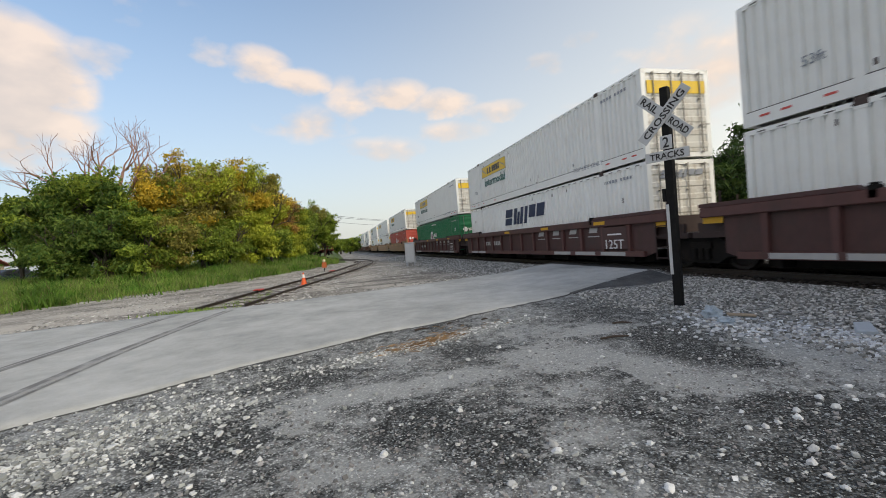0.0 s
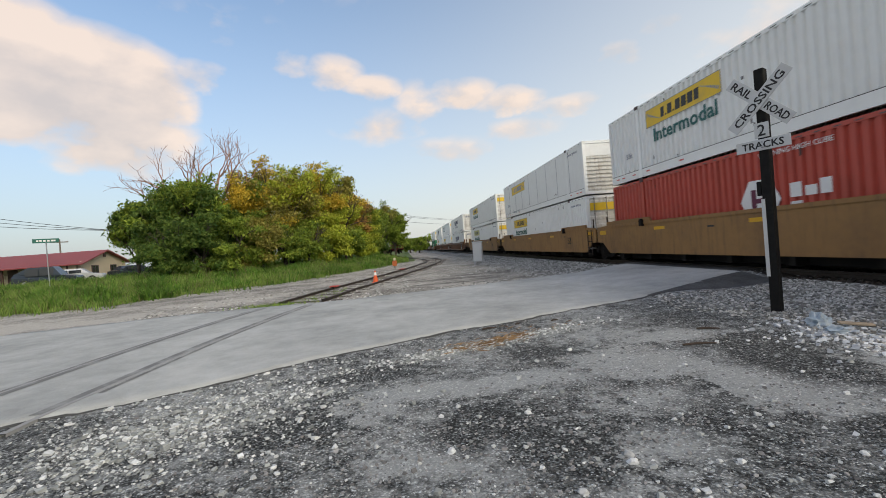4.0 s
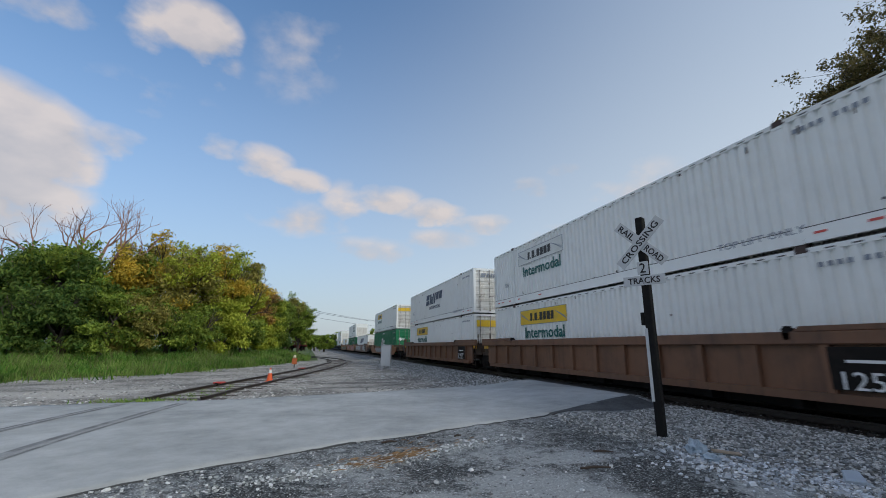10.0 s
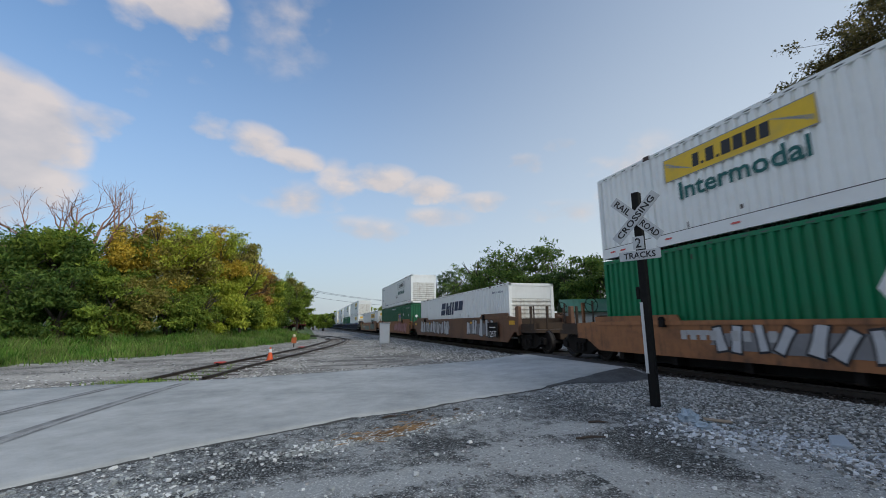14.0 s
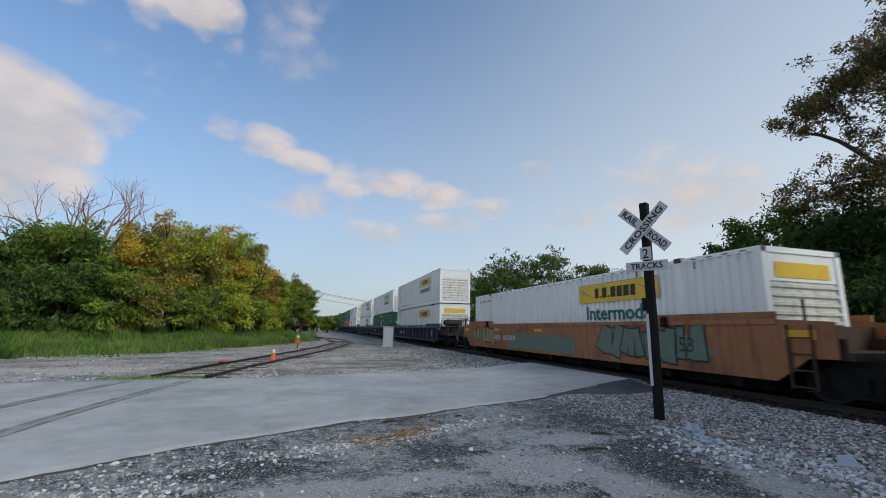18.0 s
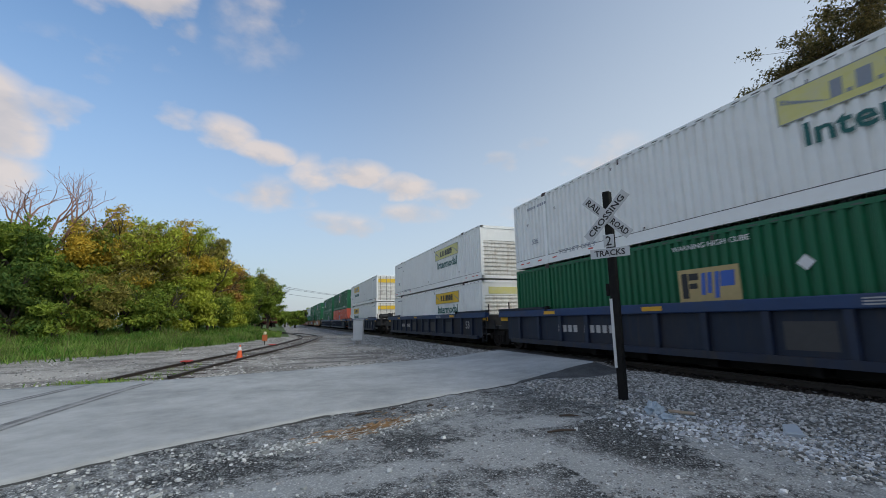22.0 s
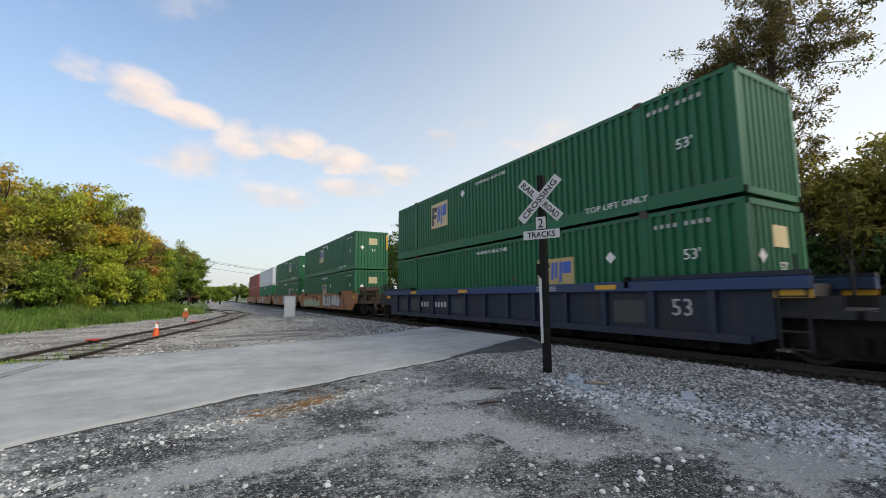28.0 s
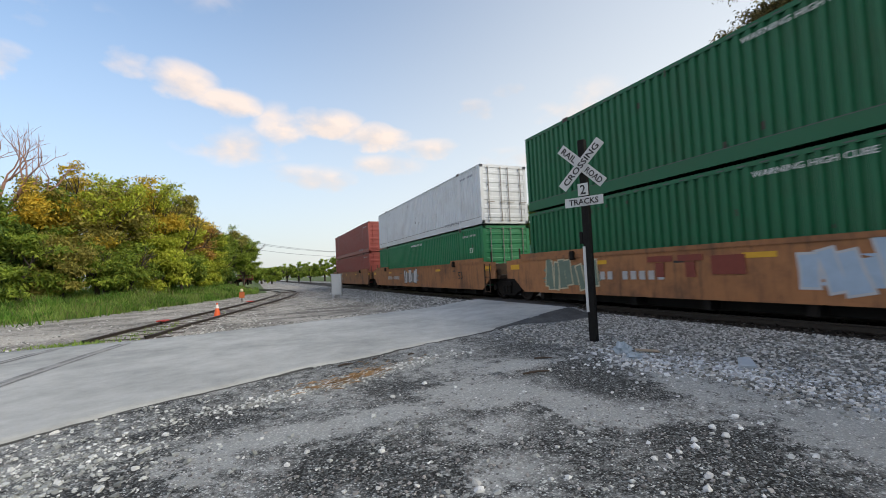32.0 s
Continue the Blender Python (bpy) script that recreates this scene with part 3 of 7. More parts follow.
def lettering(text, height, mat, width=None, bold=0.0):
    key = ("lettering", text, height, width, bold)
    if (key, mat.name) not in SHARED:
        cu = bpy.data.curves.new("lettering", "FONT")
        cu.body, cu.size, cu.extrude, cu.align_x, cu.align_y, cu.offset = text, height * 1.38, 0.004, "CENTER", "CENTER", bold
        cu.resolution_u = 2
        ob = bpy.data.objects.new("lettering", cu)
        scene.collection.objects.link(ob)
        bpy.context.view_layer.update()
        me = bpy.data.meshes.new_from_object(ob.evaluated_get(bpy.context.evaluated_depsgraph_get()))
        bpy.data.objects.remove(ob)
        xs = [v.co.x for v in me.vertices]
        ys = [v.co.y for v in me.vertices]
        w = max(xs) - min(xs)
        cx, cy = (max(xs) + min(xs)) / 2, (max(ys) + min(ys)) / 2
        k = (width / w) if width else 1.0
        kh = height / (max(ys) - min(ys))
        for v in me.vertices:
            v.co = ((v.co.x - cx) * k, (v.co.y - cy) * kh, v.co.z)
        me.materials.clear()
        me.materials.append(mat)
        SHARED[(key, mat.name)] = me
    return SHARED[(key, mat.name)]


def plate(w, h, thick=0.006):
    return boxes((-w / 2, w / 2, -h / 2, h / 2, 0, thick))


def slant_blocks(w, h, cuts, lean=0.25):
    """Heavy leaning blocks: an emblem reduced to its plain shapes."""
    bm = bmesh.new()
    for a, b, c, d in cuts:
        x0, x1, y0, y1 = (a - 0.5) * w, (b - 0.5) * w, (c - 0.5) * h, (d - 0.5) * h
        vs = []
        for z in (0, 0.006):
            for x, y in ((x0, y0), (x1, y0), (x1, y1), (x0, y1)):
                vs.append(bm.verts.new((x + y * lean, y, z)))
        for f in ((3, 2, 1, 0), (4, 5, 6, 7), (0, 1, 5, 4), (1, 2, 6, 5), (2, 3, 7, 6), (3, 0, 4, 7)):
            bm.faces.new([vs[i] for i in f])
    return bm


BLUE_EMBLEM = [(0.0, 0.20, 0.0, 0.42), (0.0, 0.20, 0.50, 1), (0.25, 0.33, 0.0, 1), (0.35, 0.41, 0.0, 0.75), (0.43, 0.50, 0.0, 1), (0.54, 0.61, 0.0, 1), (0.65, 0.80, 0.30, 1), (0.83, 1.0, 0.30, 1)]


def panel_border(w, h):
    """A thin dark line round a panel."""
    return boxes((-w / 2, w / 2, h / 2 - 0.02, h / 2, 0, 0.003), (-w / 2, w / 2, -h / 2, -h / 2 + 0.02, 0, 0.003), (-w / 2, -w / 2 + 0.02, -h / 2 + 0.02, h / 2 - 0.02, 0, 0.003), (w / 2 - 0.02, w / 2, -h / 2 + 0.02, h / 2 - 0.02, 0, 0.003))


def scroll_lines():
    """Fine leaning lines that fan out to a panel's end."""
    bm = bmesh.new()
    for k in range(7):
        y = 0.20 - 0.045 * k
        tri = [(0.10 * k, y - 0.02), (0.80, -0.10 - 0.018 * k), (0.80, -0.108 - 0.018 * k), (0.10 * k, y - 0.035)]
        low = [bm.verts.new((a, b, 0.0)) for a, b in tri]
        top = [bm.verts.new((a, b, 0.003)) for a, b in tri]
        bm.faces.new(top)
        for n in range(4):
            bm.faces.new((low[n], low[(n + 1) % 4], top[(n + 1) % 4], top[n]))
    return bm


def sign_panel(parent, y, z, faded, word=True, bleached=False):
    """Company panel: a bordered plate with dark blocks, and the word below it in dark green."""
    ground_mat = BLEACHED if bleached else PALE_YELLOW if faded else YELLOW
    p = part("company_panel", shared(("company_panel", 3.7), lambda: plate(3.7, 0.64), ground_mat), None, parent, "%s company panel with dark blocks" % ("bleached white" if bleached else "faded yellow" if faded else "yellow"), m=Matrix.Translation((-CW / 2 - 0.004, y, z)) @ SIDE)
    part("border", shared("border", lambda: panel_border(3.7, 0.64), FADED), None, p, m=Matrix.Translation((0, 0, 0.006)))
    ink = FADED if seed_of(parent) % 4 == 1 else BLACK
    at = 0.235
    for k, w in enumerate((0.05, 0.022, 0.062, 0.022, 0.066, 0.066, 0.070, 0.058)):
        low = w < 0.03
        part("emblem_block", shared(("emblem_block", "panel", k), lambda: slant_blocks(3.6, 0.33, [(at, at + w, 0.0, 0.2 if low else 1.0)], 0.06), ink), None, p, m=Matrix.Translation((0, 0, 0.006)))
        at += w + 0.016
    for sx, turn in ((0.98, 0), (-0.98, 180)):
        tagged(part("scroll_pattern", shared("scroll_pattern", scroll_lines, FADED), None, p, m=pose(sx, 0, 0.006, 0, 0, turn)), kind="stuff")
    if word:
        part("lettering", lettering("Intermodal", 0.46, TEAL, 3.1, 0.012), None, parent, m=Matrix.Translation((-CW / 2 - 0.008, y - 0.1, z - 0.66)) @ SIDE)


def seed_of(ob):
    return int(ob.get("seed", 0))


def blue_emblem(parent, y, z, word=False):
    for k, cut in enumerate(BLUE_EMBLEM):
        part("emblem_block", shared(("emblem_block", k), lambda: slant_blocks(4.4, 0.82, [cut], 0.3), NAVY), None, parent, "dark blue slanted block of an emblem", m=Matrix.Translation((-CW / 2 - 0.008, y, z)) @ SIDE)
    if word:
        part("lettering", lettering("INTERMODAL", 0.26, NAVY, 3.0), None, parent, m=Matrix.Translation((-CW / 2 - 0.008, y - 0.3, z - 0.68)) @ SIDE)


def square_emblem(parent, y, z, mat, h):
    p = part("company_panel", shared(("company_panel", h), lambda: plate(1.5, h), mat), None, parent, "square company panel with dark blocks", m=Matrix.Translation((-CW / 2 - 0.004, y, z)) @ SIDE)
    for k, (x0, x1, y0, y1) in enumerate(((0.06, 0.17, 0.12, 0.88), (0.19, 0.36, 0.66, 0.86), (0.19, 0.33, 0.40, 0.56))):
        part("emblem_block", shared(("emblem_block", "dark", k, h), lambda: slant_blocks(1.5, h, [(x0, x1, y0, y1)], 0), BLACK), None, p, m=Matrix.Translation((0, 0, 0.006)))
    for k, (x0, x1, y0, y1) in enumerate(((0.40, 0.47, 0.2, 0.85), (0.50, 0.57, 0.25, 0.85), (0.62, 0.69, 0.1, 0.85), (0.71, 0.92, 0.42, 0.85))):
        part("emblem_block", shared(("emblem_block", "blue", k, h), lambda: slant_blocks(1.5, h, [(x0, x1, y0, y1)], 0.08), BLUE), None, p, m=Matrix.Translation((0, 0, 0.007)))


def hex_emblem(parent, y, z):
    bm = bmesh.new()
    bmesh.ops.create_cone(bm, cap_ends=True, segments=6, radius1=0.62, radius2=0.62, depth=0.006, matrix=pose(0, 0, 0, 0, 0, 90))
    p = part("company_emblem", bm, WHITE_INK, parent, "white hexagon emblem", m=Matrix.Translation((-CW / 2 - 0.006, y, z)) @ SIDE)
    part("emblem", shared(("emblem", "hex_inner"), lambda: slant_blocks(0.5, 0.6, [(0, 0.3, 0, 1), (0.7, 1, 0, 1), (0.3, 0.7, 0.4, 0.6)], 0), MATS["maroon_ink"] if "maroon_ink" in MATS else material("maroon_ink", (0.12, 0.02, 0.05))), None, p, m=Matrix.Translation((0, 0, 0.004)))
    part("lettering_bars", shared(("lettering_bars", "two"), lambda: slant_blocks(1.45, 0.75, [(0, 0.2, 0.55, 1), (0.26, 0.45, 0.55, 0.85), (0.5, 0.68, 0.55, 1), (0, 0.2, 0, 0.42), (0.25, 0.4, 0, 0.3), (0.45, 0.62, 0, 0.3), (0.68, 0.82, 0, 0.3), (0.86, 1, -0.1, 0.3)], 0), WHITE_INK), None, parent, m=Matrix.Translation((-CW / 2 - 0.008, y - 1.6, z - 0.05)) @ SIDE)


def frame_rails():
    bm = bmesh.new()
    w, h, l = CW / 2, CH, CL
    for sx in (-1, 1):
        x0, x1 = sorted((sx * w, sx * (w - 0.07)))
        box(bm, x0 - 0.004, x1 + 0.004, 0.02, l - 0.02, 0, 0.30)
    for y0, y1 in ((0.0, 0.14), (l - 0.14, l)):
        box(bm, -w, w, y0, y1, 0.0, 0.14)
    return bm


def top_rails():
    bm = bmesh.new()
    w, h, l = CW / 2, CH, CL
    for sx in (-1, 1):
        x0, x1 = sorted((sx * w, sx * (w - 0.07)))
        box(bm, x0 - 0.003, x1 + 0.003, 0.02, l - 0.02, h - 0.10, h)
    for y0, y1 in ((0.0, 0.14), (l - 0.14, l)):
        box(bm, -w, w, y0, y1, h - 0.13, h - 0.002)
    return bm


def post(y):
    return boxes((-CW / 2 - 0.008, -CW / 2 + 0.10, -0.09, 0.09, 0, CH), (-CW / 2 - 0.02, -CW / 2 + 0.16, -0.10, 0.10, CH - 0.16, CH + 0.012), (-CW / 2 - 0.02, -CW / 2 + 0.16, -0.10, 0.10, -0.012, 0.15))


def corner(sx):
    return boxes((*sorted((sx * CW / 2, sx * (CW / 2 - 0.16))), 0, 0.14, 0, CH))


def roof():
    bm = bmesh.new()
    n = 44
    p = (CL - 0.2) / n
    prev = None
    for i in range(2 * n + 1):
        y, z = 0.1 + i * p / 2, CH - 0.05 + (0.025 if i % 2 else 0.0)
        row = [bm.verts.new((x, y, z)) for x in (-CW / 2 + 0.05, CW / 2 - 0.05)]
        if prev:
            bm.faces.new((prev[0], prev[1], row[1], row[0]))
        prev = row
    return bm


def pressed(x0, x1, z0, z1, ribs, proud, y=0.0, upright=False):
    """One pressed panel facing -y: a flat sheet with ribs standing proud, horizontal or upright."""
    bm = bmesh.new()
    lo, hi = (x0, x1) if upright else (z0, z1)
    pts = [(lo, 0.0)]
    p = (hi - lo) / ribs
    for i in range(ribs):
        a = lo + i * p
        pts += [(a + p * 0.24, 0.0), (a + p * 0.34, proud), (a + p * 0.66, proud), (a + p * 0.76, 0.0)]
    pts.append((hi, 0.0))
    rows = []
    for u, d in pts:
        ends = ((u, z0), (u, z1)) if upright else ((x0, u), (x1, u))
        rows.append([bm.verts.new((e[0], y - d, e[1])) for e in ends] + [bm.verts.new((e[0], y + 0.05, e[1])) for e in ends[::-1]])
    for r, q in zip(rows, rows[1:]):
        for k in range(4):
            bm.faces.new((r[k], r[(k + 1) % 4], q[(k + 1) % 4], q[k]))
    bm.faces.new(rows[0])
    bm.faces.new(rows[-1][::-1])
    bmesh.ops.recalc_face_normals(bm, faces=bm.faces[:])
    return bm


def door_leaf():
    return pressed(0, CW / 2 - 0.17, 0.16, CH - 0.14, 6, 0.022, 0.02)


def lock_rod():
    bm = bmesh.new()
    tube(bm, (0, -0.05, 0.10), (0, -0.05, CH - 0.10), 0.019, n=6)
    for z in (0.14, 0.95, 1.75, CH - 0.14):
        box(bm, -0.038, 0.038, -0.065, 0, z - 0.02, z + 0.02)
    box(bm, -0.02, 0.26, -0.085, -0.06, 0.95, 0.98)
    return bm


def ribbed_end():
    return pressed(-CW / 2 + 0.16, CW / 2 - 0.16, 0.14, CH - 0.75, 9, 0.05, 0.06)


def head_panel():
    return boxes((-CW / 2 + 0.16, CW / 2 - 0.16, 0.03, 0.09, CH - 0.75, CH - 0.13))


def flat_end():
    return pressed(-CW / 2 + 0.16, CW / 2 - 0.16, 0.14, CH - 0.13, 9, 0.04, 0.06, True)


def grime_streaks(seed):
    """Dark drips and scuffs on a side."""
    rnd = random.Random(seed)
    bm = bmesh.new()
    for i in range(rnd.randint(8, 15)):
        y, z = rnd.uniform(0.6, CL - 0.6), rnd.choice((rnd.uniform(0.2, 0.6), rnd.uniform(CH - 0.4, CH - 0.12), rnd.uniform(0.3, CH - 0.3)))
        h, w = rnd.uniform(0.03, 0.2), rnd.uniform(0.012, 0.035)
        box(bm, -CW / 2 - 0.0035, -CW / 2 - 0.001, y - w, y + w, z - h / 2, z + h / 2)
    return bm


RUST = material("rust_and_scuffs", (0.07, 0.05, 0.045), rough=0.8, grain=0.3, grain_scale=20)
LABELS = {"white": "white", "cream": "cream", "green": "dark green", "hub_green": "green", "red": "faded red", "orange": "orange-red", "silver": "silver-grey", "maroon": "maroon"}


# Dark tone for the slots and for the shadow line painted on the rail.
SEAM = material("shadow_line_and_slot_dark", (0.10, 0.10, 0.10), rough=0.8, grain=0.3, grain_scale=8)


def rivet_seam():
    bm = boxes((-0.004, 0.0, -0.03, 0.03, 0.32, CH - 0.14))
    for k in range(26):
        box(bm, -0.008, -0.004, -0.008, 0.008, 0.38 + k * 0.083, 0.40 + k * 0.083)
    return bm


def rail_slots():
    bm = bmesh.new()
    for k in range(38):
        y = 0.4 + k * (CL - 0.8) / 37
        box(bm, -CW / 2 - 0.0055, -CW / 2 - 0.001, y - 0.085, y + 0.085, CH - 0.075, CH - 0.05)
    return bm


DOOR_PAINT = {"white": material("grimy_white_door_paint", (0.70, 0.70, 0.66), rough=0.55, grain=0.10, grain_scale=5, dirt=(0.30, 0.23, 0.15), dirt_amount=0.6, dirt_scale=3.4, bump=0.1, bump_scale=8, vary=0.12, streak=0.5, streak_color=(0.22, 0.13, 0.07))}
GRIMY_ROD = material("grimy_lock_rod", (0.27, 0.26, 0.24), rough=0.5, metal=0.4, grain=0.3, grain_scale=15)


FADED_GOLD = material("faded_gold_panel", (0.46, 0.36, 0.16), rough=0.55, grain=0.2, grain_scale=5)


def container(color, end, emblem, seed, upper):
    """A long corrugated container; its leading end is at y = 0, its floor at z = 0."""
    mat = PAINTS[color]
    c = new("shipping_container")
    tagged(c, "%s corrugated steel container %s" % (LABELS[color], "stacked on another container" if upper else "sitting down in a well car"), "shipping container", "containers on the train")
    c["seed"] = seed
    if end == "smooth":
        part("side_wall", shared(("side_wall", "smooth"), lambda: boxes((0.0, 0.03, 0, CL - 0.2, 0, CH - 0.2)), mat), None, c, m=pose(-CW / 2 + 0.004, 0.1, 0.12))
        for k in range(1, 9):
            part("rivet_seam", shared("rivet_seam", rivet_seam, GALV), None, c, m=pose(-CW / 2 + 0.003, k * CL / 9, 0))
    else:
        part("side_wall", shared("side_wall", lambda: corrugated(CL - 0.2, CH - 0.2), mat), None, c, m=pose(-CW / 2 + 0.004, 0.1, 0.12))
    part("side_wall", shared("side_wall", lambda: corrugated(CL - 0.2, CH - 0.2), mat), None, c, m=pose(CW / 2 - 0.004, CL - 0.1, 0.12, 0, 0, 180))
    part("roof", shared("roof", roof, mat), None, c)
    part("floor_frame", shared("floor_frame", frame_rails, mat), None, c)
    part("top_frame", shared("top_frame", top_rails, mat), None, c)
    for y in (2.2, CL - 2.2):
        part("lifting_post", shared("lifting_post", lambda: post(0), mat), None, c, m=pose(0, y, 0))
    for y in (0.0, CL - 0.14):
        for sx in (-1, 1):
            part("corner_post", shared(("corner_post", sx), lambda: corner(sx), mat), None, c, m=pose(0, y, 0))
    if emblem[0] == "square" and end == "doors":
        end = "flat"
        part("end_sign", shared("end_sign", lambda: plate(0.62, 0.46), CREAM_INK), None, c, "small cream company panel", m=Matrix.Translation((0.1, 0.012, CH - 0.72)) @ FRONT)
        part("lettering", lettering("53'", 0.20, WHITE_INK), None, c, m=Matrix.Translation((0.15, 0.008, CH - 1.35)) @ FRONT)
        part("warning_mark", shared(("warning_mark", "diamond"), lambda: plate(0.22, 0.22), WHITE_INK), None, c, m=Matrix.Translation((-0.7, 0.012, CH - 1.15)) @ FRONT @ pose(0, 0, 0, 0, 0, 45))
        for sx in ((1,) if seed % 2 else ()):
            part("safety_stripe", shared("safety_stripe", lambda: boxes((-0.05, 0.05, -0.004, 0.0, 0.0, 1.1)), AMBER), None, c, m=pose(sx * (CW / 2 - 0.08), -0.001, CH - 1.25))
    if end == "doors":
        for sx, rods in ((-CW / 2 + 0.165, (0.22, 0.86)), (0.005, (0.19, 0.83))):
            d = part("door", shared("door", door_leaf, DOOR_PAINT.get(color, mat)), None, c, m=pose(sx, 0.0, 0))
            for r in rods:
                part("lock_rod", shared("lock_rod", lock_rod, GRIMY_ROD if color in ("white", "silver", "hub_green") else mat), None, d, m=pose(r, 0, 0))
    else:
        part("end_wall", shared(("end_wall", end), flat_end if end == "flat" else ribbed_end, DOOR_PAINT.get(color, mat)), None, c)
        if end in ("ribs", "smooth"):
            part("end_panel", shared("end_panel", head_panel, mat), None, c)
    part("end_wall", shared(("end_wall", "flat"), flat_end, mat), None, c, m=pose(0, CL, 0, 0, 0, 180))
    # thin dark strip painted as the shadow line on top of the floor rail
    part("rail_seam", shared("rail_seam", lambda: boxes((-CW / 2 - 0.0055, -CW / 2 + 0.02, 0.1, CL - 0.1, 0.30, 0.318)), SEAM), None, c)
    tagged(part("rail_slotting", shared("rail_slotting", rail_slots, SEAM), None, c), kind="stuff")
    tagged(part("scuffing", grime_streaks(seed), RUST, c), kind="stuff")
    for y in (2.2, CL - 2.2):
        for sx in (-1, 1):
            part("lifting_casting", shared("lifting_casting", lambda: bevelled(boxes((-0.13, 0.13, -0.11, 0.11, CH - 0.10, CH + 0.035)), 0.01), RUST), None, c, m=pose(sx * (CW / 2 - 0.105), y, 0))
            if upper:
                part("stacking_lock", shared("stacking_lock", lambda: boxes((-0.10, 0.10, -0.10, 0.10, UPPER_Z_GAP, 0.10)), RUST), None, c, m=pose(sx * (CW / 2 - 0.09), y, 0))
    kind, spot = emblem
    if kind == "panel":
        y = 12.25 if spot == "tail" else 4.75
        sign_panel(c, y, CH - 0.66 + (0.0 if upper else 0.03), seed in (10, 29, 31), end != "smooth", seed in (15, 23))
        if end == "doors":
            part("company_panel", shared(("company_panel", "end"), lambda: plate(2.1, 0.38), YELLOW), None, c, m=Matrix.Translation((0, -0.024, CH - 0.55)) @ FRONT)
        elif not upper:
            part("company_panel", shared(("company_panel", "end2"), lambda: plate(1.7, 0.34), PALE_YELLOW if seed == 30 else YELLOW), None, c, m=Matrix.Translation((0, 0.022, CH - 0.50)) @ FRONT)
    elif kind == "slant":
        blue_emblem(c, 8.7, CH - 0.93 + (0.0 if upper else 0.02), upper)
    elif kind == "square":
        square_emblem(c, spot, CH - 1.0 if upper else CH - 1.2, CREAM_INK if upper else FADED_GOLD, 1.12 if upper else 0.78)
        part("warning_mark", shared(("warning_mark", "diamond"), lambda: plate(0.22, 0.22), WHITE_INK), None, c, m=Matrix.Translation((-CW / 2 - 0.006, max(3.0, spot - 2.0), CH - 0.95 if not upper else CH - 0.45)) @ SIDE @ pose(0, 0, 0, 0, 0, 45))
    elif kind == "hex":
        hex_emblem(c, 9.4, 1.25)
        bm = bmesh.new()
        bmesh.ops.create_cone(bm, cap_ends=True, segments=6, radius1=0.2, radius2=0.2, depth=0.006, matrix=pose(0, 0, 0, 0, 0, 90))
        part("company_emblem", bm, WHITE_INK, c, "small white hexagon emblem", m=Matrix.Translation((-0.75, -0.03, 1.55)) @ FRONT)
        for k in range(2):
            part("lettering_bar", shared("door_bar", lambda: plate(0.34, 0.07), WHITE_INK), None, c, m=Matrix.Translation((-0.34, -0.03, 1.60 - 0.12 * k)) @ FRONT)
        for k in range(5):
            part("lettering_bar", shared("door_bar_short", lambda: plate(0.10, 0.09), WHITE_INK), None, c, m=Matrix.Translation((0.32 + 0.14 * k, -0.03, 1.62)) @ FRONT)
    if color in ("green", "hub_green", "red", "orange"):
        part("lettering", lettering("53'", 0.24, WHITE_INK), None, c, m=Matrix.Translation((-CW / 2 - 0.008, 1.1, 1.35 if upper else 1.62)) @ SIDE)
        part("lettering", lettering("WARNING HIGH CUBE", 0.12, WHITE_INK, 1.9), None, c, m=Matrix.Translation((-CW / 2 - 0.008, 8.4, CH - 0.28)) @ SIDE)
    if color in ("white", "silver") and kind != "none" or color == "white" and upper:
        part("lettering", lettering("53ft" if kind == "slant" or seed % 2 else "53", 0.20, FADED), None, c, m=Matrix.Translation((-CW / 2 - 0.008, CL - 1.5, 0.95)) @ SIDE)
        for y in (0.5, 0.95, 1.8, CL - 0.5, CL - 0.95, CL - 1.75, CL - 2.7, CL - 4.6):
            part("reflector", shared("reflector", lambda: plate(0.22, 0.045), REFLECT), None, c, m=Matrix.Translation((-CW / 2 - 0.008, y, 0.17)) @ SIDE)
    if kind == "slant" and end == "doors":
        for k, cut in enumerate(BLUE_EMBLEM):
            part("emblem_block", shared(("emblem_block", "end", k), lambda: slant_blocks(1.5, 0.24, [cut], 0.3), FADED), None, c, m=Matrix.Translation((0, -0.026, CH - 0.42)) @ FRONT)
    if upper:
        part("lettering", lettering("TOP LIFT ONLY", 0.15, WHITE_INK if color in ("green", "hub_green") else FADED, 1.9), None, c, m=Matrix.Translation((-CW / 2 - 0.008, 13.0 if spot == "lead" or end == "smooth" else 3.0, 0.3)) @ SIDE)
    ink = FADED_WHITE if color not in ("white", "silver", "cream") else FADED
    y = 1.9 if spot != "lead" else 15.8
    for k in range(8):
        part("number_bar", shared("number_bar", lambda: plate(0.085, 0.095), ink), None, c, m=Matrix.Translation((-CW / 2 - 0.008, y - 0.155 * k - (0.10 if k > 3 else 0), CH - 0.36)) @ SIDE)
    return c


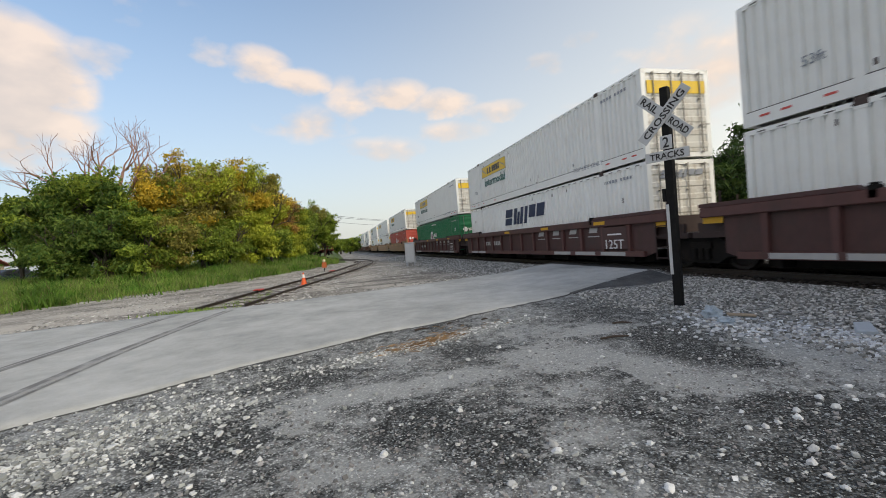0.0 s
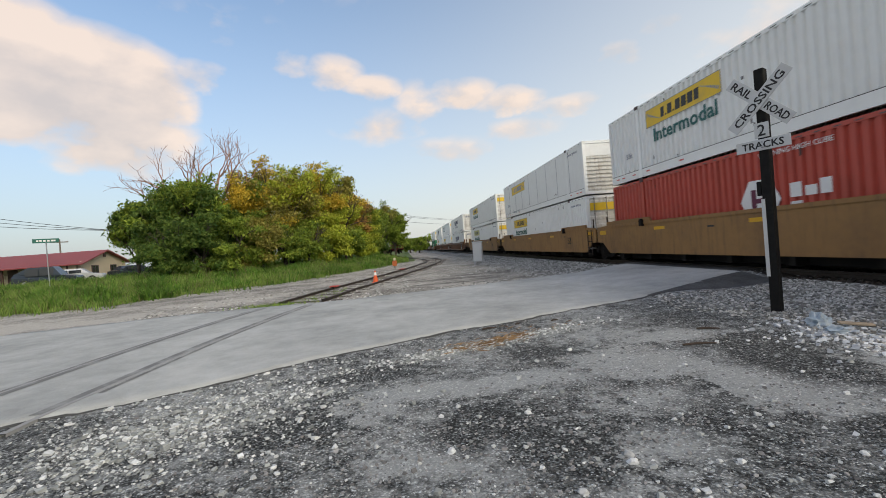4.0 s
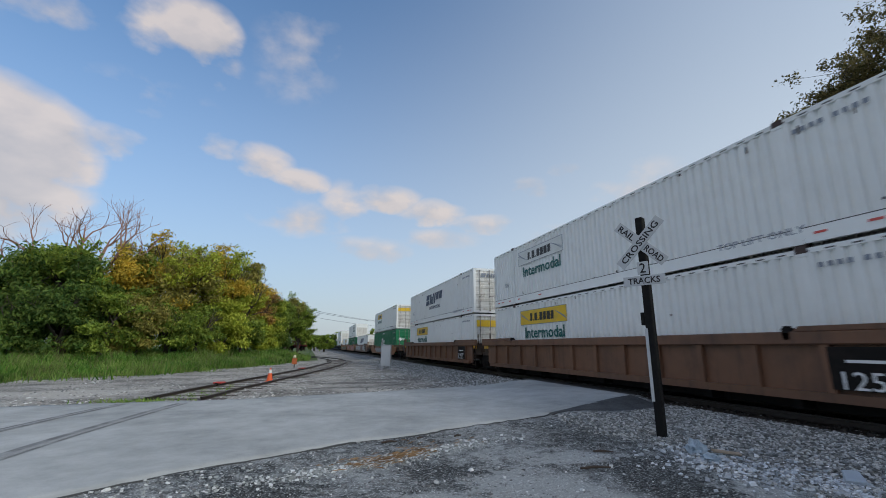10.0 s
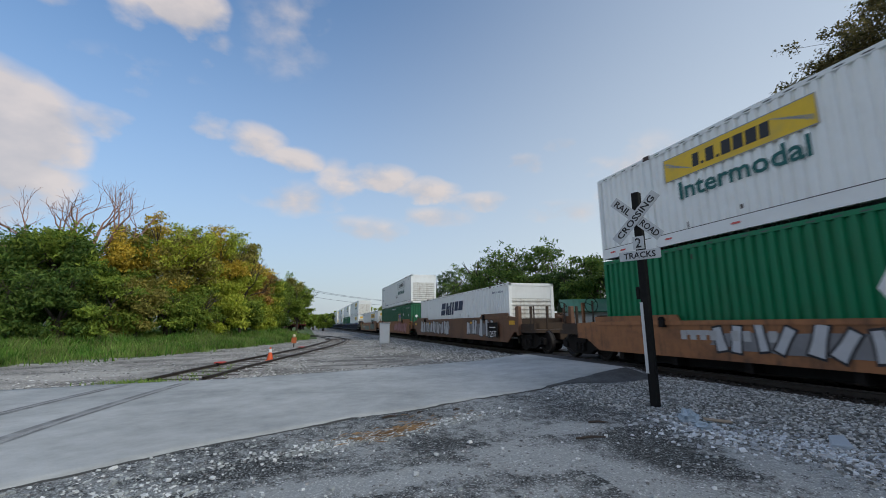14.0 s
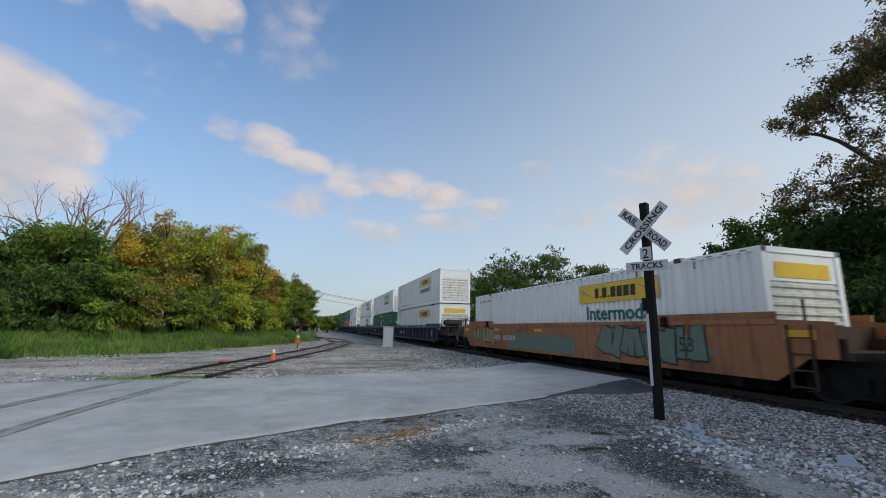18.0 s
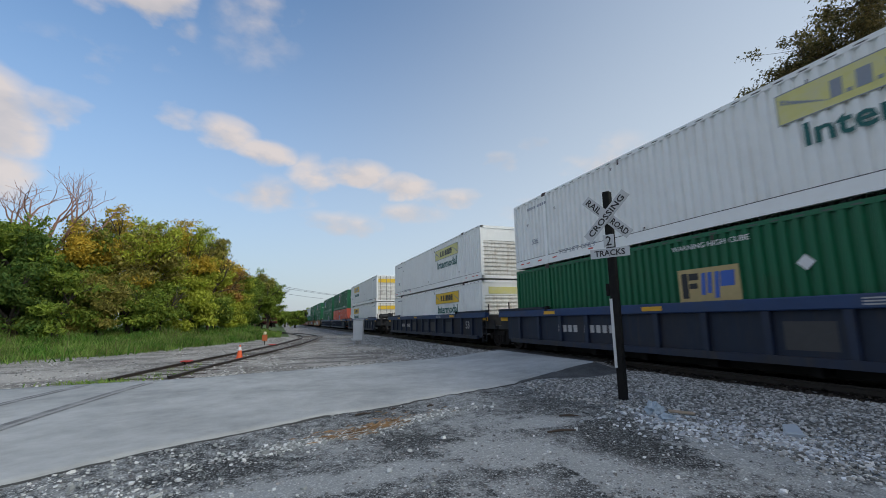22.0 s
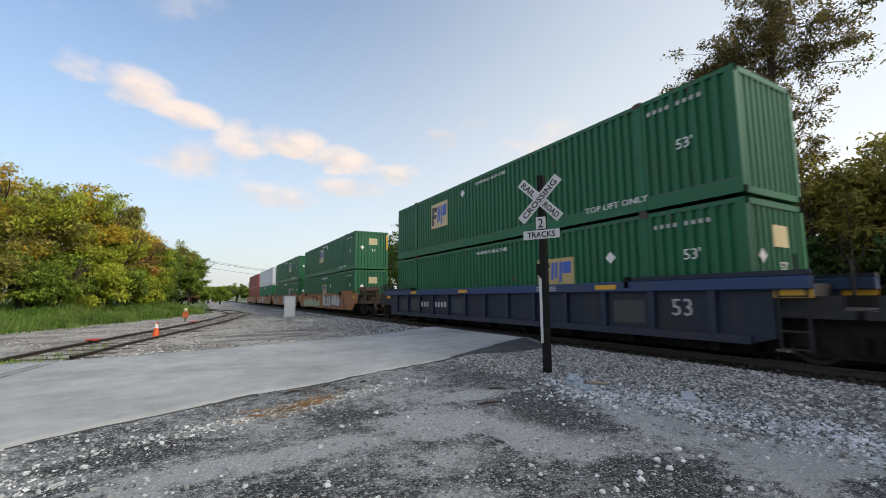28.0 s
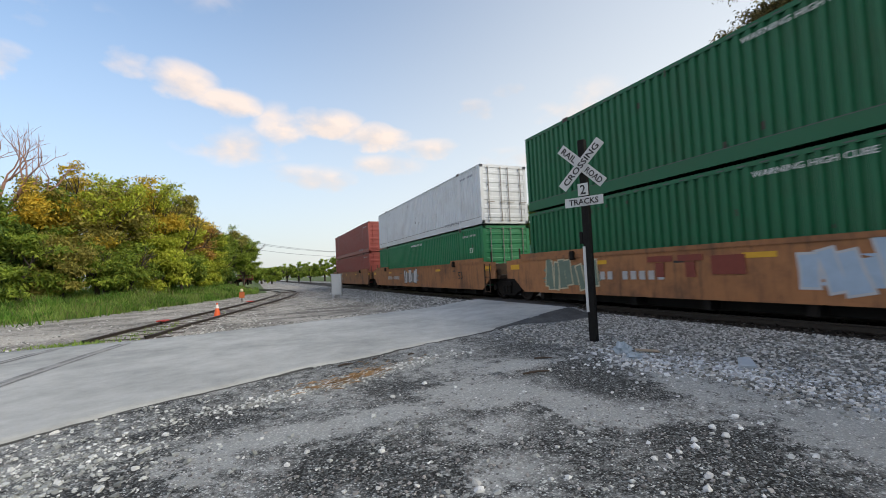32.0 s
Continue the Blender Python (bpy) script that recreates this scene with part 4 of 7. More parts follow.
# ---- train: well cars ----
CAR_PAINT = {
    "brown": material("brown_well_car_paint", (0.17, 0.085, 0.046), rough=0.6, grain=0.15, grain_scale=4, dirt=(0.05, 0.035, 0.028), dirt_amount=0.6, dirt_scale=0.8, vary=0.12, streak=0.7),
    "rust": material("rusty_orange_well_car_paint", (0.32, 0.140, 0.054), rough=0.65, grain=0.22, grain_scale=4, dirt=(0.085, 0.045, 0.028), dirt_amount=0.85, dirt_scale=0.9, vary=0.12, streak=0.8),
    "tan": material("orange_brown_well_car_paint", (0.285, 0.155, 0.052), rough=0.6, grain=0.15, grain_scale=4, dirt=(0.12, 0.065, 0.035), dirt_amount=0.6, dirt_scale=0.7, vary=0.1, streak=0.55),
    "maroon": material("dark_maroon_well_car_paint", (0.105, 0.044, 0.040), rough=0.6, grain=0.2, grain_scale=4, dirt=(0.03, 0.024, 0.022), dirt_amount=0.6, dirt_scale=0.8, vary=0.1, streak=0.6),
    "navy": material("dark_navy_well_car_paint", (0.011, 0.020, 0.048), rough=0.55, grain=0.2, grain_scale=4, dirt=(0.03, 0.028, 0.026), dirt_amount=0.8, dirt_scale=0.7, vary=0.1, streak=0.6),
}
# Grimy side plates; the recess shade is put into their darker base colour.
GRIMY = {
    "navy": material("grimy_shaded_navy_plate", (0.007, 0.015, 0.034), rough=0.65, grain=0.3, grain_scale=4, dirt=(0.027, 0.023, 0.021), dirt_amount=0.7, dirt_scale=0.5, vary=0.1, streak=0.6),
    "maroon": material("grimy_shaded_maroon_plate", (0.075, 0.036, 0.034), rough=0.7, grain=0.3, grain_scale=4, dirt=(0.05, 0.04, 0.038), dirt_amount=0.6, dirt_scale=1.2, vary=0.1, streak=0.6),
}
END_GRIME = {
    "navy": material("blackened_navy_end", (0.014, 0.015, 0.018), rough=0.7, grain=0.3, grain_scale=5, dirt=(0.04, 0.036, 0.033), dirt_amount=0.6, dirt_scale=2, streak=0.5),
    "maroon": material("blackened_maroon_end", (0.038, 0.021, 0.020), rough=0.7, grain=0.3, grain_scale=5, dirt=(0.03, 0.025, 0.022), dirt_amount=0.6, dirt_scale=2, streak=0.5),
    "brown": material("blackened_brown_end", (0.05, 0.029, 0.016), rough=0.75, grain=0.3, grain_scale=5, dirt=(0.022, 0.016, 0.012), dirt_amount=0.75, dirt_scale=2, streak=0.6),
}
# The chord's sunlit look is put into this lighter blue.
CHORD = {"navy": material("sunlit_blue_chord_paint", (0.017, 0.044, 0.13), rough=0.5, grain=0.2, grain_scale=4, dirt=(0.05, 0.05, 0.055), dirt_amount=0.6, dirt_scale=0.8)}
PANEL_GREY = [material("grey_blue_placard", (0.035, 0.042, 0.055), rough=0.6, grain=0.2), material("dull_grey_placard", (0.05, 0.05, 0.052), rough=0.6, grain=0.2)]
CAR_LABEL = {"brown": "grimy brown steel well car with ribbed sides", "tan": "yellow-brown steel well car with smooth painted sides", "rust": "rusty orange-brown steel well car with smooth sides", "maroon": "dark maroon steel well car with ribbed sides", "navy": "grimy dark navy steel well car with ribbed sides"}
AMBER = material("yellow_safety_paint", (0.65, 0.36, 0.02), rough=0.5, grain=0.15)
CAR_W = 1.47


def plate_yz(outline, x0, x1):
    bm = bmesh.new()
    n = len(outline)
    rings = [[bm.verts.new((x, a, b)) for a, b in outline] for x in (x0, x1)]
    bm.faces.new(rings[0])
    bm.faces.new(rings[1][::-1])
    for i in range(n):
        j = (i + 1) % n
        bm.faces.new((rings[0][j], rings[0][i], rings[1][i], rings[1][j]))
    bmesh.ops.recalc_face_normals(bm, faces=bm.faces[:])
    return bm


def well_side(ribbed):
    """The side plate of a well, outer face at x = 0."""
    l, lo, hi = CL, CAR_LOW, CAR_TOP
    if ribbed:
        return plate_yz([(-0.42, lo + 0.1), (-0.1, lo), (l + 0.1, lo), (l + 0.42, lo + 0.1), (l + 0.42, hi - 0.1), (-0.42, hi - 0.1)], 0.0, 0.06)
    return plate_yz([(-1.3, hi - 0.72), (-0.8, hi - 0.74), (-0.42, lo + 0.16), (-0.2, lo), (l + 0.2, lo), (l + 0.42, lo + 0.16), (l + 0.8, hi - 0.74), (l + 1.3, hi - 0.72), (l + 1.3, hi - 0.06), (l + 0.3, hi), (-0.3, hi), (-1.3, hi - 0.06)], 0.0, 0.06)


def top_chord(ribbed):
    l, hi = CL, CAR_TOP
    if ribbed:
        return bevelled(boxes((-0.13, 0.07, -1.0, l + 1.0, hi - 0.24, hi + 0.004)), 0.02)
    return boxes((-0.03, -0.001, -0.3, l + 0.3, hi - 0.10, hi + 0.004))


def lower_chord():
    return boxes((-0.11, -0.001, -0.05, CL + 0.05, CAR_LOW - 0.03, CAR_LOW + 0.13))


def rib():
    return plate_yz([(-0.06, CAR_LOW + 0.13), (0.06, CAR_LOW + 0.13), (0.075, CAR_TOP - 0.24), (-0.075, CAR_TOP - 0.24)], -0.10, -0.002)


def end_rise(ribbed, back):
    """The raised end of a side, with a short slope down to its middle part."""
    out, far, x0 = (-1.0, 2.25, -0.13) if ribbed else (-0.3, 2.9, -0.02)
    top = 0.09 if ribbed else 0.15
    line = [(out, 0.0), (far + 0.12, 0.0), (far, top), (out, top)]
    return plate_yz([(-a, b) for a, b in line] if back else line, x0, 0.05)


def added_floor_beams():
    """Deep beams under the well, added to block the bright view below the car in place of shade: one along its middle,
    two near its sides and short cross pieces.
    """
    bm = boxes((-0.22, 0.22, 0.3, CL - 0.3, 0.36, CAR_LOW + 0.06), (0.82, 1.02, 0.2, CL - 0.2, 0.33, CAR_LOW + 0.06), (-1.02, -0.82, 0.2, CL - 0.2, 0.42, CAR_LOW + 0.06))
    for k in range(9):
        y = 0.7 + k * (CL - 1.4) / 8
        box(bm, -1.38, 1.38, y - 0.08, y + 0.08, 0.44, CAR_LOW + 0.055)
    return bm


def casting():
    """A dark guide casting standing on the side beside the well."""
    return bevelled(boxes((-0.13, 0.04, -0.08, 0.08, -0.16, 0.07), (-0.135, 0.02, -0.045, 0.045, 0.07, 0.11)), 0.012)


def reservoir():
    """A brake air tank lying across the end platform on two saddles."""
    bm = bmesh.new()
    tube(bm, (-0.62, 0, 0), (0.62, 0, 0), 0.21, n=16)
    for sx in (-1, 1):
        tube(bm, (sx * 0.62, 0, 0), (sx * 0.70, 0, 0), 0.21, 0.12, n=16)
        box(bm, sx * 0.4 - 0.04, sx * 0.4 + 0.04, -0.18, 0.18, -0.50, -0.15)
    return bm


def hand_rail():
    bm = bmesh.new()
    tube(bm, (-1.3, -1.93, 1.78), (1.3, -1.93, 1.78), 0.02, n=6)
    tube(bm, (-1.3, -1.93, 2.2), (1.3, -1.93, 2.2), 0.02, n=6)
    for sx in (-1, 1):
        tube(bm, (sx * 1.3, -1.93, 1.2), (sx * 1.3, -1.93, 2.2), 0.02, n=6)
    return bm


def ladder():
    bm = boxes((-0.05, -0.02, -0.95, -0.91, 0.55, 1.75), (-0.05, -0.02, -0.52, -0.48, 0.55, 1.75))
    for z in (0.6, 0.9, 1.2, 1.5):
        box(bm, -0.045, -0.025, -0.93, -0.5, z - 0.015, z + 0.015)
    return bm


def end_platform(long_end):
    """The frame over the truck: deck, centre sill, bulkhead, posts, rungs."""
    far = -2.75 if long_end else -1.62
    bm = boxes((-1.35, 1.35, far + 0.15, -0.2, 1.12, 1.26), (-0.28, 0.28, far, -0.2, 0.85, 1.12), (-1.38, 1.38, -0.34, -0.2, 0.9, 1.75))
    for sx in (-1, 1):
        box(bm, *sorted((sx * 1.32, sx * 1.22)), far + 0.3, -0.3, 1.26, 1.5)
        for y in ((-0.7, far + 0.4) if long_end else (-0.7,)):
            tube(bm, (sx * 1.25, y, 1.26), (sx * 1.25, y, 2.25), 0.03, n=6)
    return bm


def end_post():
    return boxes((-0.045, 0.045, -1.97, -1.88, 1.26, 2.25))


def brake_wheel():
    bm = bmesh.new()
    prev = None
    for i in range(21):
        a = i / 20 * 2 * math.pi
        c = Vector((math.cos(a) * 0.27, 0, math.sin(a) * 0.27))
        if prev is not None:
            tube(bm, prev, c, 0.016, n=5, caps=False)
        prev = c
    for a in (0.4, 2.5, 4.6):
        tube(bm, (0, 0, 0), (math.cos(a) * 0.27, 0, math.sin(a) * 0.27), 0.012, n=5)
    return bm


def side_frame():
    """The cast side of a truck: an arch over the springs between two axle boxes."""
    bm = bmesh.new()
    outline = [(-1.15, 0.40), (-0.72, 0.36), (-0.46, 0.20), (0.46, 0.20), (0.72, 0.36), (1.15, 0.40), (1.15, 0.64), (0.80, 0.70), (0.45, 0.86), (-0.45, 0.86), (-0.80, 0.70), (-1.15, 0.64)]
    rings = [[bm.verts.new((x, a, b)) for a, b in outline] for x in (-0.08, 0.08)]
    bm.faces.new(rings[0])
    bm.faces.new(rings[1][::-1])
    for i in range(12):
        j = (i + 1) % 12
        bm.faces.new((rings[0][j], rings[0][i], rings[1][i], rings[1][j]))
    for y in (-0.9, 0.9):
        tube(bm, (-0.15, y, 0.5), (0.1, y, 0.5), 0.13, n=12)
    for y in (-0.2, 0.0, 0.2):
        tube(bm, (-0.12, y, 0.30), (-0.12, y, 0.58), 0.07, n=8)
    box(bm, -0.14, 0.1, -0.32, 0.32, 0.58, 0.74)
    return bm


def wheel():
    bm = bmesh.new()
    prof = [(0.0, 0.10), (0.10, 0.10), (0.12, 0.05), (0.34, 0.02), (0.38, 0.06), (0.455, 0.06), (0.46, -0.05), (0.49, -0.065), (0.49, -0.09), (0.36, -0.09), (0.34, -0.03), (0.12, -0.04), (0.0, -0.06)]
    n = 20
    rings = []
    for r, x in prof:
        if r == 0:
            rings.append([bm.verts.new((-x, 0, 0))])
        else:
            rings.append([bm.verts.new((-x, math.cos(k / n * 2 * math.pi) * r, math.sin(k / n * 2 * math.pi) * r)) for k in range(n)])
    for a, b in zip(rings, rings[1:]):
        for k in range(n):
            j = (k + 1) % n
            q = [a[k % len(a)], a[j % len(a)], b[j % len(b)], b[k % len(b)]]
            u = list(dict.fromkeys(q))
            bm.faces.new(u)
    bmesh.ops.recalc_face_normals(bm, faces=bm.faces[:])
    return bm


WHEEL_STEEL = material("wheel_steel", (0.022, 0.018, 0.016), rough=0.6, metal=0.3, grain=0.3, grain_scale=12)
TREAD = RAIL_Z


WHEELS = []


def truck(car, y):
    t = part("truck", shared(("truck", "bolster"), lambda: boxes((-0.95, 0.95, -0.22, 0.22, 0.55, 0.85), (-0.3, 0.3, -0.3, 0.3, 0.8, 0.92)), DARKSTEEL), None, car, "grimy cast steel truck", m=pose(0, y, TREAD - 0.02))
    for sx in (-1, 1):
        part("side_frame", shared("side_frame", side_frame, DARKSTEEL), None, t, m=pose(sx * 1.02, 0, 0, 0, 0, 0 if sx < 0 else 180))
        for sy in (-0.9, 0.9):
            w = part("wheel", shared("wheel", wheel, WHEEL_STEEL), None, t, m=pose(sx * 0.79, sy, 0.49, 0, 0, 0 if sx < 0 else 180))
            WHEELS.append((w, car, y + sy, sx, sy))
    for sy in (-0.9, 0.9):
        part("axle", shared("axle", axle, DARKSTEEL), None, t, m=pose(0, sy, 0.49))


def axle():
    bm = bmesh.new()
    tube(bm, (-0.9, 0, 0), (0.9, 0, 0), 0.08, n=8)
    return bm


def blob(rnd, w, h, n=18):
    """An uneven spray-painted patch."""
    bm = bmesh.new()
    ring = []
    for i in range(n):
        a = i / n * 2 * math.pi
        k = 1 + rnd.uniform(-0.18, 0.12)
        c, s = math.cos(a), math.sin(a)
        ring.append(bm.verts.new((w / 2 * k * math.copysign(abs(c) ** 0.55, c), h / 2 * min(1, k) * math.copysign(abs(s) ** 0.55, s), 0.0)))
    bm.faces.new(ring)
    return bm


SPRAY = {
    "white": material("white_spray_paint", (0.50, 0.51, 0.53), rough=0.6, grain=0.15, grain_scale=5),
    "blue_white": material("pale_blue_spray_paint", (0.36, 0.47, 0.60), rough=0.6, grain=0.2, grain_scale=4),
    "pink": material("dusty_pink_spray_paint", (0.42, 0.22, 0.22), rough=0.6, grain=0.2, grain_scale=4),
    "mint": material("pale_green_spray_paint", (0.38, 0.46, 0.27), rough=0.6, grain=0.2, grain_scale=4),
    "teal": material("grey_green_spray_paint", (0.13, 0.18, 0.14), rough=0.6, grain=0.3, grain_scale=4),
    "yellow": material("ochre_spray_paint", (0.34, 0.26, 0.08), rough=0.6, grain=0.3, grain_scale=4),
    "grey": material("grey_spray_paint", (0.20, 0.20, 0.21), rough=0.6, grain=0.3, grain_scale=3),
    "rose": material("rose_brown_spray_paint", (0.30, 0.15, 0.13), rough=0.6, grain=0.3, grain_scale=3),
    "dark": material("dark_spray_paint", (0.02, 0.02, 0.024), rough=0.6, grain=0.2, grain_scale=4),
}


def strokes(rnd, w, h, grow):
    """Two or three thick leaning bars of spray paint, widened by grow."""
    bm = bmesh.new()
    lines = []
    for k in range(rnd.randint(2, 3)):
        x, lean = -0.34 + 0.34 * k + rnd.uniform(-0.06, 0.06), rnd.uniform(-0.22, 0.30)
        lines.append(((x, -0.5 + rnd.uniform(0, 0.15)), (x + lean, 0.5 - rnd.uniform(0, 0.2))))
    thick = min(w, h) * rnd.uniform(0.14, 0.20)
    for k, (p, q) in enumerate(lines):
        p, q = Vector((p[0] * w, p[1] * h)), Vector((q[0] * w, q[1] * h))
        d = (q - p).normalized()
        n = Vector((-d.y, d.x))
        t0, t1 = thick * rnd.uniform(0.8, 1.25), thick * rnd.uniform(0.8, 1.25)
        p, q = p - d * (grow + 0.02), q + d * (grow + 0.02)
        bulge = thick * 0.12
        ring = [p - n * (t0 + grow), p.lerp(q, 0.5) - n * ((t0 + t1) / 2 + grow - bulge), q - n * (t1 + grow), q + n * (t1 + grow), p.lerp(q, 0.5) + n * ((t0 + t1) / 2 + grow - bulge), p + n * (t0 + grow)]
        bm.faces.new([bm.verts.new((v.x, v.y, 0.0004 * k)) for v in ring])
    return bm


def paint_cloud(rnd, w, h):
    """A low cloud of one colour with a flat foot and a humped top."""
    bm = bmesh.new()
    n = 44
    top = [(w * (k / n - 0.5), h * (0.12 + 0.38 * abs(math.sin(k * 0.33 + 0.4 * rnd.random())) * (1 if 3 < k < n - 2 else 0.4))) for k in range(n + 1)]
    foot = [(w * (0.5 - k / 10), -h * 0.5 + 0.03 * rnd.random()) for k in range(11)]
    bm.faces.new([bm.verts.new((a, b, 0.0)) for a, b in top[::-1] + foot[::-1]])
    return bm


def graffiti(car, y0, y1, z0, z1, fill, line, seed):
    """Spray paint on a car's side: a low cloud of one colour, or a row of thick strokes with outlines over a loose cloud."""
    rnd = random.Random(seed)
    h = z1 - z0
    side = lambda y, z, d: Matrix.Translation((-CAR_W - d, y, z)) @ SIDE
    if line == "cloud":
        part("spray_paint", paint_cloud(rnd, y1 - y0, h * 0.72), SPRAY[fill], car, m=side((y0 + y1) / 2, z0 + h * 0.34, 0.0095))
        for k in range(5):
            part("spray_paint", blob(rnd, rnd.uniform(0.15, 0.4), rnd.uniform(0.04, 0.09), 9), SPRAY["teal"], car, m=side(rnd.uniform(y0 + 0.6, y1 - 0.6), z0 + h * rnd.uniform(0.2, 0.5), 0.012) @ pose(0, 0, 0, 0, 0, rnd.uniform(-30, 30)))
        return
    n = max(2, round((y1 - y0) / (0.95 if line != "white" else 1.25)))
    step = (y1 - y0) / n
    part("spray_paint", blob(rnd, (y1 - y0) * 1.02, h * 0.62, 40), SPRAY[CLOUD_OF.get(fill, fill)], car, m=side((y0 + y1) / 2, (z0 + z1) / 2 - 0.06, 0.0095))
    for i in range(n):
        y = y1 - (i + 0.5) * step
        w, k = step * rnd.uniform(0.78, 0.98), h * rnd.uniform(0.74, 0.92)
        m = side(y, (z0 + z1) / 2 + rnd.uniform(-0.05, 0.05), 0.012 + 0.006 * (i % 3)) @ pose(0, 0, 0, 0, 0, rnd.uniform(-8, 8))
        state = rnd.getstate()
        p = part("spray_paint", strokes(rnd, w, k, 0.045), SPRAY[line], car, m=m)
        rnd.setstate(state)
        part("spray_paint", strokes(rnd, w, k, 0.0), SPRAY[fill], p, m=pose(0, 0, 0.003))


CLOUD_OF = {"white": "grey", "blue_white": "blue_white", "pink": "rose", "mint": "mint", "teal": "teal", "yellow": "teal"}


def well_car(color, ribbed, front, rear, seed):
    """One well of a container car; the leading container's end is at y = 0. front, rear: 'joint' on a shared truck, 'end' with coupler."""
    mat = CAR_PAINT[color]
    car = tagged(new("well_car"), CAR_LABEL[color], "rail car", "well cars of the train")
    plate_mat = GRIMY.get(color, mat)
    grime = END_GRIME["navy" if color == "navy" else "maroon" if color == "maroon" else "brown"]
    part("well_side", shared(("well_side", ribbed), lambda: well_side(ribbed), plate_mat), None, car, m=pose(-CAR_W, 0, 0))
    part("well_side", shared(("well_side", ribbed), lambda: well_side(ribbed), plate_mat), None, car, m=pose(CAR_W, CL, 0, 0, 0, 180))
    if color == "navy":
        rnd = random.Random(900 + seed)
        for k, bay in enumerate(rnd.sample(range(12), 4)):
            y = 0.6 + (CL - 1.2) / 12 * bay + 0.65
            pm = shared(("placard", k % 2), lambda: boxes((-0.004, 0.0, -0.42, 0.42, -0.26, 0.26)), PANEL_GREY[k % 2])
            part("placard", pm, None, car, m=pose(-CAR_W - 0.002, y, CAR_LOW + 0.50))
    for m in (pose(-CAR_W, 0, 0), pose(CAR_W, CL, 0, 0, 0, 180)):
        part("top_chord", shared(("top_chord", ribbed), lambda: top_chord(ribbed), CHORD.get(color, mat)), None, car, m=m)
        for y, turn in ((0, 0), (CL, 180)):
            part("end_rise", shared(("end_rise", ribbed, turn), lambda: end_rise(ribbed, turn == 180), plate_mat), None, car, m=m @ pose(0, y, CAR_TOP + 0.006))
            part("guide_casting", shared("guide_casting", casting, DARKSTEEL), None, car, m=m @ pose(0, y + (2.5 if turn == 0 else -2.5), CAR_TOP))
        if ribbed:
            part("lower_chord", shared("lower_chord", lower_chord, mat), None, car, m=m)
            for y in np.linspace(0.6, CL - 0.6, 13):
                part("rib", shared("rib", rib, mat), None, car, m=m @ pose(0, float(y), 0))
    if ribbed or front == "joint":
        part("ladder", shared("ladder", ladder, grime), None, car, m=pose(-CAR_W, 0, 0))
    if color in ("brown", "maroon"):
        lp = part("load_plate", shared("load_plate", lambda: boxes((-0.006, 0.0, -0.62, 0.62, -0.36, 0.36)), DARKSTEEL if color == "brown" else GRIMY["maroon"]), None, car, "stencil panel with white lettering", m=pose(-CAR_W - 0.112, 1.25, CAR_LOW + 0.56))
        part("lettering", lettering("125T", 0.30, WHITE_INK, 0.9), None, lp, m=Matrix.Translation((-0.008, 0, -0.2)) @ SIDE)
        part("lettering_bar", shared("lettering_bar", lambda: plate(0.7, 0.05), WHITE_INK), None, lp, m=Matrix.Translation((-0.008, 0, 0.12)) @ SIDE)
    part("well_floor", shared("well_floor", lambda: boxes((-1.4, 1.4, 0.0, CL, CAR_LOW + 0.06, 0.78)), DARKSTEEL), None, car)
    # added dark beams that stand in for the shade under the car
    part("floor_beam", shared("floor_beam", added_floor_beams, DARKSTEEL), None, car)
    for kind, m, y in ((front, pose(0, 0, 0), -1), (rear, pose(0, CL, 0, 0, 0, 180), 1)):
        long_end = kind == "end"
        part("end_platform", shared(("end_platform", long_end), lambda: end_platform(long_end), grime), None, car, m=m)
        yt = -1.65
        if long_end or y < 0:
            truck(car, yt if y < 0 else CL - yt)
        if long_end:
            for x in (-1.15, -0.35, 1.15) if seed != 9 else (-0.6, 0.75):
                part("end_post", shared(("end_post", seed == 9), end_post, mat if seed == 9 else grime), None, car, m=m @ pose(x, 0, 0))
            if color in ("rust", "navy") and seed != 9:
                part("hand_rail", shared("hand_rail", hand_rail, grime), None, car, m=m)
                part("air_tank", shared("air_tank", reservoir, grime), None, car, "dull brown cylindrical brake air tank", m=m @ pose(-0.45, -0.85, 2.02))
            elif seed != 9:
                for sx in (-1, 1):
                    part("corner_post", shared(("corner_post", "car"), lambda: bevelled(boxes((-0.09, 0.09, -1.3, -1.08, 1.0, CAR_TOP + 0.42)), 0.015), mat), None, car, m=m @ pose(sx * 1.36, 0, 0))
            part("brake_box", shared("brake_box", lambda: boxes((-0.75, 0.75, -1.5, -1.1, 1.26, 1.55)), grime), None, car, m=m)
            part("brake_wheel", shared("brake_wheel", brake_wheel, DARKSTEEL), None, car, m=m @ pose(0.55, -1.7, 2.15))
            part("coupler", shared("coupler", lambda: boxes((-0.09, 0.09, -3.45, -2.7, 0.72, 0.92), (-0.16, 0.16, -3.56, -3.3, 0.68, 0.96)), DARKSTEEL), None, car, m=m)
        for sx in (-1, 1) if seed != 9 else ():
            part("safety_mark", shared("safety_mark", lambda: boxes((-0.006, 0.006, -0.28, 0.28, -0.09, 0.09)), AMBER), None, car, m=m @ pose(sx * (CAR_W + 0.012), -0.72, CAR_TOP - 0.30))
    if not ribbed:
        for y in (4.6, 9.2, 13.4):
            part("yellow_mark", shared(("yellow_mark", seed == 9), lambda: plate(0.62, 0.11), FADED_WHITE if seed == 9 else AMBER), None, car, m=Matrix.Translation((-CAR_W - 0.003, y, CAR_TOP - 0.28)) @ SIDE)
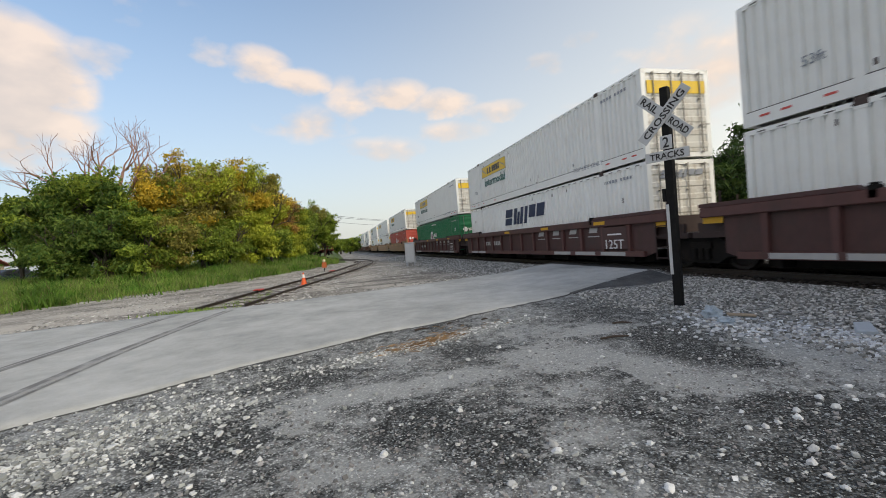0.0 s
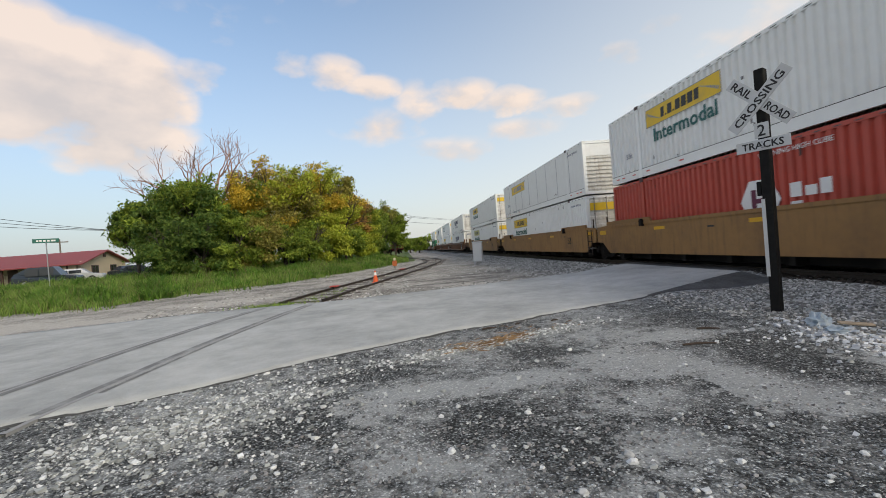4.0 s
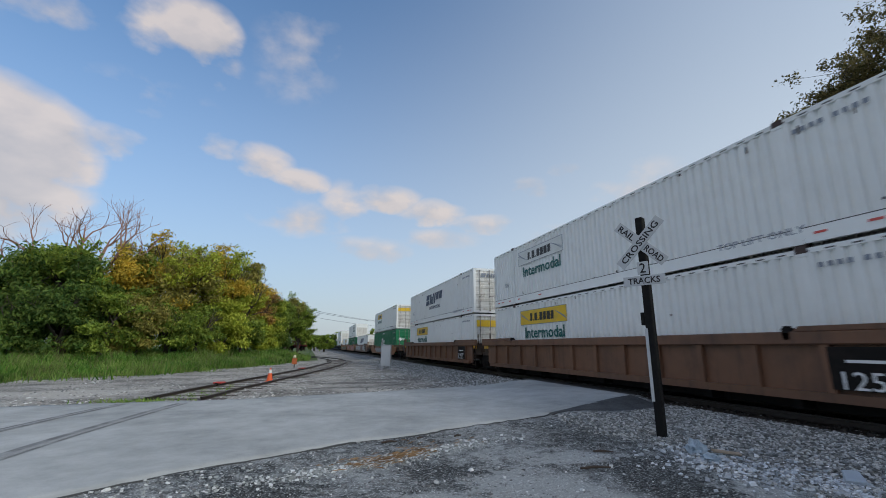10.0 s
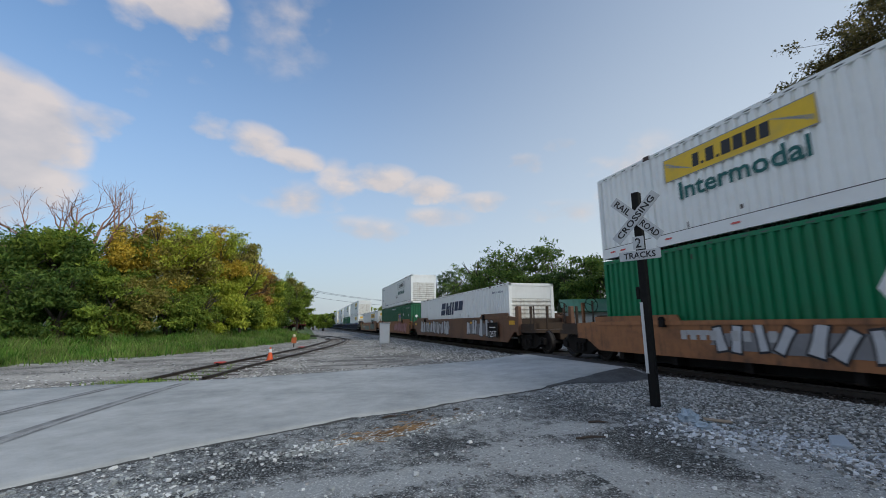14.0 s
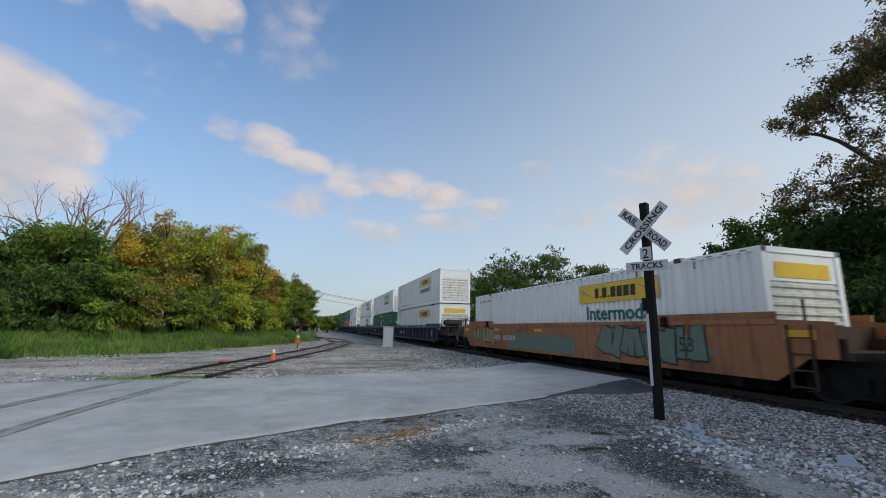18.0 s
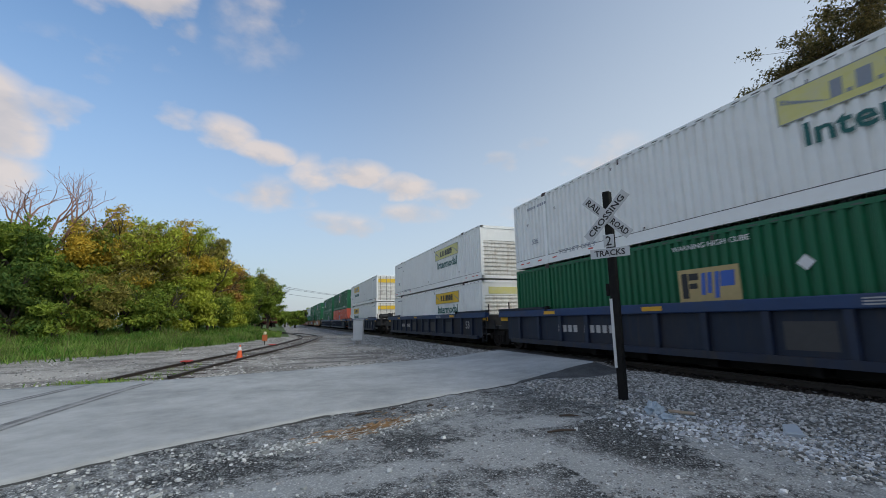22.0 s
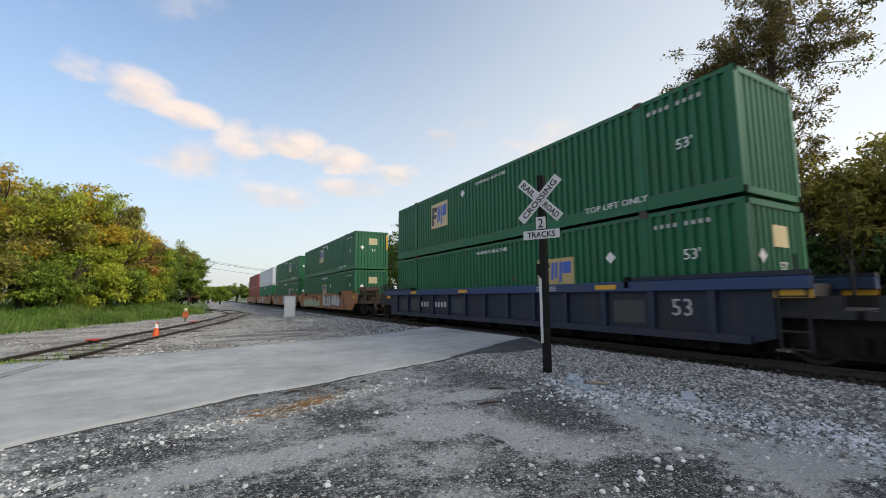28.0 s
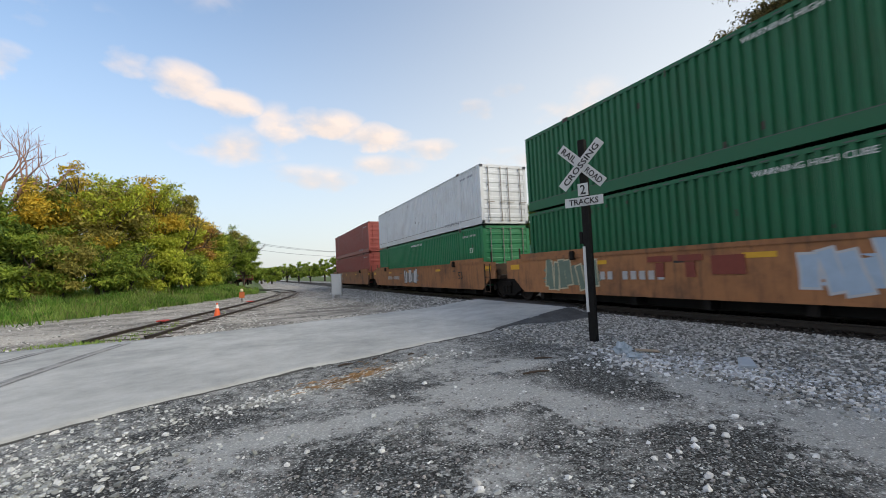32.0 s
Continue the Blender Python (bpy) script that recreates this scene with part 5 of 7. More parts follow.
        for y in (2.6, 10.9):
            part("dark_stencil", shared("dark_stencil", lambda: plate(0.28, 0.05), BLACK), None, car, m=Matrix.Translation((-CAR_W - 0.003, y, CAR_LOW + 0.85)) @ SIDE)
    if color == "maroon":
        for y in (1.4, 3.0, 4.6, 14.2, 15.6):
            part("white_strip", shared("white_strip", lambda: plate(1.25, 0.12), FADED_WHITE), None, car, m=Matrix.Translation((-CAR_W - 0.112, y, CAR_LOW + 0.05)) @ SIDE)
        for y in (2.0, 5.9, 10.0):
            part("yellow_mark", shared("yellow_mark", lambda: plate(0.62, 0.11), AMBER), None, car, m=Matrix.Translation((-CAR_W - 0.132, y, CAR_TOP - 0.12)) @ SIDE)
        for y in (2.55, 3.87, 5.17, 6.47):
            part("company_block", shared("company_block", lambda: slant_blocks(0.62, 0.26, [(0.12, 0.88, 0.3, 1)], 0.35), FADED_WHITE), None, car, m=Matrix.Translation((-CAR_W - 0.004, y, CAR_LOW + 0.82)) @ SIDE)
            part("company_block", shared("company_line", lambda: plate(0.66, 0.035), FADED_WHITE), None, car, m=Matrix.Translation((-CAR_W - 0.004, y, CAR_LOW + 0.64)) @ SIDE)
    if color == "navy":
        for y in (3.1, 9.8, 14.2):
            part("yellow_mark", shared("yellow_mark", lambda: plate(0.62, 0.11), AMBER), None, car, m=Matrix.Translation((-CAR_W - 0.132, y, CAR_TOP - 0.12)) @ SIDE)
        for k in range(3):
            part("white_line", shared("white_line", lambda: plate(0.8 , 0.025), FADED_WHITE), None, car, m=Matrix.Translation((-CAR_W - 0.132, 5.2, CAR_TOP - 0.07 - 0.05 * k)) @ SIDE)
    if color == "tan" and seed == 5:
        part("number_plate", shared("number_plate", lambda: plate(2.95, 0.40), BLACK), None, car, "black panel with white number blocks", m=Matrix.Translation((-CAR_W - 0.002, 12.58, CAR_LOW + 0.55)) @ SIDE)
    for k in range(9 if color != "brown" and seed not in (3, 4) else 0):
        part("number_bar", shared(("number_bar", "car"), lambda: plate(0.17, 0.22), FADED_WHITE), None, car, m=Matrix.Translation((-CAR_W - 0.010, 13.8 - 0.27 * k - (0.25 if k > 3 else 0), CAR_LOW + 0.55)) @ SIDE)
    if color not in ("brown", "maroon"):
        part("lettering", lettering("53", 0.36, FADED_WHITE if color == "navy" else BLACK), None, car, m=Matrix.Translation((-CAR_W - 0.014, 1.9 if not ribbed else 1.25, CAR_LOW + 0.62)) @ SIDE)
    return car


# leading end at the start of the clip, well car (paint, ribbed, ends), lower and upper container (paint, leading end, emblem), spray paint
P_T, P_L, SL, HX = ("panel", "tail"), ("panel", "lead"), ("slant", 0), ("hex", 0)
NONE = ("none", 0)
TRAIN = [
    (-9.3, "maroon", True, "joint", "joint", ("white", "doors", NONE), ("white", "doors", P_T), ()),
    (10.7, "maroon", True, "joint", "joint", ("white", "doors", SL), ("white", "doors", P_T), ()),
    (30.65, "maroon", True, "joint", "end", ("hub_green", "doors", HX), ("white", "doors", P_T), ()),
    (55.3, "tan", False, "end", "joint", ("red", "doors", HX), ("white", "doors", P_T), ()),
    (75.0, "tan", False, "joint", "joint", ("white", "doors", P_T), ("white", "smooth", P_T), ()),
    (95.5, "tan", False, "joint", "end", ("white", "doors", P_T), ("white", "doors", P_T), ()),
    (119.6, "brown", True, "end", "joint", ("white", "doors", SL), ("white", "doors", SL), ()),
    (139.5, "brown", True, "joint", "joint", ("white", "doors", P_T), ("white", "doors", P_T), ()),
    (159.5, "brown", True, "joint", "end", ("white", "doors", P_T), ("white", "doors", SL), ()),
    (183.45, "rust", False, "end", "end", ("hub_green", "doors", HX), ("white", "doors", P_T), ((6.2, 13.0, "white", "dark"),)),
    (207.35, "brown", False, "end", "joint", ("white", "ribs", SL), None, ((1.4, 5.2, "white", "dark"), (8.5, 16.0, "white", "dark"))),
    (227.95, "rust", False, "joint", "joint", ("green", "doors", ("square", 5.4)), ("white", "ribs", P_L), ((1.0, 6.8, "pink", "crimson"), (10.6, 16.4, "rose", "dark"))),
    (248.25, "rust", False, "joint", "end", ("white", "ribs", P_L), None, ((1.2, 5.4, "teal", "dark"), (6.6, 12.0, "teal", "cloud"), (13.2, 16.4, "yellow", "dark"))),
    (272.65, "navy", True, "end", "joint", ("white", "smooth", P_L), ("white", "ribs", P_L), ()),
    (292.85, "navy", True, "joint", "joint", ("green", "doors", ("square", 8.5)), ("white", "ribs", P_L), ()),
    (313.05, "navy", True, "joint", "end", ("white", "ribs", P_L), ("white", "ribs", P_L), ()),
    (337.45, "navy", True, "end", "joint", ("white", "doors", P_T), ("white", "doors", P_T), ()),
    (357.85, "navy", True, "joint", "joint", ("orange", "doors", ("square", 8.4)), ("green", "doors", ("square", 8.7)), ()),
    (377.8, "navy", True, "joint", "end", ("green", "doors", ("square", 5.2)), ("green", "flat", ("square", 12.3)), ()),
    (402.25, "rust", False, "end", "joint", ("green", "doors", ("square", 8.4)), ("green", "doors", ("square", 9.7)), ((2.5, 7.8, "white", "dark"), (9.0, 15.6, "mint", "cloud"))),
    (422.25, "rust", False, "joint", "joint", ("green", "doors", ("square", 5.5)), ("green", "doors", ("square", 5.5)), ((1.6, 8.6, "blue_white", "white"), (13.4, 15.9, "teal", "cream"))),
    (442.65, "rust", False, "joint", "joint", ("hub_green", "doors", NONE), ("silver", "doors", NONE), ((7.6, 10.2, "white", "dark"),)),
    (463.05, "rust", False, "joint", "end", ("maroon", "doors", NONE), ("maroon", "doors", NONE), ()),
]
SPRAY["cream"] = material("cream_spray_paint", (0.48, 0.43, 0.30), rough=0.6, grain=0.2, grain_scale=4)
SPRAY["crimson"] = material("crimson_spray_paint", (0.20, 0.025, 0.04), rough=0.6, grain=0.25, grain_scale=4)
RED_INK = material("faded_red_lettering", (0.20, 0.04, 0.025), rough=0.6, grain=0.2)
ROLLING = []
for i, (s0, paint_name, ribbed, front, rear, lower, upper, sprays) in enumerate(TRAIN):
    car = well_car(paint_name, ribbed, front, rear, i)
    for k, (y0, y1, fill, line) in enumerate(sprays):
        graffiti(car, y0, y1, CAR_LOW + 0.12, CAR_TOP - (0.36 if i == 9 else 0.05), fill, line, 17 * i + k)
    if i == 9:
        # this single car has lower sides
        for ob in car.children:
            if ob.name.startswith("well_side"):
                ob.matrix_basis = Matrix.Translation((0, 0, CAR_LOW)) @ Matrix.Diagonal((1, 1, 0.742, 1)) @ Matrix.Translation((0, 0, -CAR_LOW)) @ ob.matrix_basis
            elif ob.name.startswith(("top_chord", "end_rise", "guide_casting", "yellow_mark", "safety_mark")):
                ob.matrix_basis = Matrix.Translation((0, 0, -0.31)) @ ob.matrix_basis
    if paint_name == "rust" and i in (11, 19, 20):
        part("company_emblem", shared(("company_emblem", "red"), lambda: slant_blocks(2.3, 0.5, [(0, 0.3, 0.72, 1), (0.1, 0.2, 0, 0.68), (0.36, 0.62, 0.72, 1), (0.44, 0.54, 0, 0.68), (0.7, 1.0, 0.1, 0.9)], 0), RED_INK), None, car, "faded dark red block emblem", m=Matrix.Translation((-CAR_W - 0.016, 10.6, CAR_LOW + 0.75)) @ SIDE)
    ROLLING.append((car, s0, 0.0))
    if lower:
        ROLLING.append((container(*lower, 2 * i, False), s0, LOWER_Z))
    if upper:
        box_ob = container(*upper, 2 * i + 1, True)
        ROLLING.append((box_ob, s0, UPPER_Z))
        if i == 11:
            # burnt-looking holes and drips low on this side
            for k, (y, z, h) in enumerate(((7.3, 0.95, 0.34), (7.05, 0.88, 0.2), (6.75, 0.98, 0.42), (6.45, 0.86, 0.2), (6.15, 1.0, 0.36), (13.9, 0.5, 0.3))):
                part("scorch_mark", blob(random.Random(k), 0.13, h, 12), RUST, box_ob, m=Matrix.Translation((-CW / 2 - 0.006, y, z)) @ SIDE)

# ---- plants ----
BARK = material("rough_bark", (0.065, 0.052, 0.042), rough=0.9, grain=0.35, grain_scale=9, bump=0.8, bump_scale=18)
DEADWOOD = material("bare_dead_wood", (0.30, 0.17, 0.125), rough=0.85, grain=0.3, grain_scale=9, bump=0.4, bump_scale=25)
LEAVES = {
    "dark": leaf_material("dark_green_leaves", (0.045, 0.105, 0.022), (0.175, 0.245, 0.050), 0.4),
    "mid": leaf_material("green_leaves", (0.095, 0.170, 0.024), (0.330, 0.400, 0.060), 0.4),
    "olive": leaf_material("olive_leaves", (0.150, 0.160, 0.035), (0.430, 0.370, 0.090), 0.4),
    "lime": leaf_material("yellow_green_leaves", (0.21, 0.28, 0.025), (0.58, 0.60, 0.08), 0.4),
    # Yellowing leaves; the hedge's warm sunlight is put into this colour too.
    "gold": leaf_material("yellowing_leaves", (0.32, 0.26, 0.03), (0.74, 0.53, 0.07), 0.4),
    "rust": leaf_material("rust_brown_leaves", (0.28, 0.17, 0.045), (0.50, 0.30, 0.08), 0.35),
    # These two put the wood's backlighting and shade into the leaf colours.
    "backlit": leaf_material("backlit_olive_leaves", (0.075, 0.080, 0.028), (0.26, 0.20, 0.075), 0.5),
    "shade": leaf_material("shaded_green_leaves", (0.030, 0.066, 0.018), (0.085, 0.135, 0.034), 0.4),
}


def leaf_mesh(name, centres, spread, per, size, mat, rng, droop=0.35, flat=1.0):
    """Many small folded leaves round the given centres."""
    c = np.repeat(np.asarray(centres, float), per, axis=0)
    n = len(c)
    off = rng.normal(size=(n, 3)) * np.repeat(np.atleast_1d(np.broadcast_to(spread, (len(centres),))), per)[:, None]
    off[:, 2] *= flat
    c = c + off
    out = off / (np.linalg.norm(off, axis=1)[:, None] + 1e-6) + rng.normal(size=(n, 3)) * 0.7 + np.array([0, 0, 0.5])
    out /= np.linalg.norm(out, axis=1)[:, None]
    a = np.cross(out, rng.normal(size=(n, 3)))
    a /= np.linalg.norm(a, axis=1)[:, None]
    b = np.cross(out, a)
    s = size * rng.uniform(0.6, 1.35, size=(n, 1))
    v = np.stack([c - a * s, c - b * s * 0.42 + out * s * 0.12, c + a * s - np.array([0, 0, 1]) * s * droop, c + b * s * 0.42 + out * s * 0.12], 1).reshape(-1, 3)
    me = bpy.data.meshes.new(name)
    me.from_pydata(v.tolist(), [], np.arange(4 * n).reshape(-1, 4).tolist())
    me.materials.append(mat)
    return me


def grow_limbs(bm, start, way, length, radius, depth, rnd, tips, bend=0.25, fork=(2, 3), up=0.15, sides=7):
    """A limb of a few bent pieces that forks; gathers the tips."""
    p, d, r = Vector(start), Vector(way).normalized(), radius
    pieces = 3
    for k in range(pieces):
        d = (d + Vector((rnd.uniform(-bend, bend), rnd.uniform(-bend, bend), rnd.uniform(-bend, bend) + up * 0.5))).normalized()
        q = p + d * (length / pieces)
        r2 = r * 0.86
        tube(bm, p, q + d * 0.02, r, r2, n=sides, caps=False)
        p, r = q, r2
        if depth <= 1:
            tips.append(q.copy())
        if depth > 0 and k == 1 and rnd.random() < 0.6:
            side = (d + Vector((rnd.uniform(-1, 1), rnd.uniform(-1, 1), rnd.uniform(-0.1, 0.5)))).normalized()
            grow_limbs(bm, q, side, length * 0.6, r * 0.55, depth - 1, rnd, tips, bend, fork, up, max(4, sides - 1))
    if depth > 0:
        for i in range(rnd.randint(*fork)):
            side = (d + Vector((rnd.uniform(-0.8, 0.8), rnd.uniform(-0.8, 0.8), rnd.uniform(-0.25, 0.5)))).normalized()
            grow_limbs(bm, p, side, length * rnd.uniform(0.62, 0.8), r * 0.68, depth - 1, rnd, tips, bend, fork, up, max(4, sides - 1))
    else:
        tips.append(p.copy())


def bushy_tree(name, x, y, height, radius, leaf, seed, label, count=5200, size=0.20, low=0.08, second=None):
    """A leafy tree with a low uneven crown of many clumps over a short trunk and limbs."""
    rnd, rng = random.Random(seed), np.random.default_rng(seed)
    z0 = ground_z(x, y) - 0.05
    t = tagged(new(name), label, "tree" if "tree" in name else "shrub")
    t.location = (x, y, z0)
    bm = bmesh.new()
    tips = []
    tube(bm, (0, 0, 0), (0, 0, height * 0.25), radius * 0.075, radius * 0.06, n=8, caps=False)
    for i in range(5):
        a = i * 1.26 + rnd.uniform(-0.4, 0.4)
        grow_limbs(bm, (0, 0, height * rnd.uniform(0.12, 0.25)), (math.cos(a) * 0.6, math.sin(a) * 0.6, 1), height * 0.30, radius * 0.045, 2, rnd, tips, sides=6)
    part("trunk", bm, BARK, t)
    # boughs that reach out from the stem, each with sprays of leaves towards its tip
    hearts = {leaf: [], second or leaf: []}
    per = 14
    boughs = max(30, count // 330)
    each = max(3, count // (per * boughs))
    for i in range(boughs):
        a = rnd.uniform(0, 2 * math.pi)
        up = math.asin(rnd.uniform(-0.75, 1.0))
        mid = height * (0.50 + 0.5 * low)
        tall = height - mid
        reach = rnd.uniform(0.66, 1.06)
        tip = np.array([math.cos(a) * math.cos(up) * radius * reach, math.sin(a) * math.cos(up) * radius * reach, mid + math.sin(up) * tall * reach * (1.0 if up > 0 else 0.92)])
        root = np.array([tip[0] * 0.25, tip[1] * 0.25, mid * 0.55 + tip[2] * 0.3])
        # the second, mostly brighter kind gathers on upper boughs in place of sunlight
        kind = second if second and rnd.random() < 0.30 + 0.28 * math.sin(up) + 0.18 * math.sin(a * 2 + seed) else leaf
        wide = radius * rnd.uniform(0.09, 0.17)
        for k in range(each):
            u = 1.0 - 0.55 * rng.random() ** 1.4
            c = root + (tip - root) * u + rng.normal(size=3) * wide * np.array([1.0, 1.0, 0.6]) * (1.25 - 0.6 * u)
            c[2] = max(0.12, c[2])
            hearts[kind].append(c)
    for kind, centres in hearts.items():
        if centres:
            part("crown", leaf_mesh("crown", np.array(centres), 0.14 + 0.035 * radius, per, size, LEAVES[kind], rng, flat=0.55), None, t)
    return t


def polar(az_deg, dist):
    return dist * math.sin(radians(az_deg)), dist * math.cos(radians(az_deg))


# the overgrown row beside the verge: azimuth, distance, height, radius, leaves
HEDGE = [
    (-30.7, 43, 6.3, 1.9, "mid", "dark", "ragged green tree at the end of an overgrown row"), (-29.2, 42, 6.9, 2.4, "dark", "mid", "dark green bushy tree in an overgrown row"),
    (-26.9, 40.5, 7.6, 3.4, "dark", "mid", "dark green vine-covered tree in an overgrown row"), (-23.6, 39, 8.3, 3.3, "dark", "mid", "dense dark green tree in an overgrown row"),
    (-20.6, 40, 8.4, 3.0, "mid", "gold", "green tree with yellowing crown in an overgrown row"), (-17.6, 41.5, 9.8, 3.4, "olive", "gold", "olive green tree with yellowing leaves"),
    (-14.6, 42, 10.6, 3.9, "olive", "lime", "tall olive green tree in an overgrown row"), (-11.3, 44, 10.2, 3.6, "lime", "gold", "yellow-green broadleaf tree in an overgrown row"),
    (-8.9, 47, 9.6, 3.2, "lime", "olive", "bright green tree in an overgrown row"), (-7.3, 50, 8.8, 2.5, "rust", "gold", "tree with rust-brown dying leaves"),
    (-5.9, 54, 7.6, 2.7, "mid", "lime", "green bushy tree beside the siding"), (-4.6, 59, 6.6, 2.5, "mid", None, "green bushy tree near the end of the row"),
    (-2.9, 71, 9.6, 2.7, "mid", "olive", "dark green tree standing beside the siding"), (-1.4, 74, 8.8, 2.4, "mid", None, "dark green tree standing beside the siding"),
]
for i, (a, d, h, r, leaf, leaf2, label) in enumerate(HEDGE):
    bushy_tree("tree", *polar(a, d), h, r, leaf, 100 + i, label, count=17000, size=0.14, second=leaf2, low=0.38 if a < -29 else 0.08)
SHRUBS = [(-27.8, 37, 4.4, 2.2, "dark"), (-24.5, 35.8, 5.0, 2.6, "dark"), (-21.2, 36, 4.8, 2.4, "mid"), (-18.2, 37.5, 4.6, 2.4, "olive"), (-15.4, 38.5, 4.2, 2.4, "mid"),
          (-12.6, 39.8, 4.4, 2.3, "mid"), (-10.0, 42, 4.4, 2.2, "lime"), (-7.9, 45, 3.8, 2.0, "mid"), (-6.3, 49, 3.6, 1.9, "lime"), (-5.0, 54, 3.2, 1.8, "mid"), (-3.8, 62, 3.0, 1.8, "dark")]
for i, (a, d, h, r, leaf) in enumerate(SHRUBS):
    bushy_tree("shrub", *polar(a, d), h, r, leaf, 160 + i, "leafy green shrub at the foot of the overgrown row", count=8500, size=0.135, low=-0.06)

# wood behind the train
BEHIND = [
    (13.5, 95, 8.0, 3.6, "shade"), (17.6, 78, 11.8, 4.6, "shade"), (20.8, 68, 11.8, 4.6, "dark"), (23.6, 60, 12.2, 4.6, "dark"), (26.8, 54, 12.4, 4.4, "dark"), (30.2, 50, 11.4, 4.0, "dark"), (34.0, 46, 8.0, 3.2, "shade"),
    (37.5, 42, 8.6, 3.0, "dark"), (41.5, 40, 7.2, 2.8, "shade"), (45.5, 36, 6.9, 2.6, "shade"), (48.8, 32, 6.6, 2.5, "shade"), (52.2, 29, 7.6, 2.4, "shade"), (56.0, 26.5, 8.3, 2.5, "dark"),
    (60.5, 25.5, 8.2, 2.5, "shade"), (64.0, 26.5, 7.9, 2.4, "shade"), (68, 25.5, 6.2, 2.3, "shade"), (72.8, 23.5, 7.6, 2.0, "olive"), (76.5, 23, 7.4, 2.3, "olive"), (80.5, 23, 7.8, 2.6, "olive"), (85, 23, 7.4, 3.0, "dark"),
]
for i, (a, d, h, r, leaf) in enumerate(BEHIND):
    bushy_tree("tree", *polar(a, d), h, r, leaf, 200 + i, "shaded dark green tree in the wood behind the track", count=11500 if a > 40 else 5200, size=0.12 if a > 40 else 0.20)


def spreading_tree(az0, dist, leaf, seed, label, stem, clumps, thick=0.29):
    """A tall old tree: a trunk through the stem's places, limbs that reach from clump to clump of leaves (azimuth, elevation, radius), with sky between them."""
    rnd, rng = random.Random(seed), np.random.default_rng(seed)
    x0, y0 = polar(az0, dist)
    z0 = ground_z(x0, y0) - 0.05
    t = tagged(new("tree"), label, "tree")
    t.location = (x0, y0, z0)
    at = lambda a, e, d: Vector((*polar(a, d), EYE + d * math.tan(radians(e)))) - Vector((x0, y0, z0))
    bm = bmesh.new()
    spine = [Vector((0, 0, -0.1))] + [at(a, e, dist) for a, e in stem]
    for k, (p, q) in enumerate(zip(spine, spine[1:])):
        mid = p.lerp(q, 0.5) + Vector((rnd.uniform(-0.12, 0.12), rnd.uniform(-0.12, 0.12), 0))
        r0, r1 = thick * 0.84 ** k, thick * 0.84 ** (k + 1)
        tube(bm, p, mid, r0, (r0 + r1) / 2, n=10, caps=False)
        tube(bm, mid, q, (r0 + r1) / 2, r1, n=10, caps=False)
    joints = [(q, thick * 0.3 * 0.84 ** k) for k, q in enumerate(spine[1:])]
    spots = []
    for a, e, r in clumps:
        c = at(a, e, dist + rnd.uniform(-1.3, 1.3))
        root, thin = min(joints, key=lambda g: (g[0] - c).length + (2.5 if g[0].z > c.z + 0.2 else 0.0))
        prev, sag = root, Vector((rnd.uniform(-0.25, 0.25), rnd.uniform(-0.25, 0.25), rnd.uniform(0.1, 0.35))) * min(1.0, (c - root).length / 2)
        for k in range(1, 6):
            u = k / 5
            p = root.lerp(c, u) + sag * 4 * u * (1 - u) + Vector((rnd.gauss(0, 0.05), rnd.gauss(0, 0.05), rnd.gauss(0, 0.05)))
            tube(bm, prev, p, thin * (1 - 0.1 * k + 0.1), thin * (1 - 0.1 * k), n=6, caps=False)
            prev = p
        joints.append((prev, max(0.014, thin * 0.5)))
        knots = rng.normal(size=(max(7, int(16 * r)), 3)) * np.array([0.52, 0.52, 0.40]) * r
        for q in knots:
            tube(bm, prev, prev + Vector(q), 0.016, 0.005, n=4, caps=False)
        n = int(112 * r * r) + 26
        d = rng.normal(size=(n, 3)) * np.array([0.17, 0.17, 0.09]) * (0.4 + 0.6 * r) + knots[rng.integers(0, len(knots), n)]
        spots += (d + np.array(prev)).tolist()
    part("trunk", bm, BARK, t)
    part("crown", leaf_mesh("crown", np.array(spots), 0.10, 7, 0.078, LEAVES[leaf], rng), None, t)
    return t


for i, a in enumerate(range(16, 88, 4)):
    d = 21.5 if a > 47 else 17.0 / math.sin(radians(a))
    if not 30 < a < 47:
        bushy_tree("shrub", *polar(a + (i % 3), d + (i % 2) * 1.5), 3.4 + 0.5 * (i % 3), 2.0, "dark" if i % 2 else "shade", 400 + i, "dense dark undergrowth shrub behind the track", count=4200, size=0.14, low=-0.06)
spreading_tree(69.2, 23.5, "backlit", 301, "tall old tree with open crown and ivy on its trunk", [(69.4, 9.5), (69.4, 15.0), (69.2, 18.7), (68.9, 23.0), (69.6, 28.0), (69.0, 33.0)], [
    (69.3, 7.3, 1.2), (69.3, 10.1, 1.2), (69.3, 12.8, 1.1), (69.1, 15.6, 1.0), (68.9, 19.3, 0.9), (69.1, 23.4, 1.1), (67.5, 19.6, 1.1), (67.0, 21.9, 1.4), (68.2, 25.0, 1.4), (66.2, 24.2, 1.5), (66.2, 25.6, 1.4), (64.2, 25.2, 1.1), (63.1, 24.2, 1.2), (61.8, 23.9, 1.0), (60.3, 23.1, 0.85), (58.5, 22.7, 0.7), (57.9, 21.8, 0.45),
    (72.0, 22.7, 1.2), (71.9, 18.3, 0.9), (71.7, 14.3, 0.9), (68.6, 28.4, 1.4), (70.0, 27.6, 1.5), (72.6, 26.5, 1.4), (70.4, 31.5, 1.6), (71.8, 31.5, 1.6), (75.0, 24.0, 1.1)])
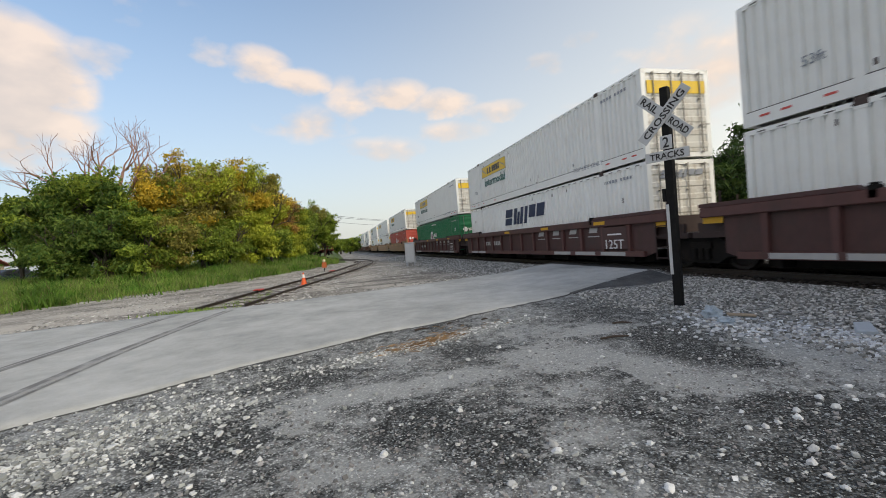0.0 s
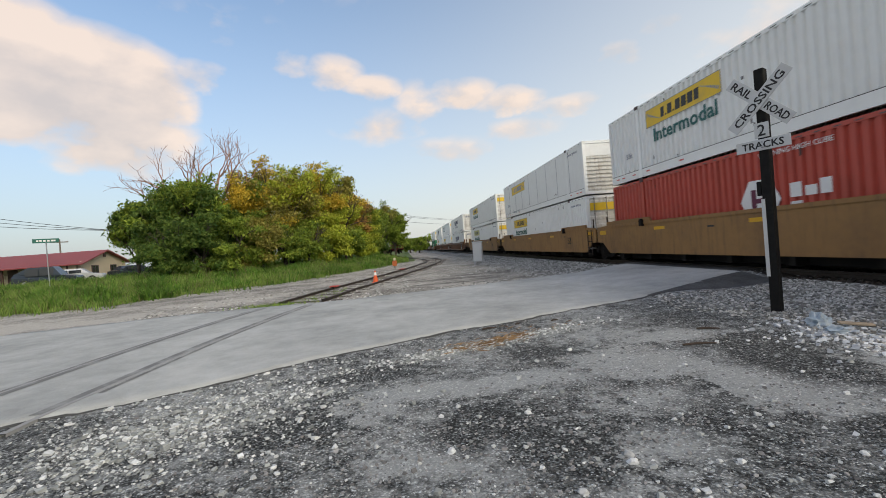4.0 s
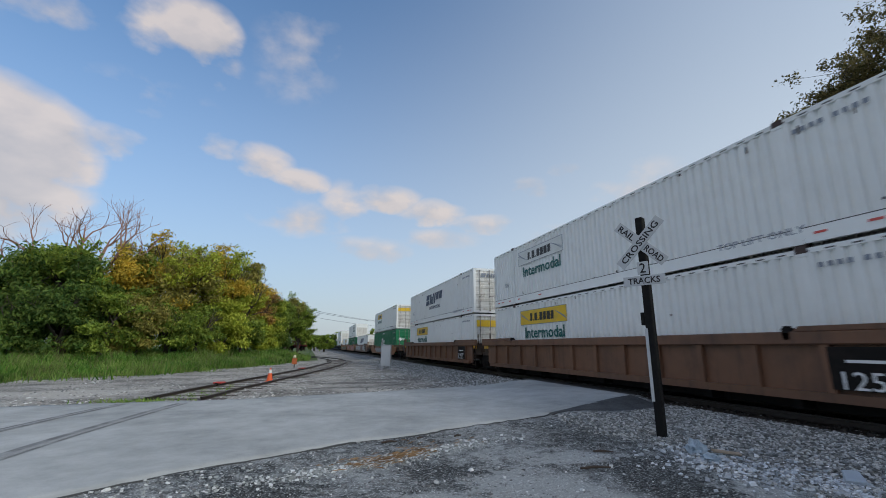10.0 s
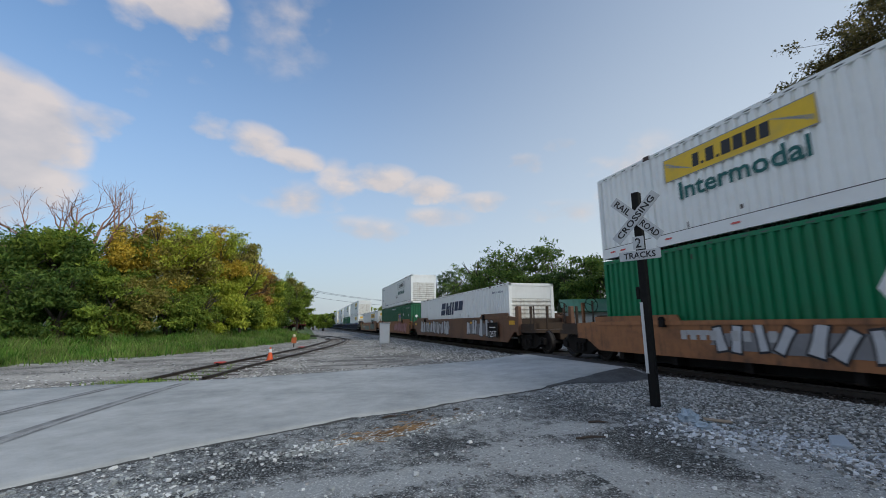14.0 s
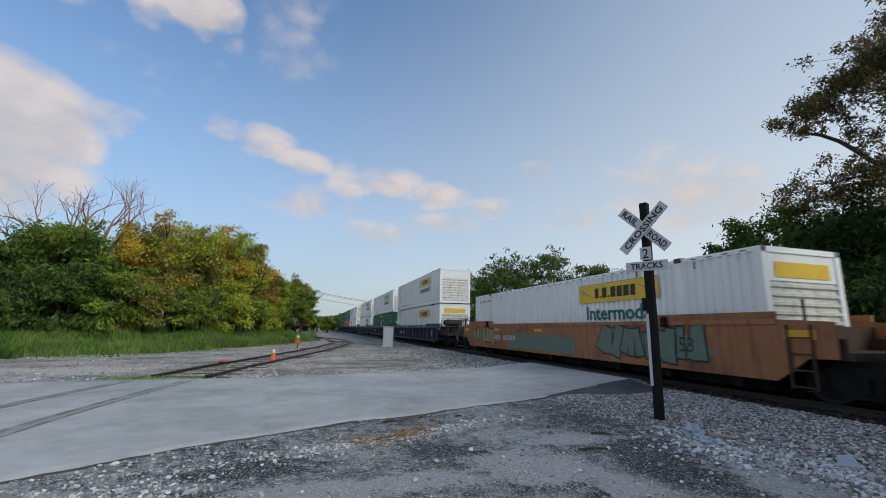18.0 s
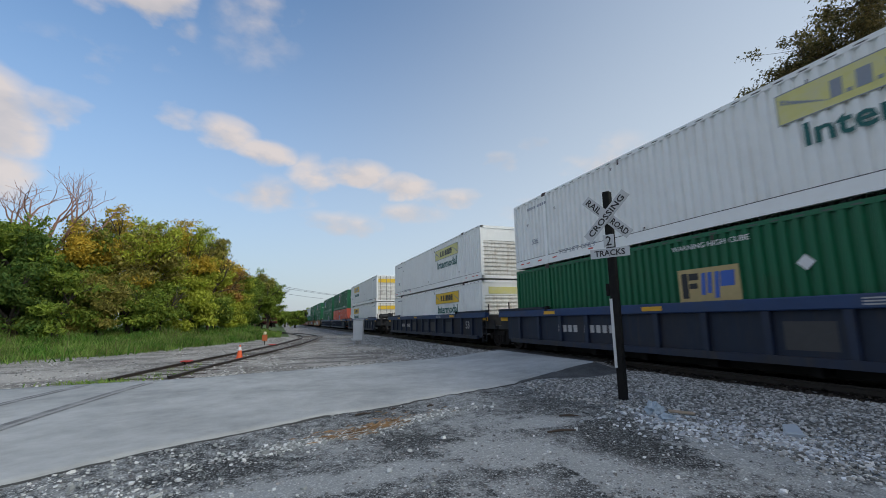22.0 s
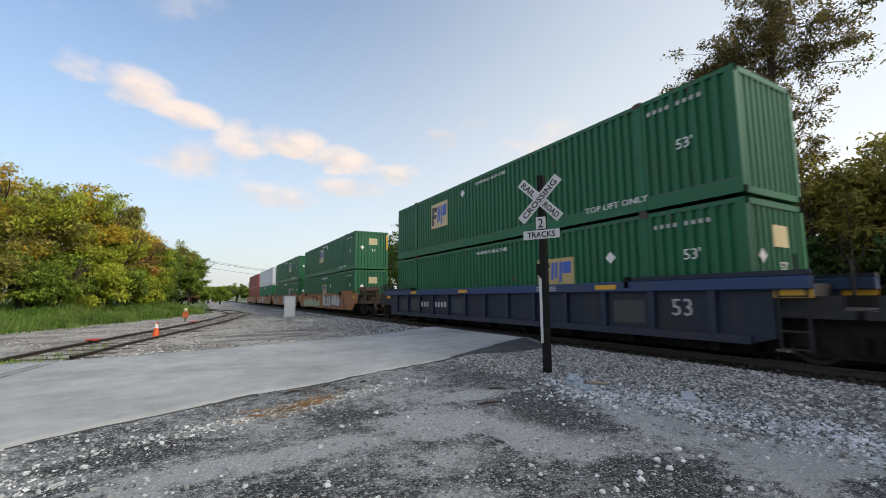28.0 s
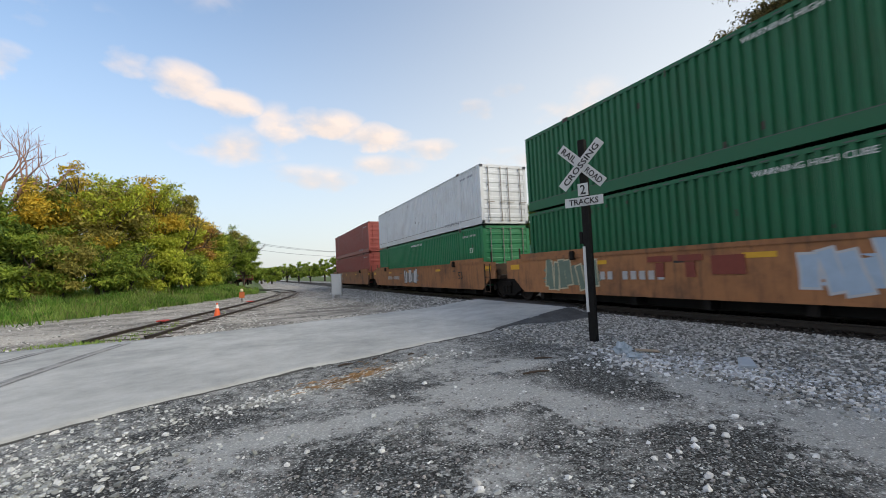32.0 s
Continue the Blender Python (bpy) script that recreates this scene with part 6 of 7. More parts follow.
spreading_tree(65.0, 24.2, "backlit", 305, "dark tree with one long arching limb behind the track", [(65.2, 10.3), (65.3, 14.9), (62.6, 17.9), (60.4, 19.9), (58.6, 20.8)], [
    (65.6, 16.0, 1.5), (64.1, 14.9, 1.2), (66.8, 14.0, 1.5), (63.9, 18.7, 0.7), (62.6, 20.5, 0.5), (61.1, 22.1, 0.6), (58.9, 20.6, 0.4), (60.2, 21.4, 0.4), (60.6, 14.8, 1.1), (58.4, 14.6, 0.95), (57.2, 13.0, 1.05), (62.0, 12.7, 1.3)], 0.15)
for i, (a, d, h, r) in enumerate(((-0.6, 135, 5.0, 4), (0.6, 150, 5.5, 4.5), (1.8, 130, 4.6, 3.6), (1.0, 240, 7.5, 6), (2.6, 210, 7.0, 5), (3.6, 165, 6.6, 4.2), (5.0, 160, 6.8, 4.2), (6.4, 150, 6.4, 4), (8.2, 140, 6.6, 4), (10.5, 125, 7.5, 4))):
    bushy_tree("tree", *polar(a, d), h, r, "mid", 260 + i, "distant green tree beyond the bend", count=1800, size=0.46)

# bare dead tree standing in the row
rnd = random.Random(7)
dx, dy = polar(-23.6, 40.0)
dead = tagged(new("dead_tree"), "leafless dead tree with bare branches above the shrubs", "tree")
dead.location = (dx, dy, ground_z(dx, dy) - 0.05)
bm = bmesh.new()
tips = []
for lean, side, length in ((-1.5, 0.1, 2.5), (-1.05, -0.1, 2.6), (-0.6, 0.15, 2.3), (-0.2, -0.1, 2.7), (0.2, 0.1, 2.8), (0.55, 0.0, 2.9), (0.85, 0.1, 2.5)):
    foot = Vector((lean * 1.7, side, 5.7))
    tube(bm, (lean * 0.4, 0, 0), foot, 0.17, 0.12, n=7, caps=False)
    grow_limbs(bm, foot, (lean * 1.1, side, 1.0), length * 0.86, 0.145, 3, rnd, tips, bend=0.30, fork=(2, 3), up=0.10, sides=6)
part("trunk", bm, DEADWOOD, dead)
creeper = np.random.default_rng(8)
stalk = [(-0.55 + 0.1 * creeper.normal(), 0.1 * creeper.normal(), 5.2 + 2.6 * creeper.random()) for k in range(60)]
part("vine", leaf_mesh("vine", np.array(stalk), 0.13, 14, 0.12, LEAVES["mid"], creeper), None, dead, "green vine climbing a dead trunk")

# grass verge
rng = np.random.default_rng(5)
STEMS = leaf_material("verge_grass", (0.105, 0.215, 0.03), (0.30, 0.40, 0.10), 0.4)
DRYSTEMS = leaf_material("seedy_verge_grass", (0.12, 0.14, 0.05), (0.26, 0.22, 0.11), 0.3)


def grass(name, spots, tall, wide, mat, label):
    p = np.asarray(spots, float)
    n = len(p)
    a = rng.uniform(0, 2 * np.pi, n)
    h = tall * rng.uniform(0.4, 1.35, n) * np.array([0.75 + 0.9 * noise.noise((q[0] * 0.45, q[1] * 0.45, 12.0)) + 0.5 * noise.noise((q[0] * 1.5, q[1] * 1.5, 3.0)) for q in spots]).clip(0.25, 1.8)
    side = np.stack([np.cos(a), np.sin(a), np.zeros(n)], 1) * (wide * rng.uniform(0.6, 1.3, n))[:, None]
    lean = np.stack([rng.normal(size=n) * 0.3, rng.normal(size=n) * 0.3, np.ones(n)], 1) * h[:, None]
    bend = np.stack([rng.normal(size=n) * 0.25, rng.normal(size=n) * 0.25, np.zeros(n)], 1) * h[:, None]
    v = np.stack([p - side, p + side, p + lean * 0.6 + side * 0.7, p + lean * 0.6 - side * 0.7, p + lean + bend], 1).reshape(-1, 3)
    i = np.arange(n) * 5
    quads = np.stack([i, i + 1, i + 2, i + 3], 1).tolist()
    tris = np.stack([i + 3, i + 2, i + 4], 1).tolist()
    me = bpy.data.meshes.new(name)
    me.from_pydata(v.tolist(), [], quads + tris)
    me.materials.append(mat)
    return tagged(new(name, me), label, "grass", kind="stuff")


spots, dry = [], []
while len(spots) < 80000:
    a = radians(rng.uniform(-48, 1))
    d = 15 + 48 * rng.random() ** 1.25
    x, y = d * math.sin(a), d * math.cos(a)
    e = y - grass_edge(x) + 2.4 * noise.noise((x * 0.4, y * 0.4, 1.0)) + 1.1 * noise.noise((x * 1.6, y * 1.6, 5.0))
    if (e > 0 or (e > -2.2 and rng.random() < 0.10)) and x < 0.2:
        (dry if rng.random() < 0.2 else spots).append((x, y, ground_z(x, y) - 0.02))
herbs = [q for q in spots if noise.noise((q[0] * 0.5, q[1] * 0.5, 30.0)) > 0.12]
spots = [q for q in spots if noise.noise((q[0] * 0.5, q[1] * 0.5, 30.0)) <= 0.12]
grass("grass", herbs, 0.60, 0.034, leaf_material("broad_weed_leaves", (0.06, 0.15, 0.02), (0.17, 0.29, 0.05), 0.4), "rank broad-leaved weeds on the verge")
grass("grass", spots, 0.50, 0.018, STEMS, "tall unmown green grass on the verge")
grass("grass", dry, 0.55, 0.012, DRYSTEMS, "seedy dry grass stems on the verge")
spots = []
for q, a in SIDE_LINE:
    if not on_road(q.x, q.y, -0.3) and 12 < q.y < 24:
        k = int(34 * max(0.05, 1 - abs(q.y - 15.2) / 5.0))
        for i in range(k):
            spots.append((q.x + rng.normal() * 0.45, q.y + rng.uniform(-0.3, 0.3), ground_z(q.x, q.y) - 0.01))
for i in range(260):
    x, y = -4.6 + rng.normal() * 0.6, 14.5 + rng.normal() * 0.25
    spots.append((x, y, ground_z(x, y) - 0.01))
grass("weeds", spots, 0.09, 0.018, STEMS, "low green weeds growing between the siding rails")

# ---- crossing sign ----
CREOSOTE = material("black_creosoted_timber", (0.012, 0.012, 0.012), rough=0.75, grain=0.4, grain_scale=7, dirt=(0.03, 0.032, 0.024), dirt_amount=0.5, dirt_scale=2.5, bump=0.5, bump_scale=22, spec=0.15)
SIGN_WHITE = material("white_sign_sheeting", (0.56, 0.575, 0.58), rough=0.35, grain=0.05, grain_scale=6, dirt=(0.45, 0.44, 0.40), dirt_amount=0.4, dirt_scale=3)
SIGN_BLACK = material("black_sign_ink", (0.012, 0.012, 0.013), rough=0.45)
PX, PY = 6.03, 6.54
PZ = ground_z(PX, PY)
sign = tagged(new("crossing_sign"), "black timber post with white crossbuck railroad crossing sign", "sign")
sign.matrix_basis = pose(PX, PY, PZ - 0.02, 0, 0, -64)
bm = boxes((-0.072, 0.072, 0.012, 0.155, -0.3, 4.08))
bevelled(bm, 0.012)
part("post", bm, CREOSOTE, sign)
part("reflective_strip", boxes((-0.082, -0.030, -0.002, 0.011, 0.62, 1.92)), SIGN_WHITE, sign, "white reflective strip")
FACE = Matrix(((1, 0, 0, 0), (0, 0, -1, 0), (0, 1, 0, 0), (0, 0, 0, 1)))


def blade(name, w, h, thick, at, tilt, words, size, parent, front):
    bm = boxes((-w / 2, w / 2, -h / 2, h / 2, 0, thick))
    b = part(name, bevelled(bm, 0.004), SIGN_WHITE, parent, m=Matrix.Translation((at[0], -front, at[1])) @ FACE @ pose(0, 0, 0, 0, 0, tilt))
    for text, x, width in words:
        part("lettering", lettering(text, size, SIGN_BLACK, width, 0.003), None, b, m=pose(x, 0, thick + 0.002))
    return b


blade("crossbuck_blade", 1.18, 0.20, 0.018, (0, 3.55), -45, (("RAIL", -0.34, 0.37), ("ROAD", 0.34, 0.41)), 0.125, sign, 0.004)
blade("crossbuck_blade", 1.18, 0.20, 0.018, (0, 3.55), 45, (("CROSSING", 0, 1.0),), 0.125, sign, 0.03)
blade("track_count_plate", 0.21, 0.25, 0.012, (0.0, 3.06), 0, (("2", 0, 0.11),), 0.19, sign, 0.004)
blade("track_count_plate", 0.78, 0.185, 0.012, (0.0, 2.82), 0, (("TRACKS", 0, 0.60),), 0.12, sign, 0.004)
bm = boxes((-0.15, -0.079, 0.03, 0.14, 1.98, 2.22))
part("junction_box", bevelled(bm, 0.01), CREOSOTE, sign, "small dark metal box")
bm = bmesh.new()
for z in (2.78, 2.86, 3.05, 3.55):
    tube(bm, (0, -0.05, z), (0, -0.02, z), 0.014, n=8)
part("bolts", bm, GALV, sign)

def prism_x(outline, x0, x1):
    """A flat outline in y and z, given thickness along x."""
    return plate_yz(outline, x0, x1)


# ---- cones, signal case and the things on the siding ----
ORANGE = material("orange_cone_plastic", (0.75, 0.11, 0.02), rough=0.45, grain=0.1, grain_scale=10, dirt=(0.35, 0.10, 0.05), dirt_amount=0.4, dirt_scale=6)
CONE_WHITE = material("white_cone_band", (0.72, 0.70, 0.68), rough=0.4, grain=0.06)
RED_PAINT = material("faded_red_paint", (0.42, 0.05, 0.035), rough=0.55, grain=0.2, grain_scale=8)
CASE = material("silver_signal_case", (0.46, 0.48, 0.50), rough=0.45, metal=0.2, grain=0.08, grain_scale=4, dirt=(0.35, 0.36, 0.38), dirt_amount=0.5, dirt_scale=2)


def traffic_cone(x, y, h):
    c = tagged(new("traffic_cone"), "orange plastic traffic cone with a white band on the gravel", "traffic cone", "cones along the siding")
    c.location = (x, y, ground_z(x, y) + 0.005)
    part("base", bevelled(boxes((-0.18, 0.18, -0.18, 0.18, 0, 0.035)), 0.012), ORANGE, c)
    bm = bmesh.new()
    tube(bm, (0, 0, 0.035), (0, 0, h), 0.135, 0.03, n=16)
    part("cone_body", bm, ORANGE, c, smooth=False)
    bm = bmesh.new()
    k = lambda z: 0.135 + (0.03 - 0.135) * (z - 0.035) / (h - 0.035)
    tube(bm, (0, 0, h * 0.62), (0, 0, h * 0.88), k(h * 0.62) + 0.003, k(h * 0.88) + 0.003, n=16, caps=False)
    part("reflective_band", bm, CONE_WHITE, c)
    return c


traffic_cone(-1.58, 20.9, 0.60)
m2 = tagged(new("marker_post"), "dull orange marker board with a pale cap on a thin post", "marker")
m2.location = (-0.95, 33.2, ground_z(-0.95, 33.2))
part("post", boxes((-0.03, 0.03, -0.03, 0.03, -0.2, 0.55)), DARKSTEEL, m2)
part("board", bevelled(boxes((-0.17, 0.17, -0.05, -0.025, 0.30, 0.72)), 0.008), material("dull_orange_board", (0.40, 0.10, 0.025), rough=0.6, grain=0.2, grain_scale=12), m2)
bm = bmesh.new()
bmesh.ops.create_uvsphere(bm, u_segments=14, v_segments=8, radius=0.11, matrix=pose(0, -0.03, 0.82) @ Matrix.Diagonal((1, 1, 1.15, 1)))
part("cap", bm, material("pale_yellow_cap", (0.62, 0.56, 0.36), rough=0.5, grain=0.1), m2, smooth=True)

case = tagged(new("signal_case"), "silver metal signal cabinet on short legs beside the track", "cabinet")
case.matrix_basis = pose(5.15, 30.2, ground_z(5.15, 30.2), 0, 0, -18)
part("body", bevelled(boxes((-0.33, 0.33, -0.26, 0.26, 0.24, 1.62)), 0.02), CASE, case)
part("roof", bevelled(boxes((-0.37, 0.37, -0.31, 0.31, 1.62, 1.68)), 0.015), CASE, case)
part("door", boxes((-0.29, 0.29, -0.275, -0.262, 0.32, 1.54)), CASE, case)
part("handle", boxes((0.2, 0.23, -0.30, -0.275, 0.85, 1.05)), GALV, case)
for sx in (-0.27, 0.27):
    for sy in (-0.2, 0.2):
        part("leg", boxes((sx - 0.03, sx + 0.03, sy - 0.03, sy + 0.03, -0.1, 0.24)), GALV, case)

derail = tagged(new("derail"), "small red steel derail clamped on the siding rail", "derail")
derail.matrix_basis = pose(-3.3, 19.3, ground_z(-3.3, 19.3) + 0.10, 0, 0, -12)
bm = boxes((-0.16, 0.16, -0.22, 0.22, 0, 0.06))
part("wedge", bevelled(bm, 0.02), RED_PAINT, derail)
part("clamp", boxes((-0.05, 0.05, -0.3, -0.22, -0.06, 0.03)), DARKSTEEL, derail)
derail2 = copy_thing(derail, pose(-0.4, 30.6, ground_z(-0.4, 30.6) + 0.10, 0, 0, -20))

# red flat cars parked on the siding
FLAT_RED = material("dull_red_flat_car_paint", (0.16, 0.035, 0.028), rough=0.7, grain=0.25, grain_scale=4, dirt=(0.07, 0.04, 0.03), dirt_amount=0.6, dirt_scale=1)


def flat_car(i0):
    q, a = SIDE_LINE[i0]
    f = tagged(new("flat_car"), "dull red work flat car parked on the siding", "rail car", "flat cars on the siding")
    f.matrix_basis = pose(q.x, q.y, ground_z(q.x, q.y) - 0.08, 0, 0, math.degrees(a))
    part("deck", boxes((-1.4, 1.4, -5.0, 5.0, 0.98, 1.16), (-1.45, -1.35, -5.0, 5.0, 0.80, 1.2), (1.35, 1.45, -5.0, 5.0, 0.80, 1.2)), FLAT_RED, f)
    part("centre_sill", boxes((-0.3, 0.3, -5.2, 5.2, 0.65, 0.98)), FLAT_RED, f)
    bm = bmesh.new()
    for x in (-1.3, -0.45, 0.45, 1.3):
        box(bm, x - 0.05, x + 0.05, -4.98, -4.88, 1.16, 1.75)
    box(bm, -1.35, 1.35, -4.97, -4.90, 1.62, 1.75)
    part("end_rack", bm, FLAT_RED, f)
    for y in (-3.4, 3.4):
        t = part("truck", shared(("truck", "bolster"), None, DARKSTEEL), None, f, m=pose(0, y, 0.10))
        for sx in (-1, 1):
            part("side_frame", shared("side_frame", side_frame, DARKSTEEL), None, t, m=pose(sx * 1.02, 0, 0, 0, 0, 0 if sx < 0 else 180))
            for sy in (-0.9, 0.9):
                part("wheel", shared("wheel", wheel, WHEEL_STEEL), None, t, m=pose(sx * 0.79, sy, 0.49, 0, 0, 0 if sx < 0 else 180))
    return f


k0 = min(range(len(SIDE_LINE)), key=lambda i: abs(SIDE_LINE[i][0].y - 80))
flat_car(k0)
flat_car(min(k0 + 23, len(SIDE_LINE) - 12))

# ---- house, cars and street furniture beyond the verge ----
BEIGE = material("beige_siding", (0.50, 0.42, 0.30), rough=0.8, grain=0.08, grain_scale=2, dirt=(0.36, 0.29, 0.2), dirt_amount=0.4, dirt_scale=0.6)
ROOF_RED = material("dark_red_metal_roof", (0.27, 0.055, 0.05), rough=0.5, grain=0.12, grain_scale=2, dirt=(0.18, 0.05, 0.05), dirt_amount=0.5, dirt_scale=0.5)
TRIM_DARK = material("dark_brown_trim", (0.07, 0.035, 0.028), rough=0.6, grain=0.1)
GLASS = material("dark_window_glass", (0.03, 0.035, 0.04), rough=0.08, spec=0.8)
hx, hy = polar(-33.6, 62)
house = tagged(new("house"), "low beige house with a dark red metal roof behind the verge", "house")
house.matrix_basis = pose(hx, hy, ground_z(hx, hy) - 0.1, 0, 0, 6)
HW, HL, EAVE, RIDGE = 4.3, 26.0, 2.25, 3.55
bm = bmesh.new()
pts = [(-HW, 0), (HW, 0), (HW, EAVE), (0, RIDGE - 0.1), (-HW, EAVE)]
a = [bm.verts.new((0, y, z)) for y, z in pts]
b = [bm.verts.new((-0.2, y, z)) for y, z in pts]
bm.faces.new(a)
bm.faces.new(b[::-1])
for i in range(5):
    bm.faces.new((a[(i + 1) % 5], a[i], b[i], b[(i + 1) % 5]))
part("gable_wall", bm, BEIGE, house)
part("wall", boxes((-HL, -0.2, -HW + 1.6, -HW + 1.8, 0, EAVE)), BEIGE, house, "shaded wall under the porch roof")
part("wall", boxes((-HL, -0.2, HW - 0.2, HW, 0, EAVE)), BEIGE, house)
for s in (-1, 1):
    bm = bmesh.new()
    n = 40
    y1, z1 = s * (HW + 0.55), EAVE - 0.18
    vs = [bm.verts.new(v) for v in ((0.5, 0, RIDGE), (-HL, 0, RIDGE), (-HL, y1, z1), (0.5, y1, z1), (0.5, 0, RIDGE - 0.1), (-HL, 0, RIDGE - 0.1), (-HL, y1, z1 - 0.1), (0.5, y1, z1 - 0.1))]
    for f in ((0, 1, 2, 3), (7, 6, 5, 4), (0, 3, 7, 4), (1, 5, 6, 2), (3, 2, 6, 7)):
        bm.faces.new([vs[i] for i in f])
    for k in range(n):
        x = 0.4 - k * HL / n
        m = Matrix.Translation((x, 0, 0))
        q = [bm.verts.new(v) for v in ((x - 0.03, 0, RIDGE + 0.03), (x + 0.03, 0, RIDGE + 0.03), (x + 0.03, y1, z1 + 0.03), (x - 0.03, y1, z1 + 0.03))]
        bm.faces.new(q)
    part("roof", bm, ROOF_RED, house)
for y in (-1.9, 1.6):
    w = part("window", boxes((0.0, 0.05, y - 0.62, y + 0.62, 0.95, 1.85)), TRIM_DARK, house)
    for k in (-0.28, 0.28):
        part("pane", boxes((0.052, 0.06, y + k - 0.24, y + k + 0.24, 1.02, 1.78)), GLASS, w)
part("vent", boxes((0.0, 0.06, -0.2, 0.2, 2.75, 3.15)), TRIM_DARK, house)
for x in (-1.2, -4.0, -7.0, -10.0, -13.5, -17):
    part("porch_post", boxes((x - 0.08, x + 0.08, -HW - 0.1, -HW + 0.06, 0, EAVE - 0.1)), TRIM_DARK, house)
part("porch_panel", boxes((-2.6, -0.4, -HW - 0.02, -HW + 0.06, 0.0, EAVE - 0.15)), BEIGE, house)
for x in (-5.5, -9.0, -12.5):
    part("window", boxes((x - 0.7, x + 0.7, -HW + 1.55, -HW + 1.6, 0.8, 1.8)), GLASS, house)
    part("door", boxes((x - 2.1, x - 1.2, -HW + 1.55, -HW + 1.6, 0.0, 1.95)), TRIM_DARK, house)

TYRE = material("tyre_rubber", (0.02, 0.02, 0.02), rough=0.85)


def parked_car(x, y, turn, color, tall, label):
    paint_m = material("car_paint_" + label.split()[0], color, rough=0.25, metal=0.2, grain=0.03)
    c = tagged(new("parked_car"), label, "car")
    c.matrix_basis = pose(x, y, ground_z(x, y) + 0.02, 0, 0, turn)
    h = 1.75 if tall else 1.42
    prof = [(-2.3, 0.32), (2.3, 0.32), (2.32, 0.62), (2.2, 0.78), (1.2, 0.92), (0.55, h), (-1.2, h), (-1.9 if not tall else -2.15, 1.0 if not tall else h - 0.5), (-2.3, 0.9)]
    bm = bmesh.new()
    rings = [[bm.verts.new((a, s * (0.88 if b < 1.0 else 0.66), b)) for a, b in prof] for s in (-1, 1)]
    bm.faces.new(rings[0])
    bm.faces.new(rings[1][::-1])
    for i in range(9):
        j = (i + 1) % 9
        bm.faces.new((rings[0][j], rings[0][i], rings[1][i], rings[1][j]))
    part("body", bm, paint_m, c)
    for s in (-1, 1):
        for x0, x1 in ((-1.35, -0.45), (-0.35, 0.6)):
            part("window", boxes((x0, x1, *sorted((s * 0.80, s * 0.84)), 0.98, h - 0.14)), GLASS, c)
        for wx in (-1.4, 1.4):
            bm = bmesh.new()
            tube(bm, (wx, s * 0.70, 0.33), (wx, s * 0.92, 0.33), 0.33, n=14)
            w = part("wheel", bm, TYRE, c)
            bm = bmesh.new()
            tube(bm, (wx, s * 0.91, 0.33), (wx, s * 0.935, 0.33), 0.2, n=12)
            part("rim", bm, GALV, w)
    return c


parked_car(*polar(-38.0, 53), 18, (0.035, 0.045, 0.055), True, "dark blue pickup parked beside the house")
parked_car(*polar(-36.0, 56), 25, (0.55, 0.57, 0.60), False, "silver sedan parked beside the house")
parked_car(*polar(-31.2, 60), 70, (0.03, 0.035, 0.04), False, "dark sedan parked beside the house")

GREEN_SIGN = material("green_street_sign", (0.01, 0.12, 0.09), rough=0.4)
sx, sy = polar(-38.0, 36)
st = tagged(new("street_sign"), "green street name sign on a thin metal post", "sign")
st.matrix_basis = pose(sx, sy, ground_z(sx, sy), 0, 0, 30)
bm = bmesh.new()
tube(bm, (0, 0, -0.2), (0, 0, 3.0), 0.03, n=8)
part("post", bm, GALV, st)
nb = part("name_plate", bevelled(boxes((-0.62, 0.62, -0.012, 0.012, 2.98, 3.24)), 0.006), GREEN_SIGN, st)
part("lettering_bars", slant_blocks(0.9, 0.1, [(0, 0.12, 0, 1), (0.16, 0.3, 0, 1), (0.36, 0.5, 0, 1), (0.56, 0.7, 0, 1), (0.76, 1, 0, 1)], 0), WHITE_INK, nb, m=Matrix.Translation((0, -0.014, 3.11)) @ FACE)

WOOD_POLE = material("grey_pole_timber", (0.16, 0.13, 0.11), rough=0.85, grain=0.3, grain_scale=6)
CABLE = material("black_cable", (0.02, 0.02, 0.022), rough=0.6)


def utility_pole(x, y, h, turn, label):
    u = tagged(new("utility_pole"), label, "utility pole", "utility poles")
    u.matrix_basis = pose(x, y, ground_z(x, y) - 0.2, 0, 0, turn)
    bm = bmesh.new()
    tube(bm, (0, 0, 0), (0, 0, h), 0.15, 0.10, n=10)
    part("post", bm, WOOD_POLE, u)
    part("crossarm", boxes((-1.1, 1.1, -0.07, 0.07, h - 0.55, h - 0.40)), WOOD_POLE, u)
    for k in (-0.95, -0.4, 0.4, 0.95):
        bm = bmesh.new()
        tube(bm, (k, 0, h - 0.40), (k, 0, h - 0.26), 0.04, n=8)
        part("insulator", bm, CASE, u)
    return u


def cable(a, b, sag, r=0.022):
    cu = bmesh.new()
    a, b = Vector(a), Vector(b)
    side = (b - a).cross(Vector((0, 0, 1))).normalized()
    prev = None
    for i in range(17):
        t = i / 16
        p = a.lerp(b, t) - Vector((0, 0, sag * 4 * t * (1 - t)))
        ring = [cu.verts.new(p + side * (r * math.cos(k * math.tau / 5)) + Vector((0, 0, r * math.sin(k * math.tau / 5)))) for k in range(5)]
        if prev:
            for k in range(5):
                cu.faces.new((prev[k], prev[(k + 1) % 5], ring[(k + 1) % 5], ring[k]))
        prev = ring
    return tagged(new("overhead_cable", mesh_of("overhead_cable", cu, CABLE)), "thin black overhead cable", "cable", "overhead cables")


